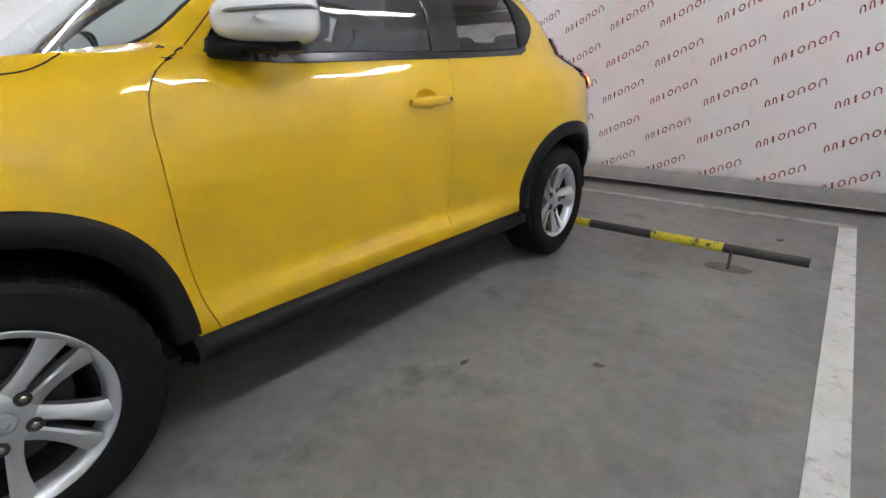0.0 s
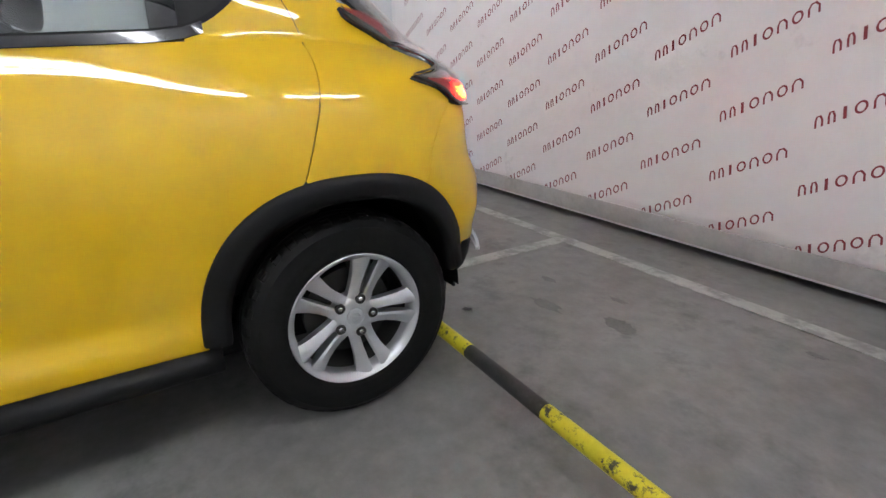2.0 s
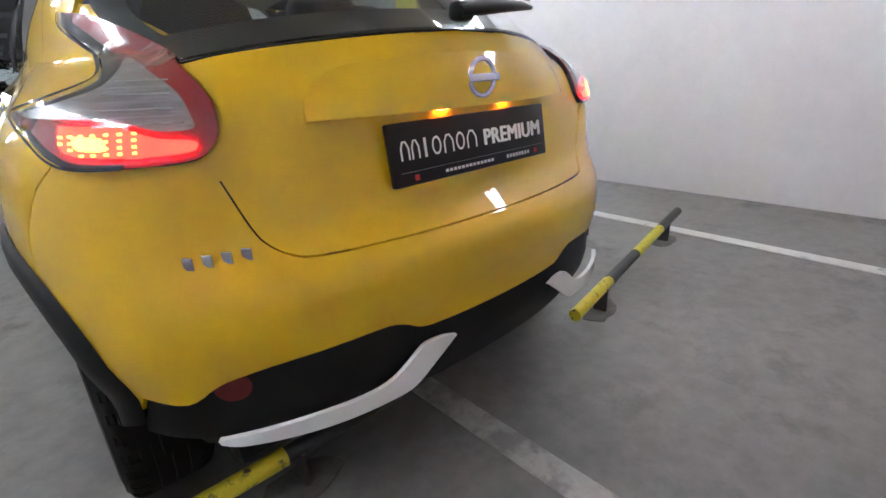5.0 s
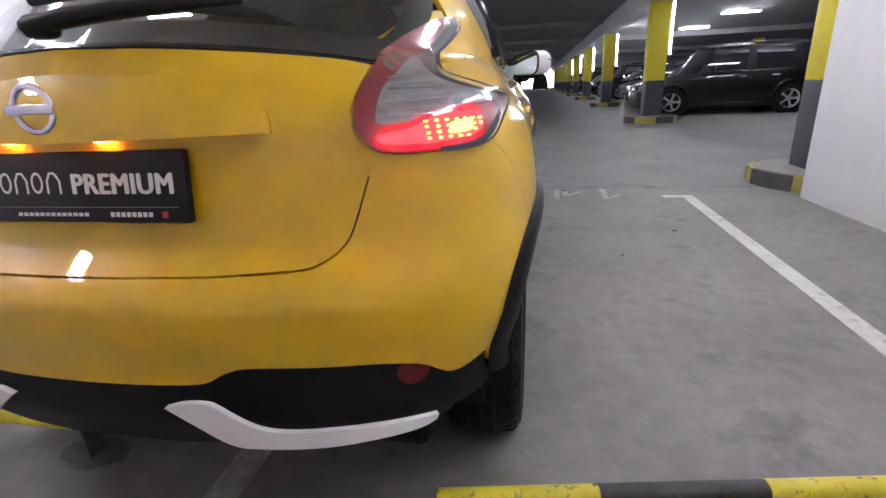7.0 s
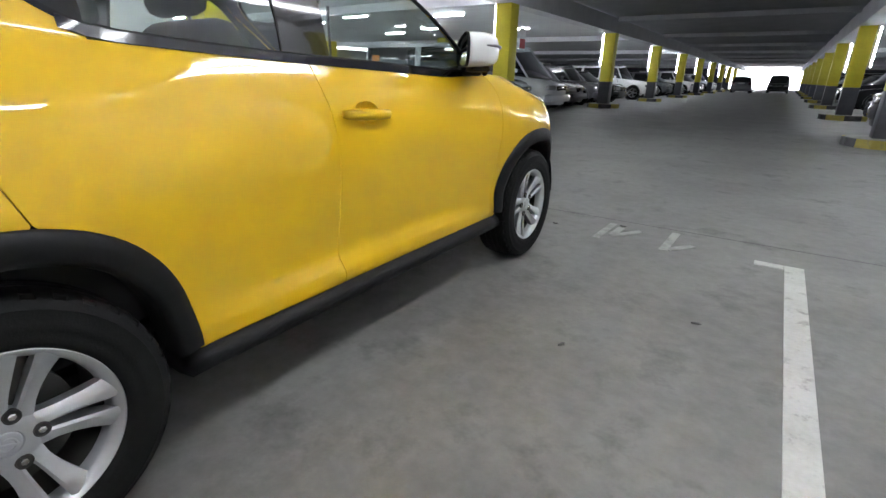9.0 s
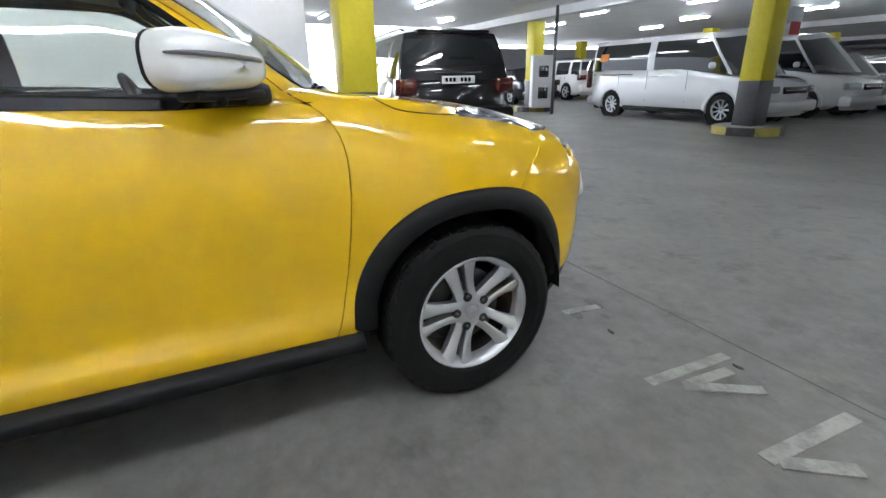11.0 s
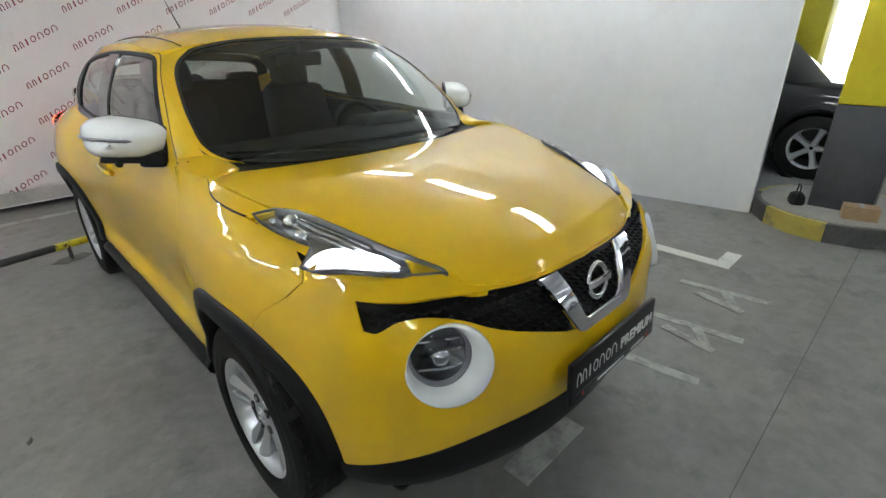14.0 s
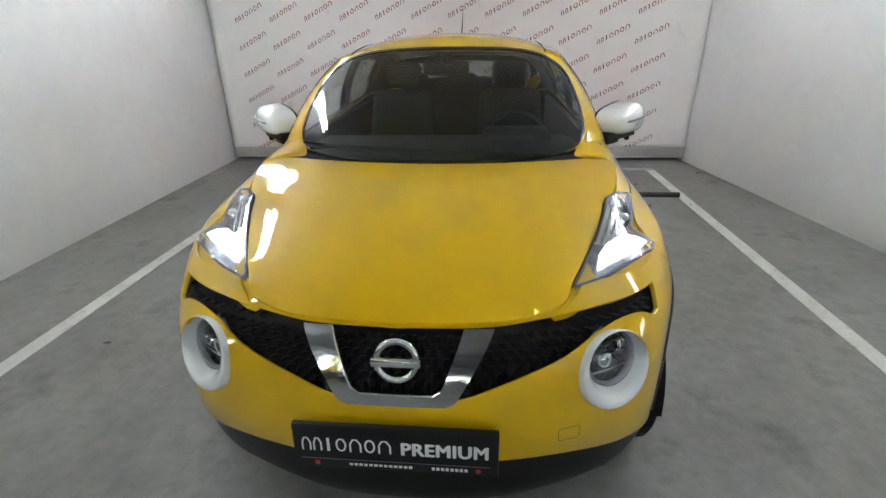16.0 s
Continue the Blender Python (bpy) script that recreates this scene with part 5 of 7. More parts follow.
def arch_trim(cy, name="arch_trim"):
    """Matt black moulding round a wheel opening, with a turned-in lip."""
    rows = []
    front = cy < 0
    a0, a1 = (radians(5), radians(170)) if front else (radians(12), radians(175))
    n = 44
    for i in range(n + 1):
        a = a0 + (a1 - a0) * i / n
        ring = []
        for g, out in ((.002, .001), (-.003, .012), (-.03, .019), (-.052, .021), (-.068, .016), (-.073, -.010), (-.074, -.085)):
            y, z = arch_point(cy, a, g)
            q, m = project("side", SHELL, y, z)
            flatn = Vector((abs(m.x), m.y * .3, m.z * .3)).normalized()
            flat = 1 - .65 * max(0, min(1, (math.degrees(a) - 120) / 40)) if front and out > 0 else 1
            ring.append(Vector((q.x, y, z)) + flatn * (out * flat))
        rows.append(ring)
    for s in (1, -1):
        verts = [(v.x * s, v.y, v.z) for r in rows for v in r]
        k = len(rows[0])
        faces = [(i * k + j, i * k + j + 1, (i + 1) * k + j + 1, (i + 1) * k + j) for i in range(n) for j in range(k - 1)]
        if s < 0:
            faces = [f[::-1] for f in faces]
        finish(name, verts, faces, PLASTIC, car, "matt black wheel-arch moulding", True)


arch_trim(AXLE_F)
arch_trim(AXLE_R)


def sill(s):
    rows = []
    for y in np.linspace(-.86, .875, 36):
        rows.append([(.785, y, .372), (.806, y, .360), (.830, y, .352), (.852, y, .338), (.862, y, .318), (.856, y, .296), (.83, y, .276), (.76, y, .262), (.60, y, .26)])
    k = len(rows[0])
    verts = [(v[0] * s, v[1], v[2]) for r in rows for v in r]
    faces = [(i * k + j, i * k + j + 1, (i + 1) * k + j + 1, (i + 1) * k + j) for i in range(len(rows) - 1) for j in range(k - 1)]
    faces += [tuple(range(k)), tuple(range(len(verts) - k, len(verts)))]
    finish("sill", verts, faces if s > 0 else [f[::-1] for f in faces], PLASTIC, car, "matt black sill moulding", True)


sill(1)
sill(-1)


def inner_shell():
    """Dark inner skin behind the panel gaps, and the floor pan."""
    g = BODY[::4, ::3].copy()
    r, c = g.shape[:2]
    du, dv = np.gradient(g, axis=1), np.gradient(g, axis=0)
    n = np.cross(du, dv)
    n /= np.linalg.norm(n, axis=2)[..., None] + 1e-9
    if n[r // 2, c // 2, 0] < 0:
        n = -n
    g -= n * .030
    for s in (1, -1):
        verts = (g * np.array([s, 1, 1])).reshape(-1, 3)
        faces = []
        for i in range(r - 1):
            for j in range(c - 1):
                f = (i * c + j, i * c + j + 1, (i + 1) * c + j + 1, (i + 1) * c + j)
                m = verts[list(f)].mean(0)
                if any(math.hypot(m[1] - a, m[2] - AXLE_Z) < .43 and abs(m[0]) > .5 for a in (AXLE_F, AXLE_R)):
                    continue
                if m[1] < -1.6 and m[2] > .66:
                    continue
                faces.append(f)
        finish("inner_skin", verts, faces, SEAL, car, smooth=True)
    bm = bmesh.new()
    add_box(bm, (1.30, 3.5, .12), (0, -.02, .27), .03)
    add_box(bm, (1.0, .5, .3), (0, 1.55, .42), .05)
    add_box(bm, (1.0, .55, .34), (0, -1.55, .44), .05)
    part("underbody", bm, SEAL, car)
    for cy in (AXLE_F, AXLE_R):
        for s in (1, -1):
            bm = bmesh.new()
            n = 24
            rings = []
            for x, r2 in ((.835, .388), (.60, .388), (.55, .36), (.545, .02)):
                rings.append([bm.verts.new((x * s, cy + r2 * math.cos(k * math.pi / n), AXLE_Z + .015 + r2 * math.sin(k * math.pi / n))) for k in range(n + 1)])
            for a, b in zip(rings, rings[1:]):
                for k in range(n):
                    bm.faces.new((a[k], a[k + 1], b[k + 1], b[k]))
            part("wheel_well", bm, SEAL, car, smooth=True)


inner_shell()
for s in (1, -1):
    for cy, w in ((AXLE_F, .0), (AXLE_R, .0)):
        y = cy + .395
        bm = bmesh.new()
        add_box(bm, (.15, .012, .17), (s * .705, y, .40), .004, Matrix.Rotation(radians(8), 4, "X"))
        part("mud_flap", bm, RUBBER, car)


# wheels
def wheel_meshes():
    made = {}
    made["tyre"] = []
    half = [(.060, .3325), (.085, .329), (.097, .318), (.1045, .303), (.1078, .300), (.1072, .294), (.1100, .272), (.1115, .262), (.1100, .256), (.1085, .240), (.1092, .232), (.1060, .224), (.098, .214), (.090, .206)]
    prof = [(-x, r) for x, r in half[::-1]] + half
    bm = lathe(prof, 72)
    # tread: shoulder notches round the tyre
    for f in list(bm.faces):
        c = f.calc_center_median()
        r = math.hypot(c.y, c.z)
        k = round(math.atan2(c.z, c.y) / (2 * math.pi) * 72 - .5)
        if r > .322 and abs(c.x) > .062 and k % 2 == 0:
            bmesh.ops.inset_individual(bm, faces=[f], thickness=.004, depth=-.003)
    made["tyre"] = bm
    groove = bmesh.new()
    for x in (-.036, 0, .036):
        torus(groove, .3322, .003, (x, 0, 0), (Y, Z, X), 72, 6)
    made["tread_groove"] = groove
    lip = lathe([(.050, .188), (.074, .192), (.088, .198), (.0985, .209), (.1015, .214), (.099, .218), (.088, .217)], 64)
    made["rim"] = lip
    barrel = lathe([(.080, .205), (.055, .192), (.02, .186), (-.09, .190)], 48)
    made["barrel"] = barrel
    spokes = bmesh.new()
    for k in range(5):
        for s in (-1, 1):
            base = 2 * math.pi * k / 5 + math.pi / 2
            rot = Matrix.Rotation(base, 4, "X")
            secs = []
            # (radius, sideways, half width, face x, back x)
            for r, off, hw, fx, bx in ((.030, .020, .022, .072, .03), (.056, .0225, .0185, .071, .03), (.085, .0245, .0160, .072, .03), (.115, .0275, .0165, .076, .032), (.145, .0315, .0190, .083, .036), (.172, .0370, .0230, .090, .045), (.192, .0420, .0275, .094, .055), (.207, .0465, .0320, .0955, .060)):
                o = off * s
                drop = .006 + .010 * min(1, r / .2)
                near, far = (-hw, hw) if s > 0 else (hw, -hw)
                secs.append([(bx, r, o + near * .8), (fx - .004, r, o + near), (fx, r, o + near * .62), (fx - drop * .35, r, o + far * .35), (fx - drop, r, o + far), (bx, r, o + far * .8)])
            rings = [[spokes.verts.new(rot @ Vector(p)) for p in sec] for sec in secs]
            for a, b in zip(rings, rings[1:]):
                for i in range(6):
                    spokes.faces.new((a[i], a[(i + 1) % 6], b[(i + 1) % 6], b[i]))
            spokes.faces.new(rings[-1])
    made["spokes"] = spokes
    hub = lathe([(.02, .070), (.058, .070), (.068, .062), (.073, .046), (.074, .030), (.070, .027), (.070, 0.0005)], 40)
    made["hub"] = hub
    cap = lathe([(.070, .0262), (.0755, .0255), (.0775, .020), (.078, .0005)], 32)
    torus(cap, .0145, .0024, (.0785, 0, 0), (Y, Z, X), 24, 6)
    add_box(cap, (.004, .038, .007), (.0785, 0, 0), .001)
    made["centre_cap"] = cap
    for k in range(5):
        a = 2 * math.pi * k / 5 + math.pi / 2
        spot = (0, .060 * math.cos(a), .060 * math.sin(a))
        nut = lathe([(.070, .0085), (.0755, .0080), (.0765, .0065), (.0765, .0005)], 6)
        bmesh.ops.translate(nut, vec=spot, verts=nut.verts)
        made["wheel_nut" + "_" * k] = nut
        pit = lathe([(.066, .0170), (.0752, .0165), (.0752, .0150), (.0735, .0140), (.0733, .0005)], 20)
        bmesh.ops.translate(pit, vec=spot, verts=pit.verts)
        made["nut_recess" + "_" * k] = pit
    made["brake_disc"] = lathe([(.0, .0005), (.02, .05), (.022, .07), (.01, .075), (.012, .145), (-.008, .146), (-.01, .07)], 40)
    cal = bmesh.new()
    add_box(cal, (.06, .14, .07), (.01, .0, .14), .012, Matrix.Rotation(radians(-60), 4, "X"))
    made["brake_caliper"] = cal
    return made


WHEEL_MATS = {"tyre": RUBBER, "tread_groove": SEAL, "rim": ALLOY, "barrel": ALLOY_DARK, "spokes": ALLOY, "hub": ALLOY, "centre_cap": ALLOY, "wheel_nut": CHROME, "nut_recess": ALLOY_DARK, "brake_disc": ALLOY_DARK, "brake_caliper": STEEL_DARK}
wheel_parts = {}
for k, bm in wheel_meshes().items():
    ob = part(k.strip("_") if k != "spokes" else "spoke_star", bm, WHEEL_MATS[k.strip("_")], None, angle=38)
    wheel_parts[k] = ob


def place_wheels():
    spins = {(1, 0): 22, (1, 1): -21, (-1, 0): 16, (-1, 1): -20}
    first_one = None
    for s in (1, -1):
        for i, cy in enumerate((AXLE_F, AXLE_R)):
            w = new("wheel")
            w.parent = car
            w.matrix_local = pose(s * .757, cy, AXLE_Z, spins[(s, i)], 0, 0 if s > 0 else 180)
            for k, ob in wheel_parts.items():
                o = ob if first_one is None else ob.copy()
                if first_one is not None:
                    scene.collection.objects.link(o)
                o.parent = w
            first_one = first_one or w


place_wheels()

# door handles, one each side
def handle(s):
    g = new("door_handle")
    g.parent = front_door[0 if s > 0 else 1]
    rows = []
    for i in range(15):
        t = i / 14
        y = .028 + .232 * t
        q, m = project("side", SHELL, y, .937 + .008 * t)
        bow = math.sin(math.pi * min(1, max(0, t))) ** .45
        c = Vector((q.x + .012 + .022 * bow, y, .937 + .009 * t))
        hz = .013 + .006 * bow * (1 if t > .5 else .8)
        ring = [Vector((c.x + .010 * math.cos(a), c.y, c.z + hz * math.sin(a))) for a in np.linspace(0, 2 * math.pi, 13)[:-1]]
        rows.append(ring)
    verts = [(v.x * s, v.y, v.z) for r in rows for v in r]
    n = 12
    faces = [(i * n + j, i * n + (j + 1) % n, (i + 1) * n + (j + 1) % n, (i + 1) * n + j) for i in range(14) for j in range(n)]
    faces += [tuple(range(n)), tuple(range(14 * n, 15 * n))]
    finish("grip", verts, faces, PAINT, g, smooth=True)
    dish = panel("handle_cup", inset(CUP, -.004), "side", SHELL, PAINT, g, lift=lambda a, b: -.001 - .024 * max(0, 1 - ((a - .135) / .062) ** 2 - ((b - .947) / .038) ** 2) ** .5, thick=.004, step=.010)[0]
    if s < 0:
        for p in dish.data.vertices:
            p.co.x = -p.co.x
        dish.data.flip_normals()
    if s > 0:
        bm = lathe([(0, .008), (.004, .008), (.004, .0005)], 16)
        q, m = project("side", SHELL, .235, .945)
        bmesh.ops.translate(bm, vec=(q.x + .0355, .236, .9455), verts=bm.verts)
        part("lock", bm, ALLOY_DARK, g, smooth=True)


handle(1)
handle(-1)


# wing mirrors
def wing_mirror(s):
    g = new("wing_mirror")
    g.parent = car
    n = 28
    yaw = radians(48)
    u, v = Vector((math.cos(yaw), math.sin(yaw), 0)), Vector((-math.sin(yaw), math.cos(yaw), 0))
    mid = Vector((.866, -.545, 1.172))
    # depths from the nose of the cap to the glass, and how full the section is there
    vs = [-.084, -.082, -.074, -.060, -.040, -.012, .018, .044, .056, .062, .064]
    ks = [.02, .36, .58, .78, .91, .98, 1.0, 1.0, 1.0, .995, .985]

    def spot(a, q, d, k):
        px = .136 * k * np.sign(a) * abs(a) ** (.48 if a > 0 else .55)
        pz = (.068 if q > 0 else .064) * k * np.sign(q) * abs(q) ** .72
        p = mid + u * (px - .010 * (1 - k)) + v * d
        return Vector((p.x * s, p.y, p.z + pz * (1 + .16 * px / .136) + .008 * px / .136 - .006 * (1 - k)))

    rows = [[spot(math.cos(2 * math.pi * i / n), math.sin(2 * math.pi * i / n), d, k) for i in range(n)] for d, k in zip(vs, ks)]
    m = len(rows)
    faces = [(i * n + j, i * n + (j + 1) % n, (i + 1) * n + (j + 1) % n, (i + 1) * n + j) for i in range(m - 1) for j in range(n)]
    faces.append(tuple(range(n)))
    finish("cap", [p for r in rows for p in r], faces, WHITE_GLOSS, g, "white mirror cap", True)
    back = Vector((v.x * s, v.y, 0))
    last = [p - back * .006 for p in rows[-1]]
    c = sum(last, Vector()) / n
    finish("mirror_glass", [c + (p - c) * .9 + back * (.004 - .15 * (p.z - c.z)) for p in last], [tuple(range(n))], CHROME, g, "mirror glass")
    lip = [[c + (p - c) * k + back * d for p in last] for k, d in ((1.0, .004), (1.018, .008), (1.018, .016), (.97, .018), (.90, .006))]
    finish("frame", [p for r in lip for p in r], [(m2 * n + i, m2 * n + (i + 1) % n, (m2 + 1) * n + (i + 1) % n, (m2 + 1) * n + i) for m2 in range(4) for i in range(n)], PLASTIC, g)
    bm = bmesh.new()
    add_box(bm, (.22, .085, .030), (s * (mid.x - .015), mid.y - .012, 1.104), .012, Matrix.Rotation(s * yaw, 4, "Z"), (.94, .9))
    add_box(bm, (.10, .10, .055), (s * .785, -.612, 1.100), .016, Matrix.Rotation(s * yaw, 4, "Z"))
    part("mirror_foot", bm, PLASTIC, g, "black mirror foot", angle=45)
    line = []
    for a in np.linspace(-.62, .985, 16):
        d = float(np.interp(abs(a), ks[:7], vs[:7])) - .003
        line.append(tuple(Z * (.004 + .010 * a) + spot(1, -1e-6, d, 1) + (u * .136 * (a - 1)).to_3d() * 1 if s > 0 else Z * (.004 + .010 * a) + spot(1, -1e-6, d, 1) + Vector((-u.x, u.y, 0)) * .136 * (a - 1)))
    part("indicator", tube(line, [.002] + [.006] * 14 + [.003], 8), LAMP_GREY, g, "thin indicator strip", smooth=True)
    bm = bmesh.new()
    bmesh.ops.create_uvsphere(bm, u_segments=12, v_segments=8, radius=.014)
    bmesh.ops.translate(bm, vec=(s * .90, -.55, 1.088), verts=bm.verts)
    part("camera_pod", bm, PLASTIC, g, smooth=True)


wing_mirror(1)
wing_mirror(-1)

# head lamps on the fender tops, proud of the hood along their inner edge
HEAD_IN = smooth_line([(.469, -1.790), (.506, -1.708), (.549, -1.603), (.598, -1.468), (.635, -1.348)], 4)
HEAD_OUT = smooth_line([(.638, -1.341), (.668, -1.306), (.703, -1.274), (.731, -1.254)], 3) + smooth_line([(.733, -1.290), (.721, -1.37), (.699, -1.45), (.687, -1.495), (.718, -1.526), (.748, -1.544)], 4) \
    + smooth_line([(.735, -1.585), (.66, -1.668), (.57, -1.742), (.472, -1.808)], 4) + HEAD_IN


def crest(a, b):
    """How far the lamp rises over the body: most at its inner edge and towards the back."""
    t = min(1, max(0, (b + 1.76) / .40))
    xin = float(np.interp(b, [p[1] for p in HEAD_IN], [p[0] for p in HEAD_IN]))
    w = 1 - min(1, max(0, (abs(a) - xin) / .105))
    e = min(1, max(0, (-1.256 - b + .9 * (abs(a) - .731)) / .06))
    return .012 * t * t * (3 - 2 * t) * w * (2 - w) * (.35 + .65 * e)


for s in (1, -1):
    lamp = panel("headlamp", [(a * s, b) for a, b in HEAD_OUT], "top", HOODED, LENS_CLEAR, car, lift=lambda a, b: .005 + crest(a, b), thick=.03, step=.02, label="clear swept-back headlamp, daytime light lit")[0]
    panel("lamp_bowl", [(a * s, b) for a, b in inset(HEAD_OUT, .005)], "top", HOODED, HEAD_BOWL, lamp, lift=lambda a, b: -.018 + .55 * crest(a, b), thick=.012, step=.02)
    glow = smooth_line([(.735, -1.538), (.705, -1.570), (.64, -1.632), (.585, -1.682), (.550, -1.708)], 4) + smooth_line([(.560, -1.655), (.60, -1.590), (.655, -1.540), (.700, -1.530)], 4)
    panel("day_light", [(a * s, b) for a, b in glow], "top", HOODED, DAY_GLOW, lamp, lift=lambda a, b: -.008 + .55 * crest(a, b), thick=.006, step=.02, label="white glowing daytime light")
    panel("lamp_surround", [(a * s, b) for a, b in inset(HEAD_OUT, -.0015)], "top", HOODED, LAMP_RIM, lamp, holes=[[(a * s, b) for a, b in inset(HEAD_OUT, .004)]], lift=lambda a, b: .0035 + crest(a, b), thick=.05, step=.02, label="grey rim of the headlamp")
    panel("lamp_pocket", [((a + (.014 if b < -1.50 and a > .56 else .028 if b < -1.30 and a > .66 else .004)) * s, b - (.026 if b < -1.50 and a > .56 else .002)) for a, b in HEAD_OUT], "top", HOODED, PAINT, lamp, holes=[[(a * s, b) for a, b in inset(HEAD_OUT, .004)]], lift=-.010, thick=.004, step=.02)
    for k, (x0, x1) in enumerate(((.004, .016), (.026, .034), (.046, .052))):
        blade = [(a + x0 + .004, b) for a, b in HEAD_IN if -1.62 < b < -1.36] + [(a + x1 + .004, b) for a, b in HEAD_IN[::-1] if -1.62 < b < -1.36]
        panel("chrome_blade", [(a * s, b) for a, b in blade], "top", HOODED, REFLECTOR, lamp, lift=lambda a, b: -.008 + .8 * crest(a, b), thick=.006, step=.02)
    for cx, cyy, r in ((.682, -1.435, .024), (.668, -1.365, .028), (.706, -1.318, .013)):
        q, m = project("top", HOODED, cx * s, cyy)
        bm = bmesh.new()
        bmesh.ops.create_uvsphere(bm, u_segments=16, v_segments=10, radius=r)
        bmesh.ops.translate(bm, vec=q - m * .012, verts=bm.verts)
        part("bulb", bm, REFLECTOR, lamp, smooth=True)


# round lamps in white bezels
def round_lamp(s):
    g = new("round_lamp")
    g.parent = bumper_f
    u, v, w, c = LAMP_U, LAMP_V, LAMP_W, LAMP_C

    def ringed(name, prof, mat, label="", shift=(0, 0)):
        n = 48
        verts, faces = [], []
        for d, ru, rv, su, sv in prof:
            for k in range(n):
                a = 2 * math.pi * k / n
                p = c + u * (ru * math.cos(a) + su) + v * (rv * math.sin(a) + sv) + w * d
                verts.append((p.x * s, p.y, p.z))
        m = len(prof)
        for i in range(m - 1):
            for k in range(n):
                f = (i * n + k, i * n + (k + 1) % n, (i + 1) * n + (k + 1) % n, (i + 1) * n + k)
                faces.append(f)
        return finish(name, verts, faces, mat, g, label, True)

    # (depth, half width, half height, shift sideways, shift up)
    ringed("bezel", [(-.030, .117, .109, 0, -.005), (-.012, .117, .109, 0, -.005), (.002, .115, .107, 0, -.005), (.006, .111, .103, 0, -.004), (.003, .102, .094, .008, .004), (-.014, .090, .086, .014, .009), (-.042, .080, .079, .018, .014)], WHITE_GLOSS, "white round lamp bezel")
    ringed("lens", [(-.034, .082, .083, .018, .018), (-.022, .070, .070, .018, .018), (-.014, .045, .045, .018, .018), (-.011, .002, .002, .018, .018)], LENS_CLEAR, "clear lens")
    ringed("lamp_rim", [(-.046, .087, .087, .018, .018), (-.032, .084, .085, .018, .018), (-.032, .079, .080, .018, .018), (-.048, .074, .075, .018, .018)], LAMP_GREY)
    bowl = ringed("reflector_bowl", [(-.040, .078, .079, .018, .018), (-.056, .070, .071, .018, .018), (-.070, .058, .058, .018, .018), (-.084, .040, .040, .018, .018), (-.092, .022, .022, .018, .018), (-.094, .001, .001, .018, .018)], BOWL_CHROME)
    # upright flutes pressed into the bowl
    for i, p in enumerate(bowl.data.vertices):
        k = i % 48
        if 48 <= i < 240:
            p.co -= Vector((w.x * s, w.y, w.z)) * (.007 if k // 4 % 2 else 0)
    for f in bowl.data.polygons:
        f.use_smooth = False
    ringed("shade", [(-.080, .040, .022, .020, .036), (-.046, .036, .018, .020, .036), (-.042, .002, .002, .020, .036)], GLOSS_BLACK)
    ringed("projector", [(-.085, .030, .030, .012, .004), (-.052, .028, .028, .012, .004), (-.044, .018, .018, .012, .004), (-.042, .001, .001, .012, .004)], CHROME)
    for d, h in ((-.050, .052), (-.050, -.022)):
        a = c + u * -.040 + v * h + w * d
        b = c + u * .076 + v * h + w * d
        bar = tube([(a.x * s, a.y, a.z), ((a.x + b.x) / 2 * s, (a.y + b.y) / 2, (a.z + b.z) / 2 - .006), (b.x * s, b.y, b.z)], .0045, 6)
        part("chrome_bar", bar, CHROME, g, smooth=True)


round_lamp(1)
round_lamp(-1)

# tail lamps
L3 = [(.675, 1.345, 1.228), (.681, 1.366, 1.198), (.669, 1.445, 1.160), (.664, 1.545, 1.118), (.683, 1.612, 1.092), (.705, 1.632, 1.076), (.743, 1.620, 1.062), (.788, 1.58, 1.048), (.817, 1.500, 1.036)]
L3B = [(.817, 1.500, 1.036), (.812, 1.600, 1.004), (.792, 1.655, .966), (.767, 1.698, .952), (.708, 1.752, .950), (.619, 1.785, .952), (.582, 1.790, .965), (.556, 1.786, .998), (.550, 1.767, 1.044), (.560, 1.74, 1.076)]
L3C = [(.560, 1.74, 1.076), (.570, 1.67, 1.118), (.578, 1.585, 1.156), (.614, 1.518, 1.188), (.645, 1.434, 1.216), (.675, 1.345, 1.228)]
to_tail = lambda pts: [tail(*p) for p in pts]
TAIL_OUT = smooth_line(to_tail(L3), 4) + smooth_line(to_tail(L3B), 4)[1:] + smooth_line(to_tail(L3C), 4)[1:-1]
GLOW_IN = smooth_line(to_tail([(.768, 1.665, 1.018), (.776, 1.682, .980), (.720, 1.738, .968), (.655, 1.77, .966), (.605, 1.782, .969), (.596, 1.78, .984), (.655, 1.768, .993), (.705, 1.745, 1.012)]), 3)
CORE_IN = smooth_line(to_tail([(.755, 1.690, 1.002), (.757, 1.70, .984), (.725, 1.735, .980), (.727, 1.73, .998)]), 3)
edge_band = smooth_line(to_tail(L3), 4) + smooth_line(to_tail(L3B[:5]), 4)[1:]
EDGE_IN = edge_band + smooth_line(to_tail([(.708, 1.752, .957), (.765, 1.695, .962), (.785, 1.655, .980), (.800, 1.600, 1.012), (.803, 1.55, 1.028), (.775, 1.60, 1.045), (.72, 1.645, 1.062), (.680, 1.645, 1.080), (.655, 1.60, 1.112), (.648, 1.535, 1.140), (.655, 1.45, 1.180), (.668, 1.38, 1.212)]), 4)
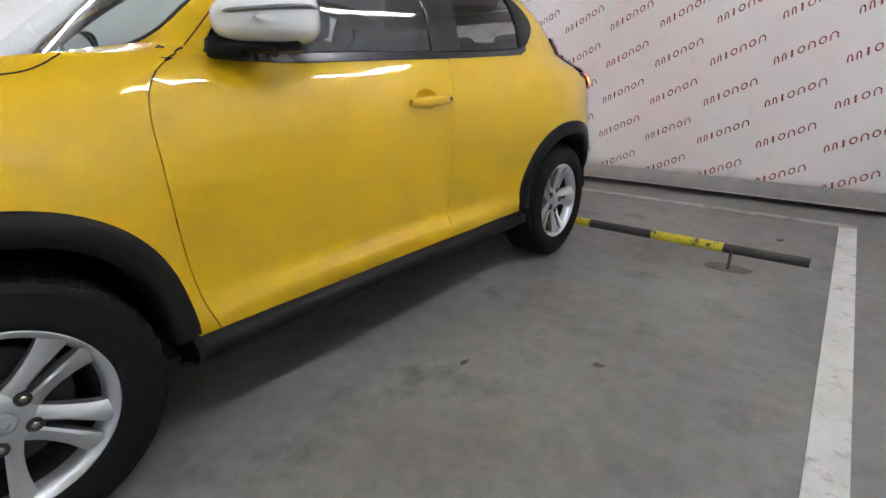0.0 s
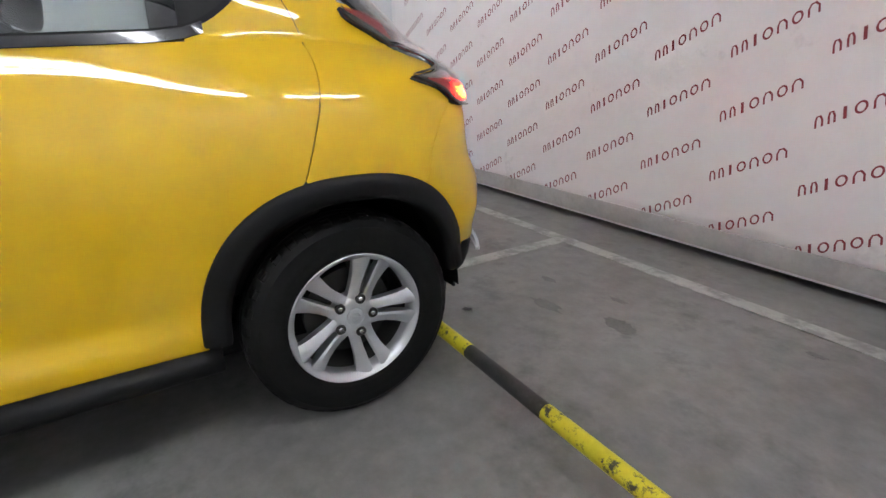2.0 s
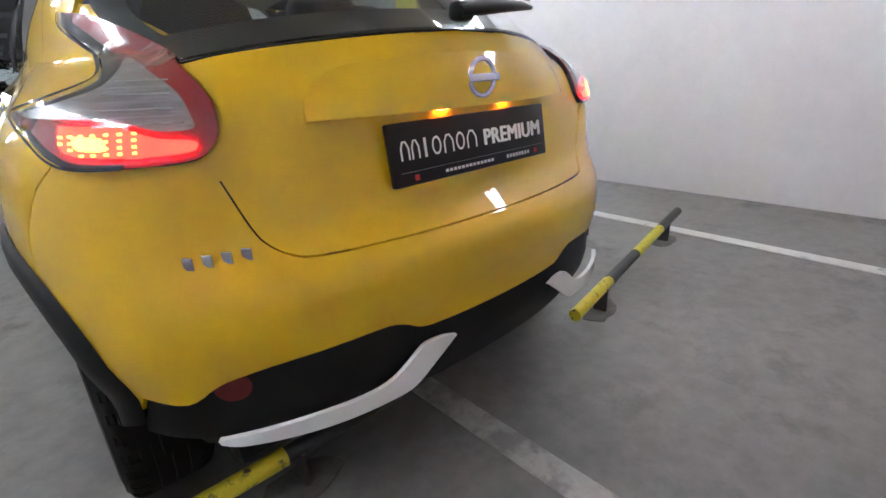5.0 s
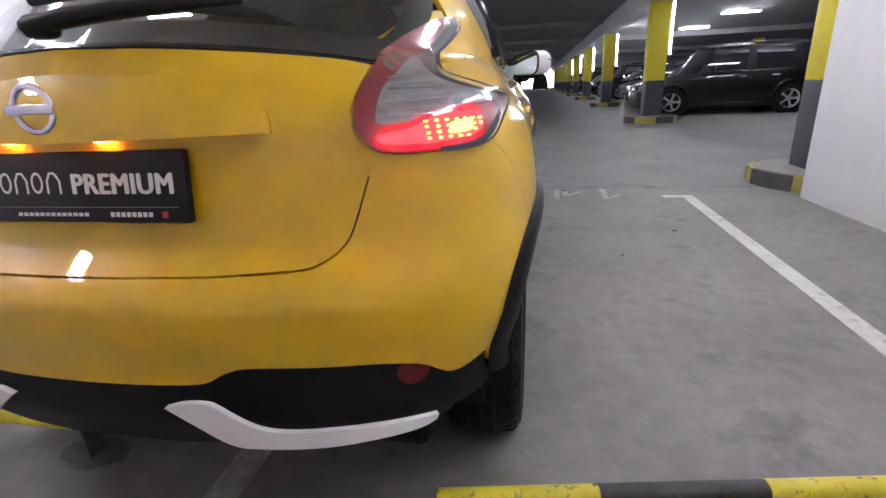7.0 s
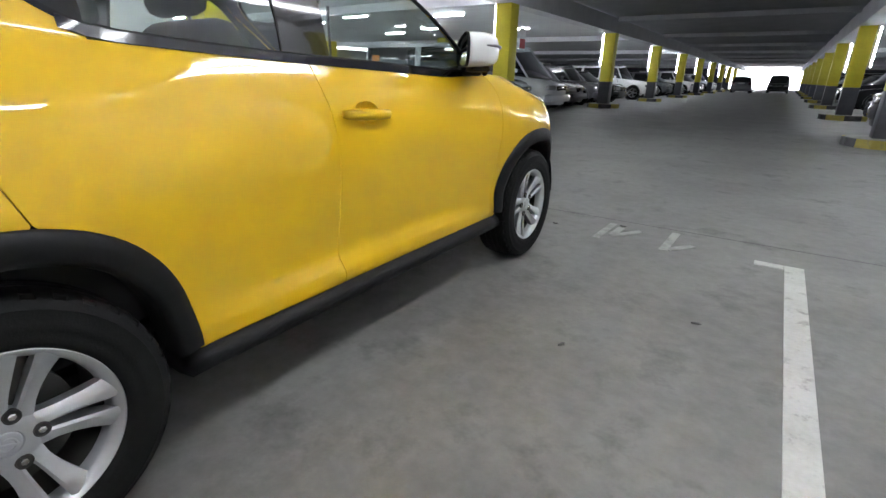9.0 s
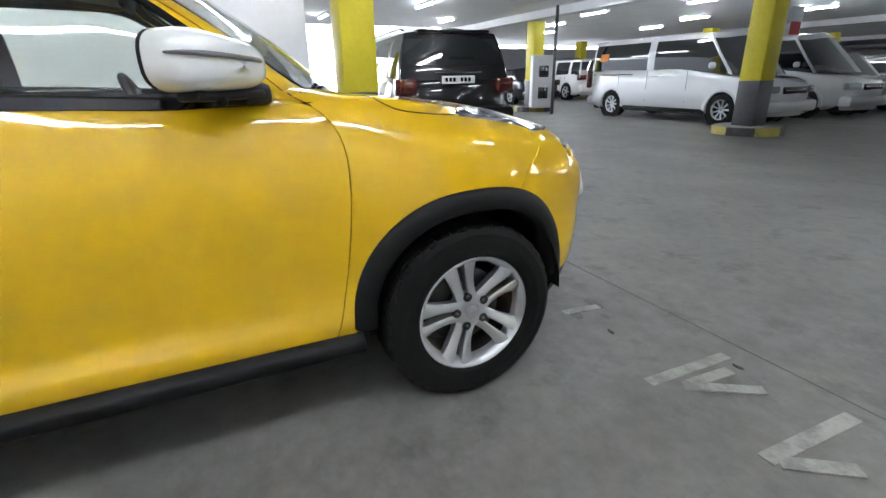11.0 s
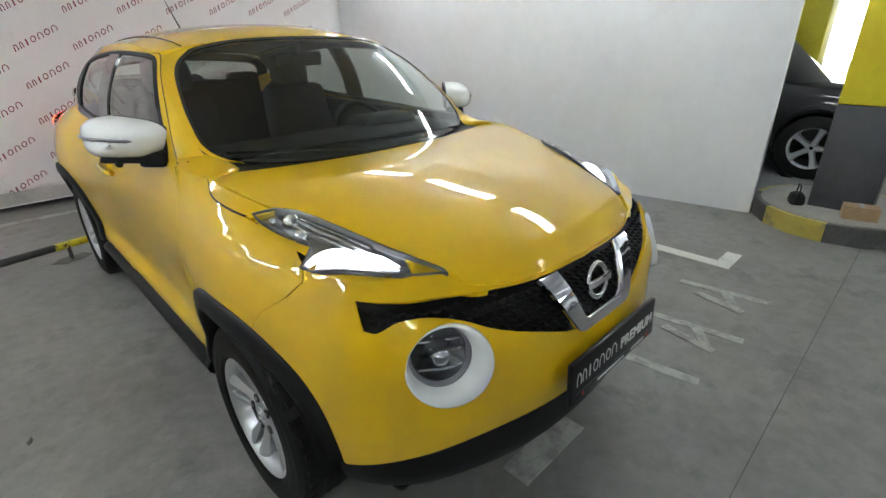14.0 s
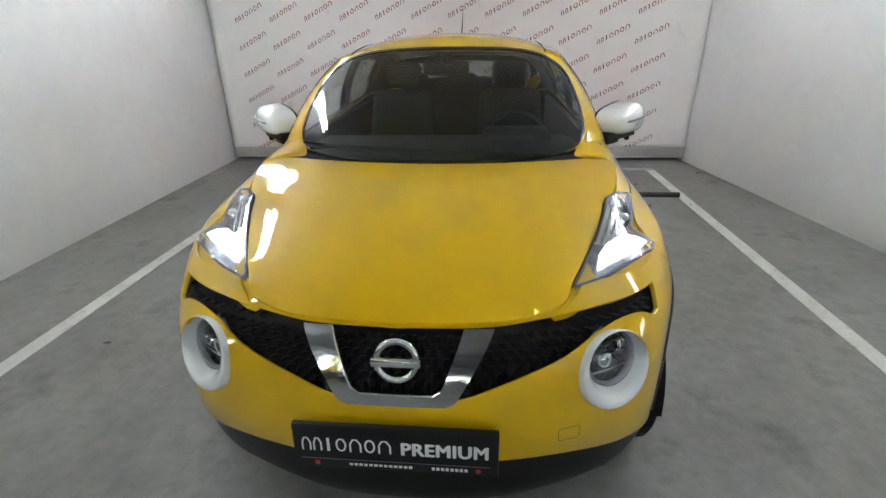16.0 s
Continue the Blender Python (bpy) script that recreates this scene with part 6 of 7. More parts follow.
CLEAR_IN = smooth_line(to_tail([(.802, 1.528, 1.036), (.775, 1.60, 1.045), (.735, 1.640, 1.057), (.692, 1.655, 1.074), (.660, 1.625, 1.104), (.643, 1.590, 1.124), (.620, 1.650, 1.104), (.596, 1.735, 1.062), (.590, 1.772, 1.016), (.602, 1.776, 1.003), (.650, 1.765, 1.004), (.700, 1.738, 1.018), (.745, 1.68, 1.026), (.790, 1.585, 1.030)]), 3)
for s in (1, -1):
    flip = lambda o: [(a * s, b) for a, b in o]
    lamp = panel("tail_lamp", flip(TAIL_OUT), "tail", BOTH, GLOSS_BLACK, car, lift=.010, thick=.03, step=.02, label="boomerang red and clear tail lamp, lit")[0]
    panel("lamp_pocket", flip(inset(TAIL_OUT, -.028)), "tail", BOTH, PAINT, lamp, lift=-.007, thick=.004, step=.03)
    strip("dark_edge", flip(edge_band), "tail", BOTH, GLOSS_BLACK, lamp, width=.005, lift=.0228, label="gloss black lamp edge")
    panel("red_reflector", flip(inset(TAIL_OUT, .0012)), "tail", BOTH, RED_BODY, lamp, lift=.0125, thick=.003, step=.02)
    panel("black_flank", flip(EDGE_IN), "tail", BOTH, GLOSS_BLACK, lamp, lift=.0142, thick=.003, step=.02, label="gloss black flank of the tail lamp")
    panel("clear_upper", flip(CLEAR_IN), "tail", BOTH, LAMP_PALE, lamp, lift=.0152, thick=.004, step=.02)
    panel("lit_field", flip(GLOW_IN), "tail", BOTH, BRAKE_GLOW, lamp, lift=.0166, thick=.003, step=.02)
    for i in range(7):
        z = 1.014 + .0105 * i
        x0, x1 = .600 + .0020 * i, .700 - .0062 * i
        strip("lens_rib", flip([tail(x0 + (x1 - x0) * k / 6, 1.768 - .6 * (z - 1.01) - .075 * (k / 6) ** 1.4, z) for k in range(7)]), "tail", BOTH, LAMP_GREY if i % 2 else REFLECTOR, lamp, width=.0020, lift=.0178)
    panel("lit_core", flip(CORE_IN), "tail", BOTH, BRAKE_WARM, lamp, lift=.0174, thick=.002, step=.02)
    bm = bmesh.new()
    for i in range(4):
        for j in range(7):
            a, b = tail(.766 - .016 * j, 1.672 + .012 * j, .974 + .0095 * i)
            if inside(a, b, GLOW_IN):
                q, n = project("tail", BOTH, a * s, b)
                add_box(bm, (.0052, .004, .0034), q + n * .0182, 0, Matrix.Rotation(-a * s, 4, "Z"))
    part("lit_diode", bm, BRAKE_CORE, lamp)
    panel("lens", flip(inset(TAIL_OUT, .004)), "tail", BOTH, LENS_CLEAR, lamp, lift=.0215, thick=.010, step=.02)

strip("seam_cover", [tail(.605, 1.79, .930), tail(.580, 1.787, .928), tail(.555, 1.783, .930)], "tail", SHELL, PAINT, bumper_r, width=.034, lift=-.006, mirror=True)

# rear wiper
bm = tube([(.02, 1.868, 1.200), (-.06, 1.862, 1.214), (-.16, 1.845, 1.224), (-.27, 1.812, 1.234), (-.36, 1.775, 1.238)], [.019, .022, .019, .015, .008], 10)
for v in bm.verts:
    v.co.z = 1.22 + (v.co.z - 1.22) * .8
add_box(bm, (.060, .040, .044), (0, 1.858, 1.205), .014)
part("rear_wiper", bm, PLASTIC, tailgate, "black rear wiper", angle=50)
part("rear_wiper_blade", tube([(.03, 1.838, 1.252), (-.16, 1.822, 1.262), (-.37, 1.762, 1.262)], .009, 8), SEAL, tailgate, smooth=True)

# front wipers and cowl
bm = bmesh.new()
cow = smooth_line([(0, -1.005, 1.050), (.25, -.995, 1.053), (.50, -.955, 1.064), (.63, -.90, 1.078), (.645, -.84, 1.082)], 4)
cow2 = smooth_line([(0, -.95, 1.092), (.25, -.935, 1.094), (.48, -.89, 1.098), (.59, -.85, 1.100), (.62, -.82, 1.100)], 4)
for s in (1, -1):
    a = [bm.verts.new((p[0] * s, p[1] - .03, p[2] - .004)) for p in cow]
    b = [bm.verts.new((p[0] * s, p[1] + .005, p[2] - .03)) for p in cow2]
    for i in range(len(a) - 1):
        bm.faces.new((a[i], a[i + 1], b[i + 1], b[i]))
part("cowl", bm, PLASTIC, car, smooth=True)
for x0, x1 in ((.50, -.12), (-.10, -.60)):
    p0, p1 = Vector((x0, -.97 + abs(x0) * .12, 1.078)), Vector((x1, -.935 + abs(x1) * .16, 1.096 + abs(x1) * .02))
    mid = (p0 + p1) / 2 + Vector((0, -.012, .012))
    w = part("front_wiper", tube([p0, mid, p1], [.009, .007, .004], 8), PLASTIC, car, "black wiper arm", smooth=True)
    part("blade", tube([p1 + Vector((.30, -.03, -.006)), p1 + Vector((.1, -.006, .0)), p1 + Vector((-.02 if x1 < -.3 else -.25, .01 if x1 < -.3 else .03, .012))], .0065, 6), SEAL, w)


# cabin
def seat(x, y, wide=.50, name="seat", rows=1):
    g = new(name)
    g.parent = car
    bm = bmesh.new()
    add_box(bm, (wide, .50, .16), (x, y, .60), .05)
    part("cushion", bm, CLOTH, g, angle=60)
    bm = bmesh.new()
    add_box(bm, (wide, .14, .60), (x, y + .30, .93), .05, Matrix.Rotation(radians(-14), 4, "X"), (.82, 1))
    part("backrest", bm, CLOTH, g, angle=60)
    for k in range(rows):
        hx = x + (k - (rows - 1) / 2) * .42
        bm = bmesh.new()
        add_box(bm, (.25, .10, .17), (hx, y + .395, 1.315 if rows == 1 else 1.185), .04, Matrix.Rotation(radians(-8), 4, "X"))
        part("headrest", bm, CLOTH, g, angle=60)
        part("headrest_post", tube([(hx - .05, y + .36, 1.15), (hx - .05, y + .385, 1.26)], .006, 6), CHROME, g)


seat(.37, .12)
seat(-.37, .12)
seat(0, .98, 1.22, "rear_bench", 3)
bm = bmesh.new()
add_box(bm, (1.38, .46, .30), (0, -.60, .93), .07)
add_box(bm, (.34, .20, .07), (.37, -.46, 1.085), .03)
add_box(bm, (.26, .9, .30), (0, -.10, .58), .05)
part("dashboard", bm, TRIM, car, angle=60)
bm = bmesh.new()
torus(bm, .175, .016, (.37, -.28, 1.0), (X, Vector((0, .42, .91)), Vector((0, .91, -.42))), 36, 8)
add_box(bm, (.14, .03, .10), (.37, -.285, 1.0), .02, Matrix.Rotation(radians(-25), 4, "X"))
add_box(bm, (.33, .015, .03), (.37, -.285, 1.005), .006, Matrix.Rotation(radians(-25), 4, "X"))
part("steering_wheel", bm, TRIM, car, angle=50)
bm = bmesh.new()
add_box(bm, (.24, .03, .065), (0, -.32, 1.405), .014, Matrix.Rotation(radians(12), 4, "X"))
add_box(bm, (.05, .05, .05), (0, -.345, 1.455), .01)
part("inside_mirror", bm, TRIM, car, angle=50)
box("floor_carpet", (1.40, 2.3, .04), (0, .35, .40), TRIM, car, .01)
for s in (1, -1):
    box("door_card", (.05, 2.0, .66), (s * .715, .22, .775), TRIM, car, .02)
bm = bmesh.new()
nx, ny = 10, 16
vs = [[bm.verts.new((x, y, float(roof_height(x, y)) - .045)) for x in np.linspace(-.49, .49, nx)] for y in np.linspace(-.26, 1.25, ny)]
for a, b in zip(vs, vs[1:]):
    for k in range(nx - 1):
        bm.faces.new((a[k], a[k + 1], b[k + 1], b[k]))
part("headliner", bm, TRIM_LIGHT, car, smooth=True)


# ---- parked cars ----
CAR_BLACK = material("black_car_paint", (.004, .004, .005), .3, coat=1.0, spec=.2)
CAR_SILVER = material("silver_car_paint", (.52, .53, .55), .35, .30, coat=1.0)
CAR_WHITE = material("white_car_paint", (.74, .74, .74), .45, coat=1.0)
CAR_GREY = material("grey_car_paint", (.10, .105, .115), .35, .4, coat=1.0)
CAR_GLASS = material("parked_car_glass", (.012, .014, .015), .04, coat=1.0)
CAR_LAMP = material("parked_car_lamp", (.62, .63, .65), .12, .7)
CAR_RED = material("parked_car_tail", (.075, .004, .005), .15, coat=1.0)
CAR_RED_LIT = material("far_tail_lit", (.5, .02, .02), .3, glow=(1.0, .12, .08), power=3.0)
NOTICE = material("orange_notice", (.80, .27, .03), .5)
PLATE_WHITE = material("plate_white", (.72, .72, .70), .4)


def simple_wheel():
    return {
        "tyre": (lathe([(-.10, .22), (-.105, .29), (-.085, .335), (.085, .335), (.105, .29), (.10, .22)], 32), RUBBER),
        "rim": (lathe([(.055, .20), (.09, .222), (.098, .232), (.09, .236)], 32), ALLOY),
        "barrel": (lathe([(.05, .222), (-.02, .20), (-.03, .0005)], 24), ALLOY_DARK),
    }


def spoke_star(count, width):
    bm = bmesh.new()
    for k in range(count):
        r = Matrix.Rotation(2 * math.pi * k / count, 4, "X")
        rings = []
        for rad, hw, fx in ((.02, width * .9, .07), (.10, width * .7, .075), (.17, width * .8, .085), (.224, width * 1.3, .092)):
            rings.append([bm.verts.new(r @ Vector(p)) for p in ((fx - .03, rad, -hw), (fx, rad, -hw * .6), (fx, rad, hw * .6), (fx - .03, rad, hw))])
        for a, b in zip(rings, rings[1:]):
            for i in range(4):
                bm.faces.new((a[i], a[(i + 1) % 4], b[(i + 1) % 4], b[i]))
    return bm


KINDS = {
    # length, width, height, belt, hood, plan taper, [windscreen foot, top, rear top, rear foot] as shares from the nose, wheel radius, axle shares
    "suv": (4.78, 1.91, 1.84, 1.12, 1.06, .10, (.27, .37, .93, .985), .37, (.175, .785)),
    "van": (5.4, 1.90, 2.06, 1.20, 1.08, .07, (.115, .27, .955, .99), .335, (.185, .80)),
    "sedan": (4.75, 1.84, 1.46, .96, .93, .12, (.27, .41, .74, .88), .335, (.195, .785)),
    "wagon": (4.45, 1.80, 1.62, 1.02, .97, .11, (.24, .37, .88, .96), .335, (.185, .785)),
}


def parked_car(kind, paint, label, category, group="", spokes=(5, .026)):
    """A parked car with its nose towards +y, its wheels at z = 0, as one thing of parts."""
    L, W, H, belt_z, hood_z, taper, (s0, s1, s2, s3), wr, axles = KINDS[kind]
    top = empty("parked_" + kind, label, category, group)
    w = W / 2
    yy = lambda share: L / 2 - share * L
    # plan: nose middle round to tail middle
    plan = [(0, 0), (.45, .006), (.78, .03), (.95, .09), (1, .20), (1, .40), (1, .60), (1, .80), (.96, .925), (.80, .978), (.45, .995), (0, 1)]
    rows = []
    deck = [hood_z * .80, hood_z * .81, hood_z * .84, hood_z * .92, hood_z * .98, belt_z, belt_z, belt_z + .02, belt_z + .02, belt_z, belt_z, belt_z]
    if kind == "sedan":
        deck[8:] = [belt_z + .01, belt_z, belt_z - .01, belt_z - .01]
    levels = [(.22, .10), (.34, .02), (.55, .0), (.72, .005), (.9, .03), (1.0, .07)]
    for k, (f, ins) in enumerate(levels):
        row = []
        for (px, ps), dz in zip(plan, deck):
            z = f if k < 3 else .55 + (dz - .55) * (f - .55) / .45
            end = .16 if (ps < .1 and k > 3) else .05
            x = px * (w - ins) * (1 - taper * .35 * (ps < .05))
            y = yy(ps * (1 - 2 * ins * .5 / L) + ins * end)
            if ps > .9:
                y += ins * .5
            row.append((x, y, z))
        rows.append(row)
    g = lofted(rows, 14, 7)
    r, c = g.shape[:2]
    verts = [tuple(v) for v in g.reshape(-1, 3)] + [(-v[0], v[1], v[2]) for v in g.reshape(-1, 3)]
    o = r * c
    faces = []
    for i in range(r - 1):
        for j in range(c - 1):
            f = (i * c + j, i * c + j + 1, (i + 1) * c + j + 1, (i + 1) * c + j)
            mid = (g[i, j] + g[i + 1, j + 1]) / 2
            if mid[0] > w - .25 and min(math.hypot(mid[1] - yy(ax), mid[2] - wr) for ax in axles) < wr * 1.15:
                continue
            faces += [f, tuple(o + k for k in f[::-1])]
    for j in range(c - 1):
        a, b = (r - 1) * c + j, (r - 1) * c + j + 1
        faces.append((a, b, o + b, o + a))
    finish("body", verts, faces, paint, top, smooth=True)
    # greenhouse
    foot_w, roof_w = w - .085, w - (.24 if kind != "van" else .16)
    foot = [(0, s0 - .03), (foot_w * .7, s0), (foot_w, s0 + .045), (foot_w, s0 + .06), (foot_w, .30 + .2 * s0), (foot_w, .56), (foot_w, .60), (foot_w, .80 * s3), (foot_w, .84 * s3), (foot_w, s3 - .03), (foot_w * .95, s3 - .012), (foot_w * .6, s3), (0, s3)]
    roof_s = [s1 - .015, s1, s1 + .02, s1 + .035, s1 + .10, .56, .60, min(s2 - .05, .80 * s3), min(s2 - .03, .83 * s3), s2 - .01, s2, s2 + .01, s2 + .01]
    fz = np.interp([f[1] for f in foot], [0, .2, .4, 1], [hood_z, hood_z, belt_z, belt_z]) - .01
    a = np.array([(x, yy(s), z) for (x, s), z in zip(foot, fz)])
    b = np.array([(x / foot_w * roof_w, yy(s), H - .10 + (.06 if abs(x) < .1 else 0)) for (x, _), s in zip(foot, roof_s)])
    n = np.array([(x / foot_w, 0, 0) for x, _ in foot])
    net = np.array([a, a + (b - a) * .5 + n * .03, b])
    g = lofted(net, 3, 4)
    r, c = g.shape[:2]
    pillar = {2, 5, 7, 9} if kind != "van" else {2, 5, 9}
    for s in (1, -1):
        V = [(v[0] * s, v[1], v[2]) for v in g.reshape(-1, 3)]
        P, panes = [], {}
        for i in range(r - 1):
            for j in range(c - 1):
                f = (i * c + j, i * c + j + 1, (i + 1) * c + j + 1, (i + 1) * c + j)
                f = f if s > 0 else f[::-1]
                if i == r - 2 or j // 3 in pillar:
                    P.append(f)
                else:
                    panes.setdefault(sum(1 for k in pillar if k < j // 3), []).append(f)
        finish("pillar", V, P, paint, top, smooth=True)
        for pane in panes.values():
            used = sorted({k for f in pane for k in f})
            at = {k: n for n, k in enumerate(used)}
            finish("window", [V[k] for k in used], [tuple(at[k] for k in f) for f in pane], CAR_GLASS, top, smooth=True)
    # roof skin
    edge = g[-1]
    V, F = [], []
    m = 7
    for p in edge:
        for k in range(m):
            t = k / (m - 1) * 2 - 1
            V.append((p[0] * t, p[1], p[2] + (1 - t * t) * .05 * min(1, abs(p[0]) / .3)))
    for i in range(len(edge) - 1):
        for k in range(m - 1):
            F.append((i * m + k, i * m + k + 1, (i + 1) * m + k + 1, (i + 1) * m + k))
    finish("roof", V, F, paint, top, smooth=True)
    # bumpers, sills and lamps
    for y, nm in ((L / 2 - .13, "front_bumper"), (-L / 2 + .13, "rear_bumper")):
        if kind == "suv":
            box(nm, (W * .97, .34, .36), (0, y + (-.03 if y < 0 else .03), .53), paint, top, .10)
        else:
            box(nm, (W * .92, .30, .26), (0, y, .42), paint, top, .09)
    box("underbody", (W * .86, L * .90, .14), (0, 0, .26), SEAL, top, .03)
    for s in (1, -1):
        box("sill", (.06, L * .46, .10), (s * (w - .045), yy(.49), .28), PLASTIC, top, .02)
        hz = hood_z * .80
        box("headlamp", (.36, .16, .15), (s * w * .70, L / 2 - .14, hz - .10), CAR_LAMP, top, .04, Matrix.Rotation(s * radians(-20), 4, "Z"))
        tz = belt_z - .12 if kind != "van" else 1.0
        box("tail_lamp", (.26 if kind != "van" else .12, .14, .22 if kind != "van" else .5), (s * (w - .20 if kind != "van" else w - .07), -L / 2 + .085, tz), CAR_RED, top, .035, Matrix.Rotation(s * radians(18), 4, "Z"))
        bm = bmesh.new()
        add_box(bm, (.16, .10, .13), (s * (w + .09), yy(s0 + .12), belt_z + .07), .035)
        part("wing_mirror", bm, paint, top, angle=50)
        for d in (.36, .58, .76):
            box("door_seam", (.006, .008, belt_z - .46), (s * (w - .004), yy(d), (belt_z + .42) / 2), SEAL, top)
        for d in (.53, .70):
            box("door_handle", (.03, .16, .03), (s * (w - .015), yy(d), belt_z - .14), CHROME if kind == "suv" else paint, top, .01)
    box("grille", (W * .42, .05, .15), (0, L / 2 - .025, hood_z * .80 - .12), GLOSS_BLACK, top, .02)
    box("grille_bar", (W * .38, .03, .025), (0, L / 2 + .004, hood_z * .80 - .12), CHROME, top, .008)
    zr = belt_z - .08 if kind not in ("van", "suv") else 1.0 if kind == "van" else belt_z - .03
    plate = box("rear_plate", (.52, .02, .11), (0, -L / 2 - .004 + (.02 if kind != "van" else 0), zr), PLATE_WHITE, top, .004)
    bm = bmesh.new()
    for x in (-.19, -.13, -.07, .05, .11, .17):
        add_box(bm, (.038, .004, .055), (x, -L / 2 - .0165 + (.02 if kind != "van" else 0), zr))
    tagged(part("plate_bar", bm, GLOSS_BLACK, plate), kind="stuff")
    box("chrome_strip", (.75, .03, .022), (0, -L / 2 - .002 + .02, zr + .10), CHROME, top, .006)
    if kind == "suv":
        box("skid_plate", (1.0, .05, .085), (0, -L / 2 - .035, .47), ALLOY, top, .018)
        box("bumper_step", (1.30, .10, .035), (0, -L / 2 - .012, .655), PLASTIC, top, .012)
        box("roof_spoiler", (roof_w * 1.55, .26, .04), (0, -L / 2 + .34, H - .075), paint, top, .018)
        for s in (1, -1):
            box("tail_side_lamp", (.07, .26, .24), (s * (w - .055), -L / 2 + .20, belt_z - .13), CAR_RED, top, .025, Matrix.Rotation(s * radians(6), 4, "Z"))
        for s in (1, -1):
            pts = [(s * (roof_w - .03), yy(t), H - .055 + .045 * min(1, (t - .40) / .06, (.90 - t) / .06)) for t in np.linspace(.40, .90, 14)]
            part("roof_rail", tube(pts, .016, 8), GLOSS_BLACK, top, smooth=True)
        V, F = [], []
        low, high = Vector((0, yy(s3) - .016, belt_z - .03)), Vector((0, yy(s2 + .01) - .016, H - .10))
        for i in range(5):
            p = low.lerp(high, .38 * i / 4)
            half = foot_w + (roof_w - foot_w) * .38 * i / 4
            for k in range(13):
                t = k / 6 - 1
                V.append((half * .985 * t, p.y + .055 * abs(t) ** 4 + (.012 if i == 4 else 0), p.z))
        for i in range(4):
            for k in range(12):
                F.append((i * 13 + k, i * 13 + k + 1, i * 13 + k + 14, i * 13 + k + 13))
        finish("tailgate", V, F, paint, top, smooth=True)
        box("rear_wiper", (.40, .02, .02), (.1, -L / 2 + .15, belt_z + .27), SEAL, top, .004)
    if kind == "van":
        box("sliding_rail", (.012, 1.2, .025), (w - .002, yy(.78), 1.10), SEAL, top, .003)
        box("window_notice", (.006, .30, .19), (foot_w + .002, yy(.885), 1.55), NOTICE, top, turn=Matrix.Rotation(radians(-8), 4, "Y"), label="orange notice in the window")
    # wheels
    k = wr / .335
    first_wheel = None
    for s in (1, -1):
        for ax in axles:
            whl = new("wheel")
            whl.parent = top
            whl.matrix_local = pose(s * (w - .118), yy(ax), wr, 0, 0, 0 if s > 0 else 180) @ Matrix.Scale(k, 4)
            if first_wheel is None:
                for nm, (bm, mt) in simple_wheel().items():
                    part(nm, bm, mt, whl, angle=40)
                part("spoke_star", spoke_star(*spokes), ALLOY, whl, angle=40)
                first_wheel = whl
            else:
                for q in first_wheel.children:
                    cpy = q.copy()
                    scene.collection.objects.link(cpy)
                    cpy.parent = whl
            well = lathe([(-.02, wr * 1.20), (.003, wr * 1.20), (.006, wr * 1.09), (-.24, wr * 1.09), (-.24, .0005)], 32)
            bmesh.ops.transform(well, matrix=pose(s * (w - .008), yy(ax), wr + .02, 0, 0, 0 if s > 0 else 180), verts=well.verts)
            part("wheel_arch", well, SEAL, top, smooth=False)
            lip = lathe([(-.05, wr * 1.31), (.002, wr * 1.29), (.011, wr * 1.22), (.013, wr * 1.12), (.006, wr * 1.08), (-.04, wr * 1.07)], 40)
            bmesh.ops.transform(lip, matrix=pose(s * (w - .004), yy(ax), wr + .02, 0, 0, 0 if s > 0 else 180), verts=lip.verts)
            bmesh.ops.delete(lip, geom=[v for v in lip.verts if v.co.z < .24], context="VERTS")
            part("arch_lip", lip, paint, top, angle=50)
    return top


def park(ob, x, y, turn):
    ob.matrix_world = pose(x, y, 0, 0, 0, turn)
    return ob


suv = park(parked_car("suv", CAR_BLACK, "large black off-road car with chrome trim and roof rails", "car", spokes=(10, .014)), 6.85, -4.20, -96)
van = park(parked_car("van", CAR_SILVER, "silver passenger van with long dark side windows", "van", "silver vans", spokes=(9, .022)), 6.85, -11.75, 90)
copy_thing(van, pose(6.9, -14.9, 0, 0, 0, 90))
saloon = park(parked_car("sedan", CAR_BLACK, "dark saloon car in the parking row", "car", spokes=(5, .03)), 16.5, -12.7, -90)
hatch = park(parked_car("wagon", CAR_BLACK, "black hatchback standing behind the partition wall", "car", spokes=(5, .042)), 6.02, -.30, 180)
white_suv = park(parked_car("suv", CAR_WHITE, "white off-road car parked in the garage", "car"), 17.9, -16.7, -90)
light = park(parked_car("wagon", CAR_WHITE, "pale hatchback parked near the daylight", "car"), 19.5, -8.3, 90)
pickup = park(parked_car("suv", CAR_BLACK, "black off-road car with silver wheels beside the aisle", "car", spokes=(5, .034)), -6.1, -12.9, -90)
grey = park(parked_car("wagon", CAR_GREY, "dark grey estate car in the parking row", "car", "parked row"), 6.7, -17.6, 90)
dark = park(parked_car("sedan", CAR_BLACK, "black saloon car in the parking row", "car", "parked row"), -6.6, -15.3, -90)
rng = random.Random(4)
ys = [-20.4, -23.1, -28.6, -31.3, -37, -39.7, -45.2, -47.9, -53.4, -56.1, -61.5, -64.2]
for i, y in enumerate(ys):
    copy_thing((grey, dark, white_suv, saloon)[i % 4], pose(6.7 + rng.uniform(-.2, .2), y, 0, 0, 0, 90))
    copy_thing((dark, grey, dark, pickup)[i % 4], pose(-6.6 + rng.uniform(-.2, .2), y + 2.7, 0, 0, 0, -90))
copy_thing(grey, pose(1.6, -58, 0, 0, 0, 180))
copy_thing(suv, pose(-1.4, -62, 0, 0, 0, 0))

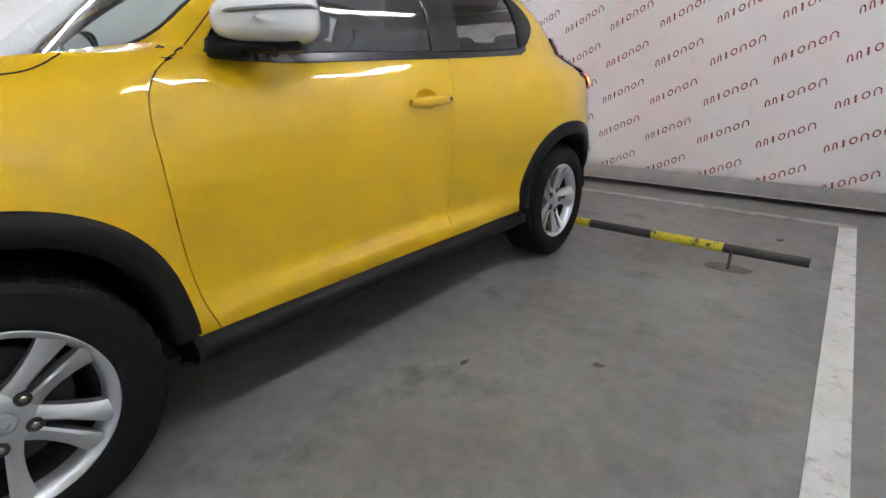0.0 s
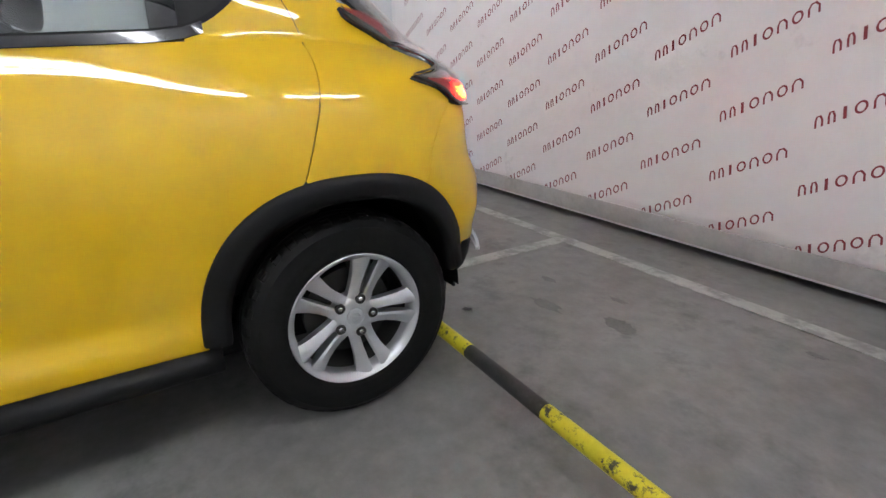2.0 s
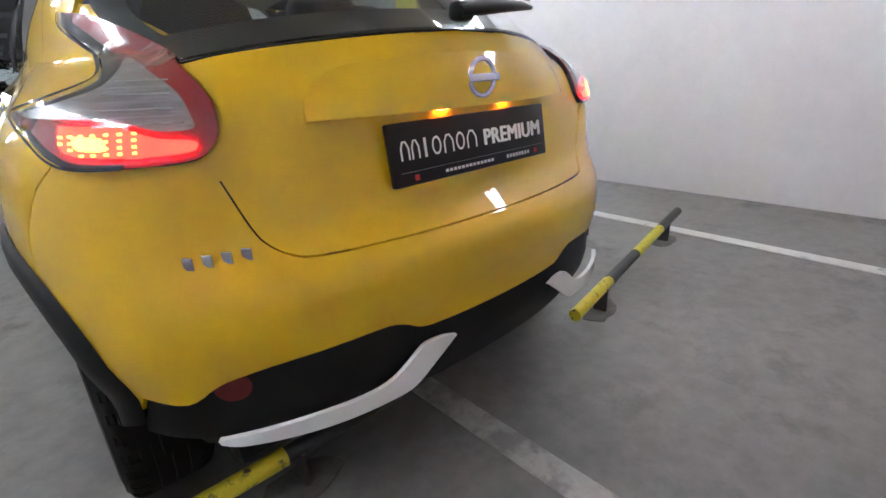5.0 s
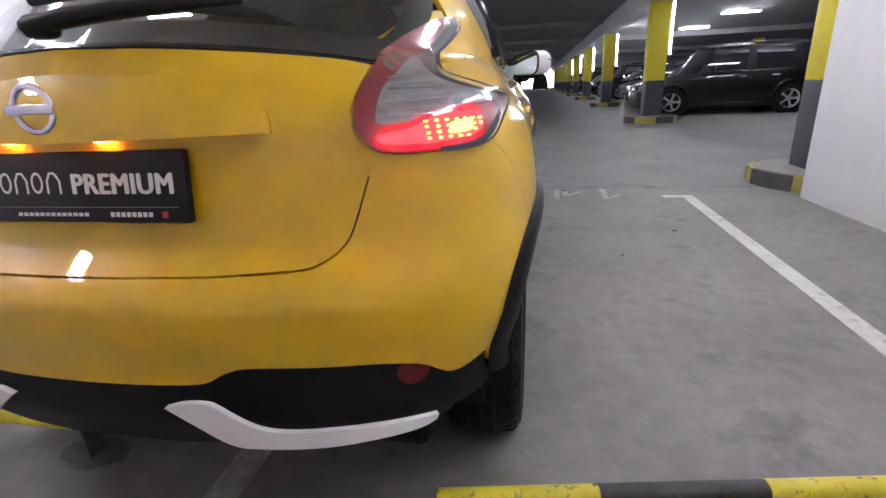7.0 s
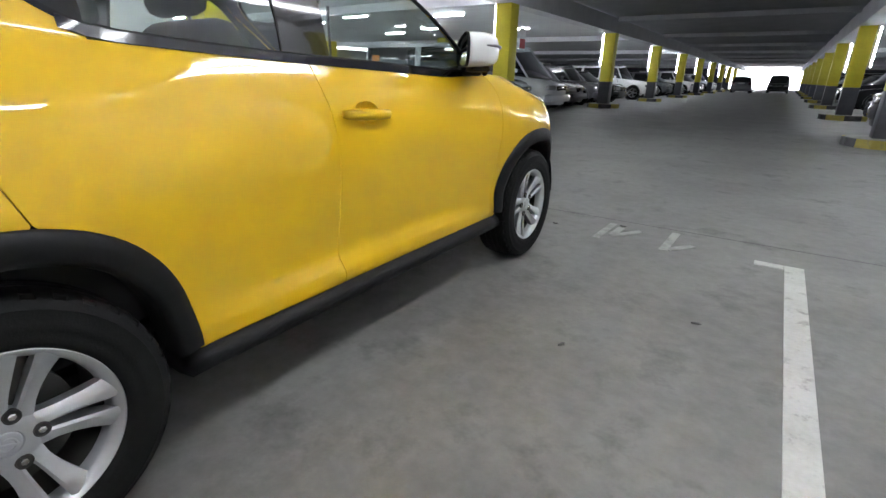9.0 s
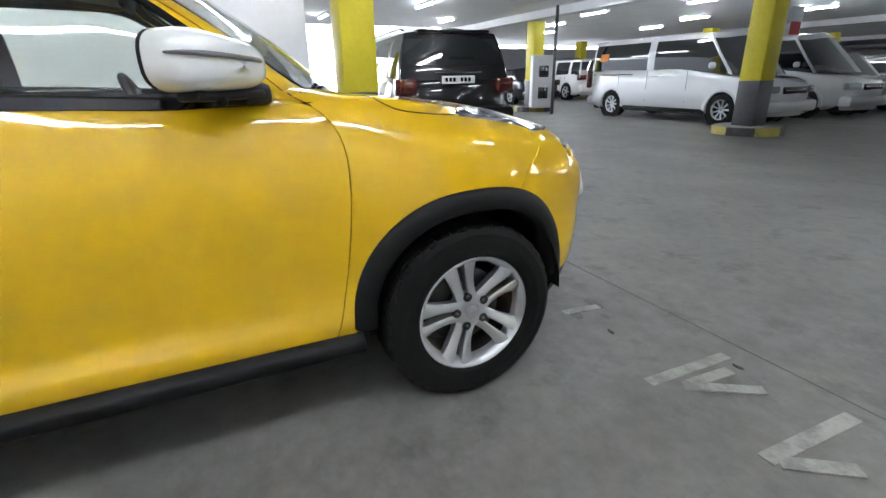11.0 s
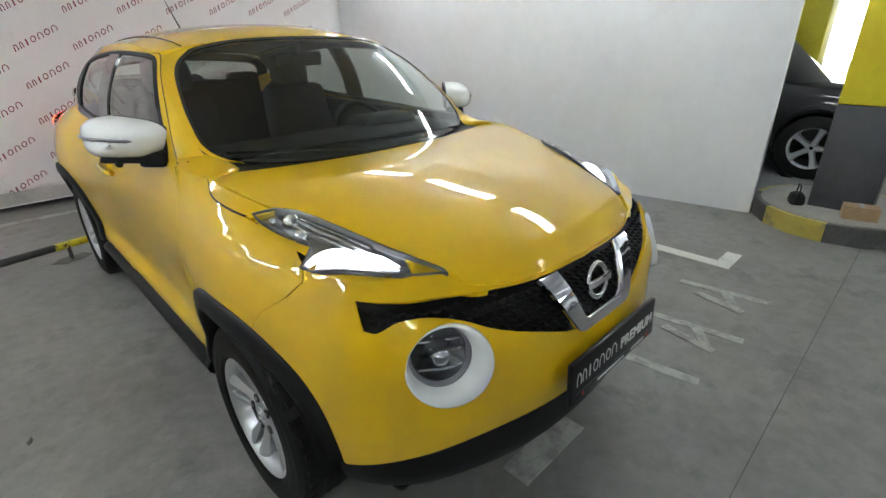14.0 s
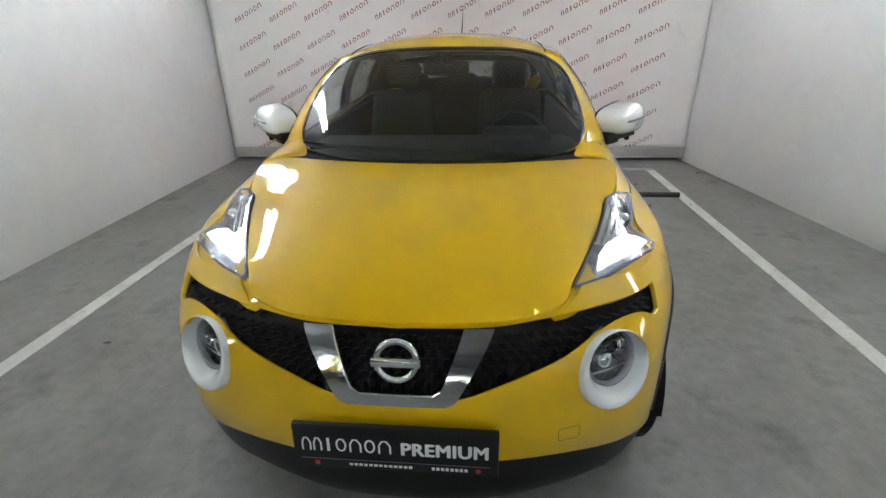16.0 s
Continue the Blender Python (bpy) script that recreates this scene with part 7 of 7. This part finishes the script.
# ---- small things by the column ----
machine = empty("pay_machine", "pale grey metal cabinet with two dark windows beside a column", "machine", at=(10.85, -10.15, .156), turn=-115)
box("cabinet", (.62, .42, 1.55), (0, 0, .775), BEAM_WHITE, machine, .015)
for z in (.45, 1.08):
    box("window", (.30, .02, .34), (.02, -.212, z), CAR_GLASS, machine, .006)
box("side_panel", (.012, .40, 1.5), (-.316, 0, .77), FIXTURE, machine, .004)
pole = empty("drain_pipe", "thin dark vertical pipe from floor to ceiling", "pipe", at=(10.05, -10.0, 0))
part("pipe", tube([(0, 0, 0), (0, 0, 3.0)], .045, 10), COL_GREY, pole, smooth=True)

tripod = empty("tripod", "black camera tripod standing on the floor", "tripod", at=(3.90, -2.99, 0))
for k in range(3):
    a = 2 * math.pi * k / 3 + .5
    leg = part("leg", tube([(.03 * math.cos(a), .03 * math.sin(a), .62), (.16 * math.cos(a), .16 * math.sin(a), .30), (.24 * math.cos(a), .24 * math.sin(a), .012)], [.014, .011, .008], 8), PLASTIC, tripod, smooth=True)
    part("rubber_foot", tube([(.24 * math.cos(a), .24 * math.sin(a), .0), (.24 * math.cos(a), .24 * math.sin(a), .02)], .012, 8), RUBBER, leg)
part("centre_column", tube([(0, 0, .45), (0, 0, .80)], .012, 8), PLASTIC, tripod, smooth=True)
box("head", (.09, .07, .09), (0, 0, .83), PLASTIC, tripod, .015)
part("pan_handle", tube([(0, 0, .82), (-.10, -.12, .74)], .007, 6), PLASTIC, tripod)

flask = empty("thermos_flask", "red metal thermos flask standing on the kerb", "flask", at=(3.70, -2.57, .156))
part("bottle", (lambda b: (bmesh.ops.rotate(b, cent=(0, 0, 0), matrix=Matrix.Rotation(radians(-90), 3, "Y"), verts=b.verts), b)[1])(lathe([(0, .0005), (0, .036), (.005, .040), (.15, .040), (.165, .034), (.168, .0005)], 24)), INK_RED, flask, angle=40)
part("cap", (lambda b: (bmesh.ops.rotate(b, cent=(0, 0, 0), matrix=Matrix.Rotation(radians(-90), 3, "Y"), verts=b.verts), b)[1])(lathe([(.166, .0005), (.166, .035), (.205, .033), (.21, .0005)], 24)), GLOSS_BLACK, flask, angle=40)
CARD = textured(material("cardboard"), (.30, .20, .11), (.40, .28, .16), 8, 5, rough=(.8, .95))
carton = empty("carton", "small brown cardboard box on the kerb", "box", at=(3.47, -2.36, .156), turn=12)
bm = bmesh.new()
add_box(bm, (.14, .22, .10), (0, 0, .05), .003)
part("box", bm, CARD, carton)
box("tape", (.142, .03, .002), (0, 0, .1012), KERB_GREY, carton)
papers = empty("paper_stack", "few white sheets of paper on the kerb", "paper", at=(3.94, -2.68, .156), turn=-62)
box("sheet", (.21, .297, .004), (0, 0, .002), INK_WHITE, papers, .0008)
box("sheet", (.21, .297, .003), (.03, .02, .006), WALL_PAINT, papers, .0008, Matrix.Rotation(radians(9), 4, "Z"))
bag = empty("camera_bag", "small black bag lying on the kerb", "bag", at=(3.56, -1.93, .156), turn=20)
bm = bmesh.new()
add_box(bm, (.16, .12, .10), (0, 0, .05), .03, None, (.8, .8))
part("pouch", bm, CLOTH, bag, angle=60)
part("strap", tube([(-.07, 0, .06), (-.05, 0, .16), (.03, 0, .17), (.07, 0, .06)], .006, 6), SEAL, bag, smooth=True)
notice = empty("column_notice", "small white and red notice fixed to the column", "sign", at=(3.60, -10.3, 1.95))
box("board", (.012, .34, .50), (0, 0, 0), INK_WHITE, notice, .003)
box("red_field", (.004, .30, .22), (-.008, 0, -.10), INK_RED, notice)

# scraps and stains on the floor
for x, y, a in ((-1.9, -.9, 20), (-1.45, -.35, 70), (-1.2, -2.30, 10), (1.9, 2.4, 30), (.45, 1.95, 50), (1.55, .25, 15), (1.15, -.05, 80), (-.75, -2.05, 0), (2.75, 2.9, 0)):
    scrap = empty("dry_leaf", "tiny dark scrap of dry leaf on the floor", "litter", "floor scraps", (x, y, 0), a)
    bm = bmesh.new()
    pts = [(-.022, 0, .003), (-.008, .009, .008), (.012, .006, .005), (.024, 0, .009), (.010, -.007, .004), (-.010, -.006, .007)]
    vs = [bm.verts.new(p) for p in pts]
    lo = [bm.verts.new((p[0], p[1], .0006)) for p in pts]
    bm.faces.new(vs)
    bm.faces.new(lo[::-1])
    for i in range(6):
        bm.faces.new((vs[i], lo[i], lo[(i + 1) % 6], vs[(i + 1) % 6]))
    part("blade", bm, STEEL_DARK, scrap)

STAIN = textured(material("floor_stain", rough=.5), (.085, .084, .078), (.16, .158, .148), 7, 7, rough=(.35, .6), bump=.1)
for i, (x, y, r) in enumerate(((.95, 2.42, .09), (.62, 2.30, .07), (.40, 2.52, .05), (.78, 2.62, .035), (-.55, -2.02, .05), (-.48, -2.19, .06), (-.62, -2.14, .035), (1.52, 2.86, .03))):
    rough = random.Random(50 + i)
    ring = [(x + r * (1.5 if i % 2 else 1) * rough.uniform(.55, 1.1) * math.cos(k * math.pi / 12), y + r * .6 * rough.uniform(.6, 1.1) * math.sin(k * math.pi / 12)) for k in range(24)]
    structure(slab("floor_stain", ring, .0002, .0012, STAIN), "dark dried drip stain on the concrete floor", "floor stain")

# a bin by the ramp
litter_bin = empty("litter_bin", "blue plastic wheeled bin beside the ramp outdoors", "bin", at=(30.5, -4.0, 0))
BIN_BLUE = material("bin_plastic", (.05, .09, .22), .5)
bm = bmesh.new()
add_box(bm, (.60, .62, 1.05), (0, 0, .525), .04, None, (1.1, 1.1))
part("body", bm, BIN_BLUE, litter_bin, angle=45)
box("lid", (.68, .70, .07), (0, 0, 1.08), BIN_BLUE, litter_bin, .03)
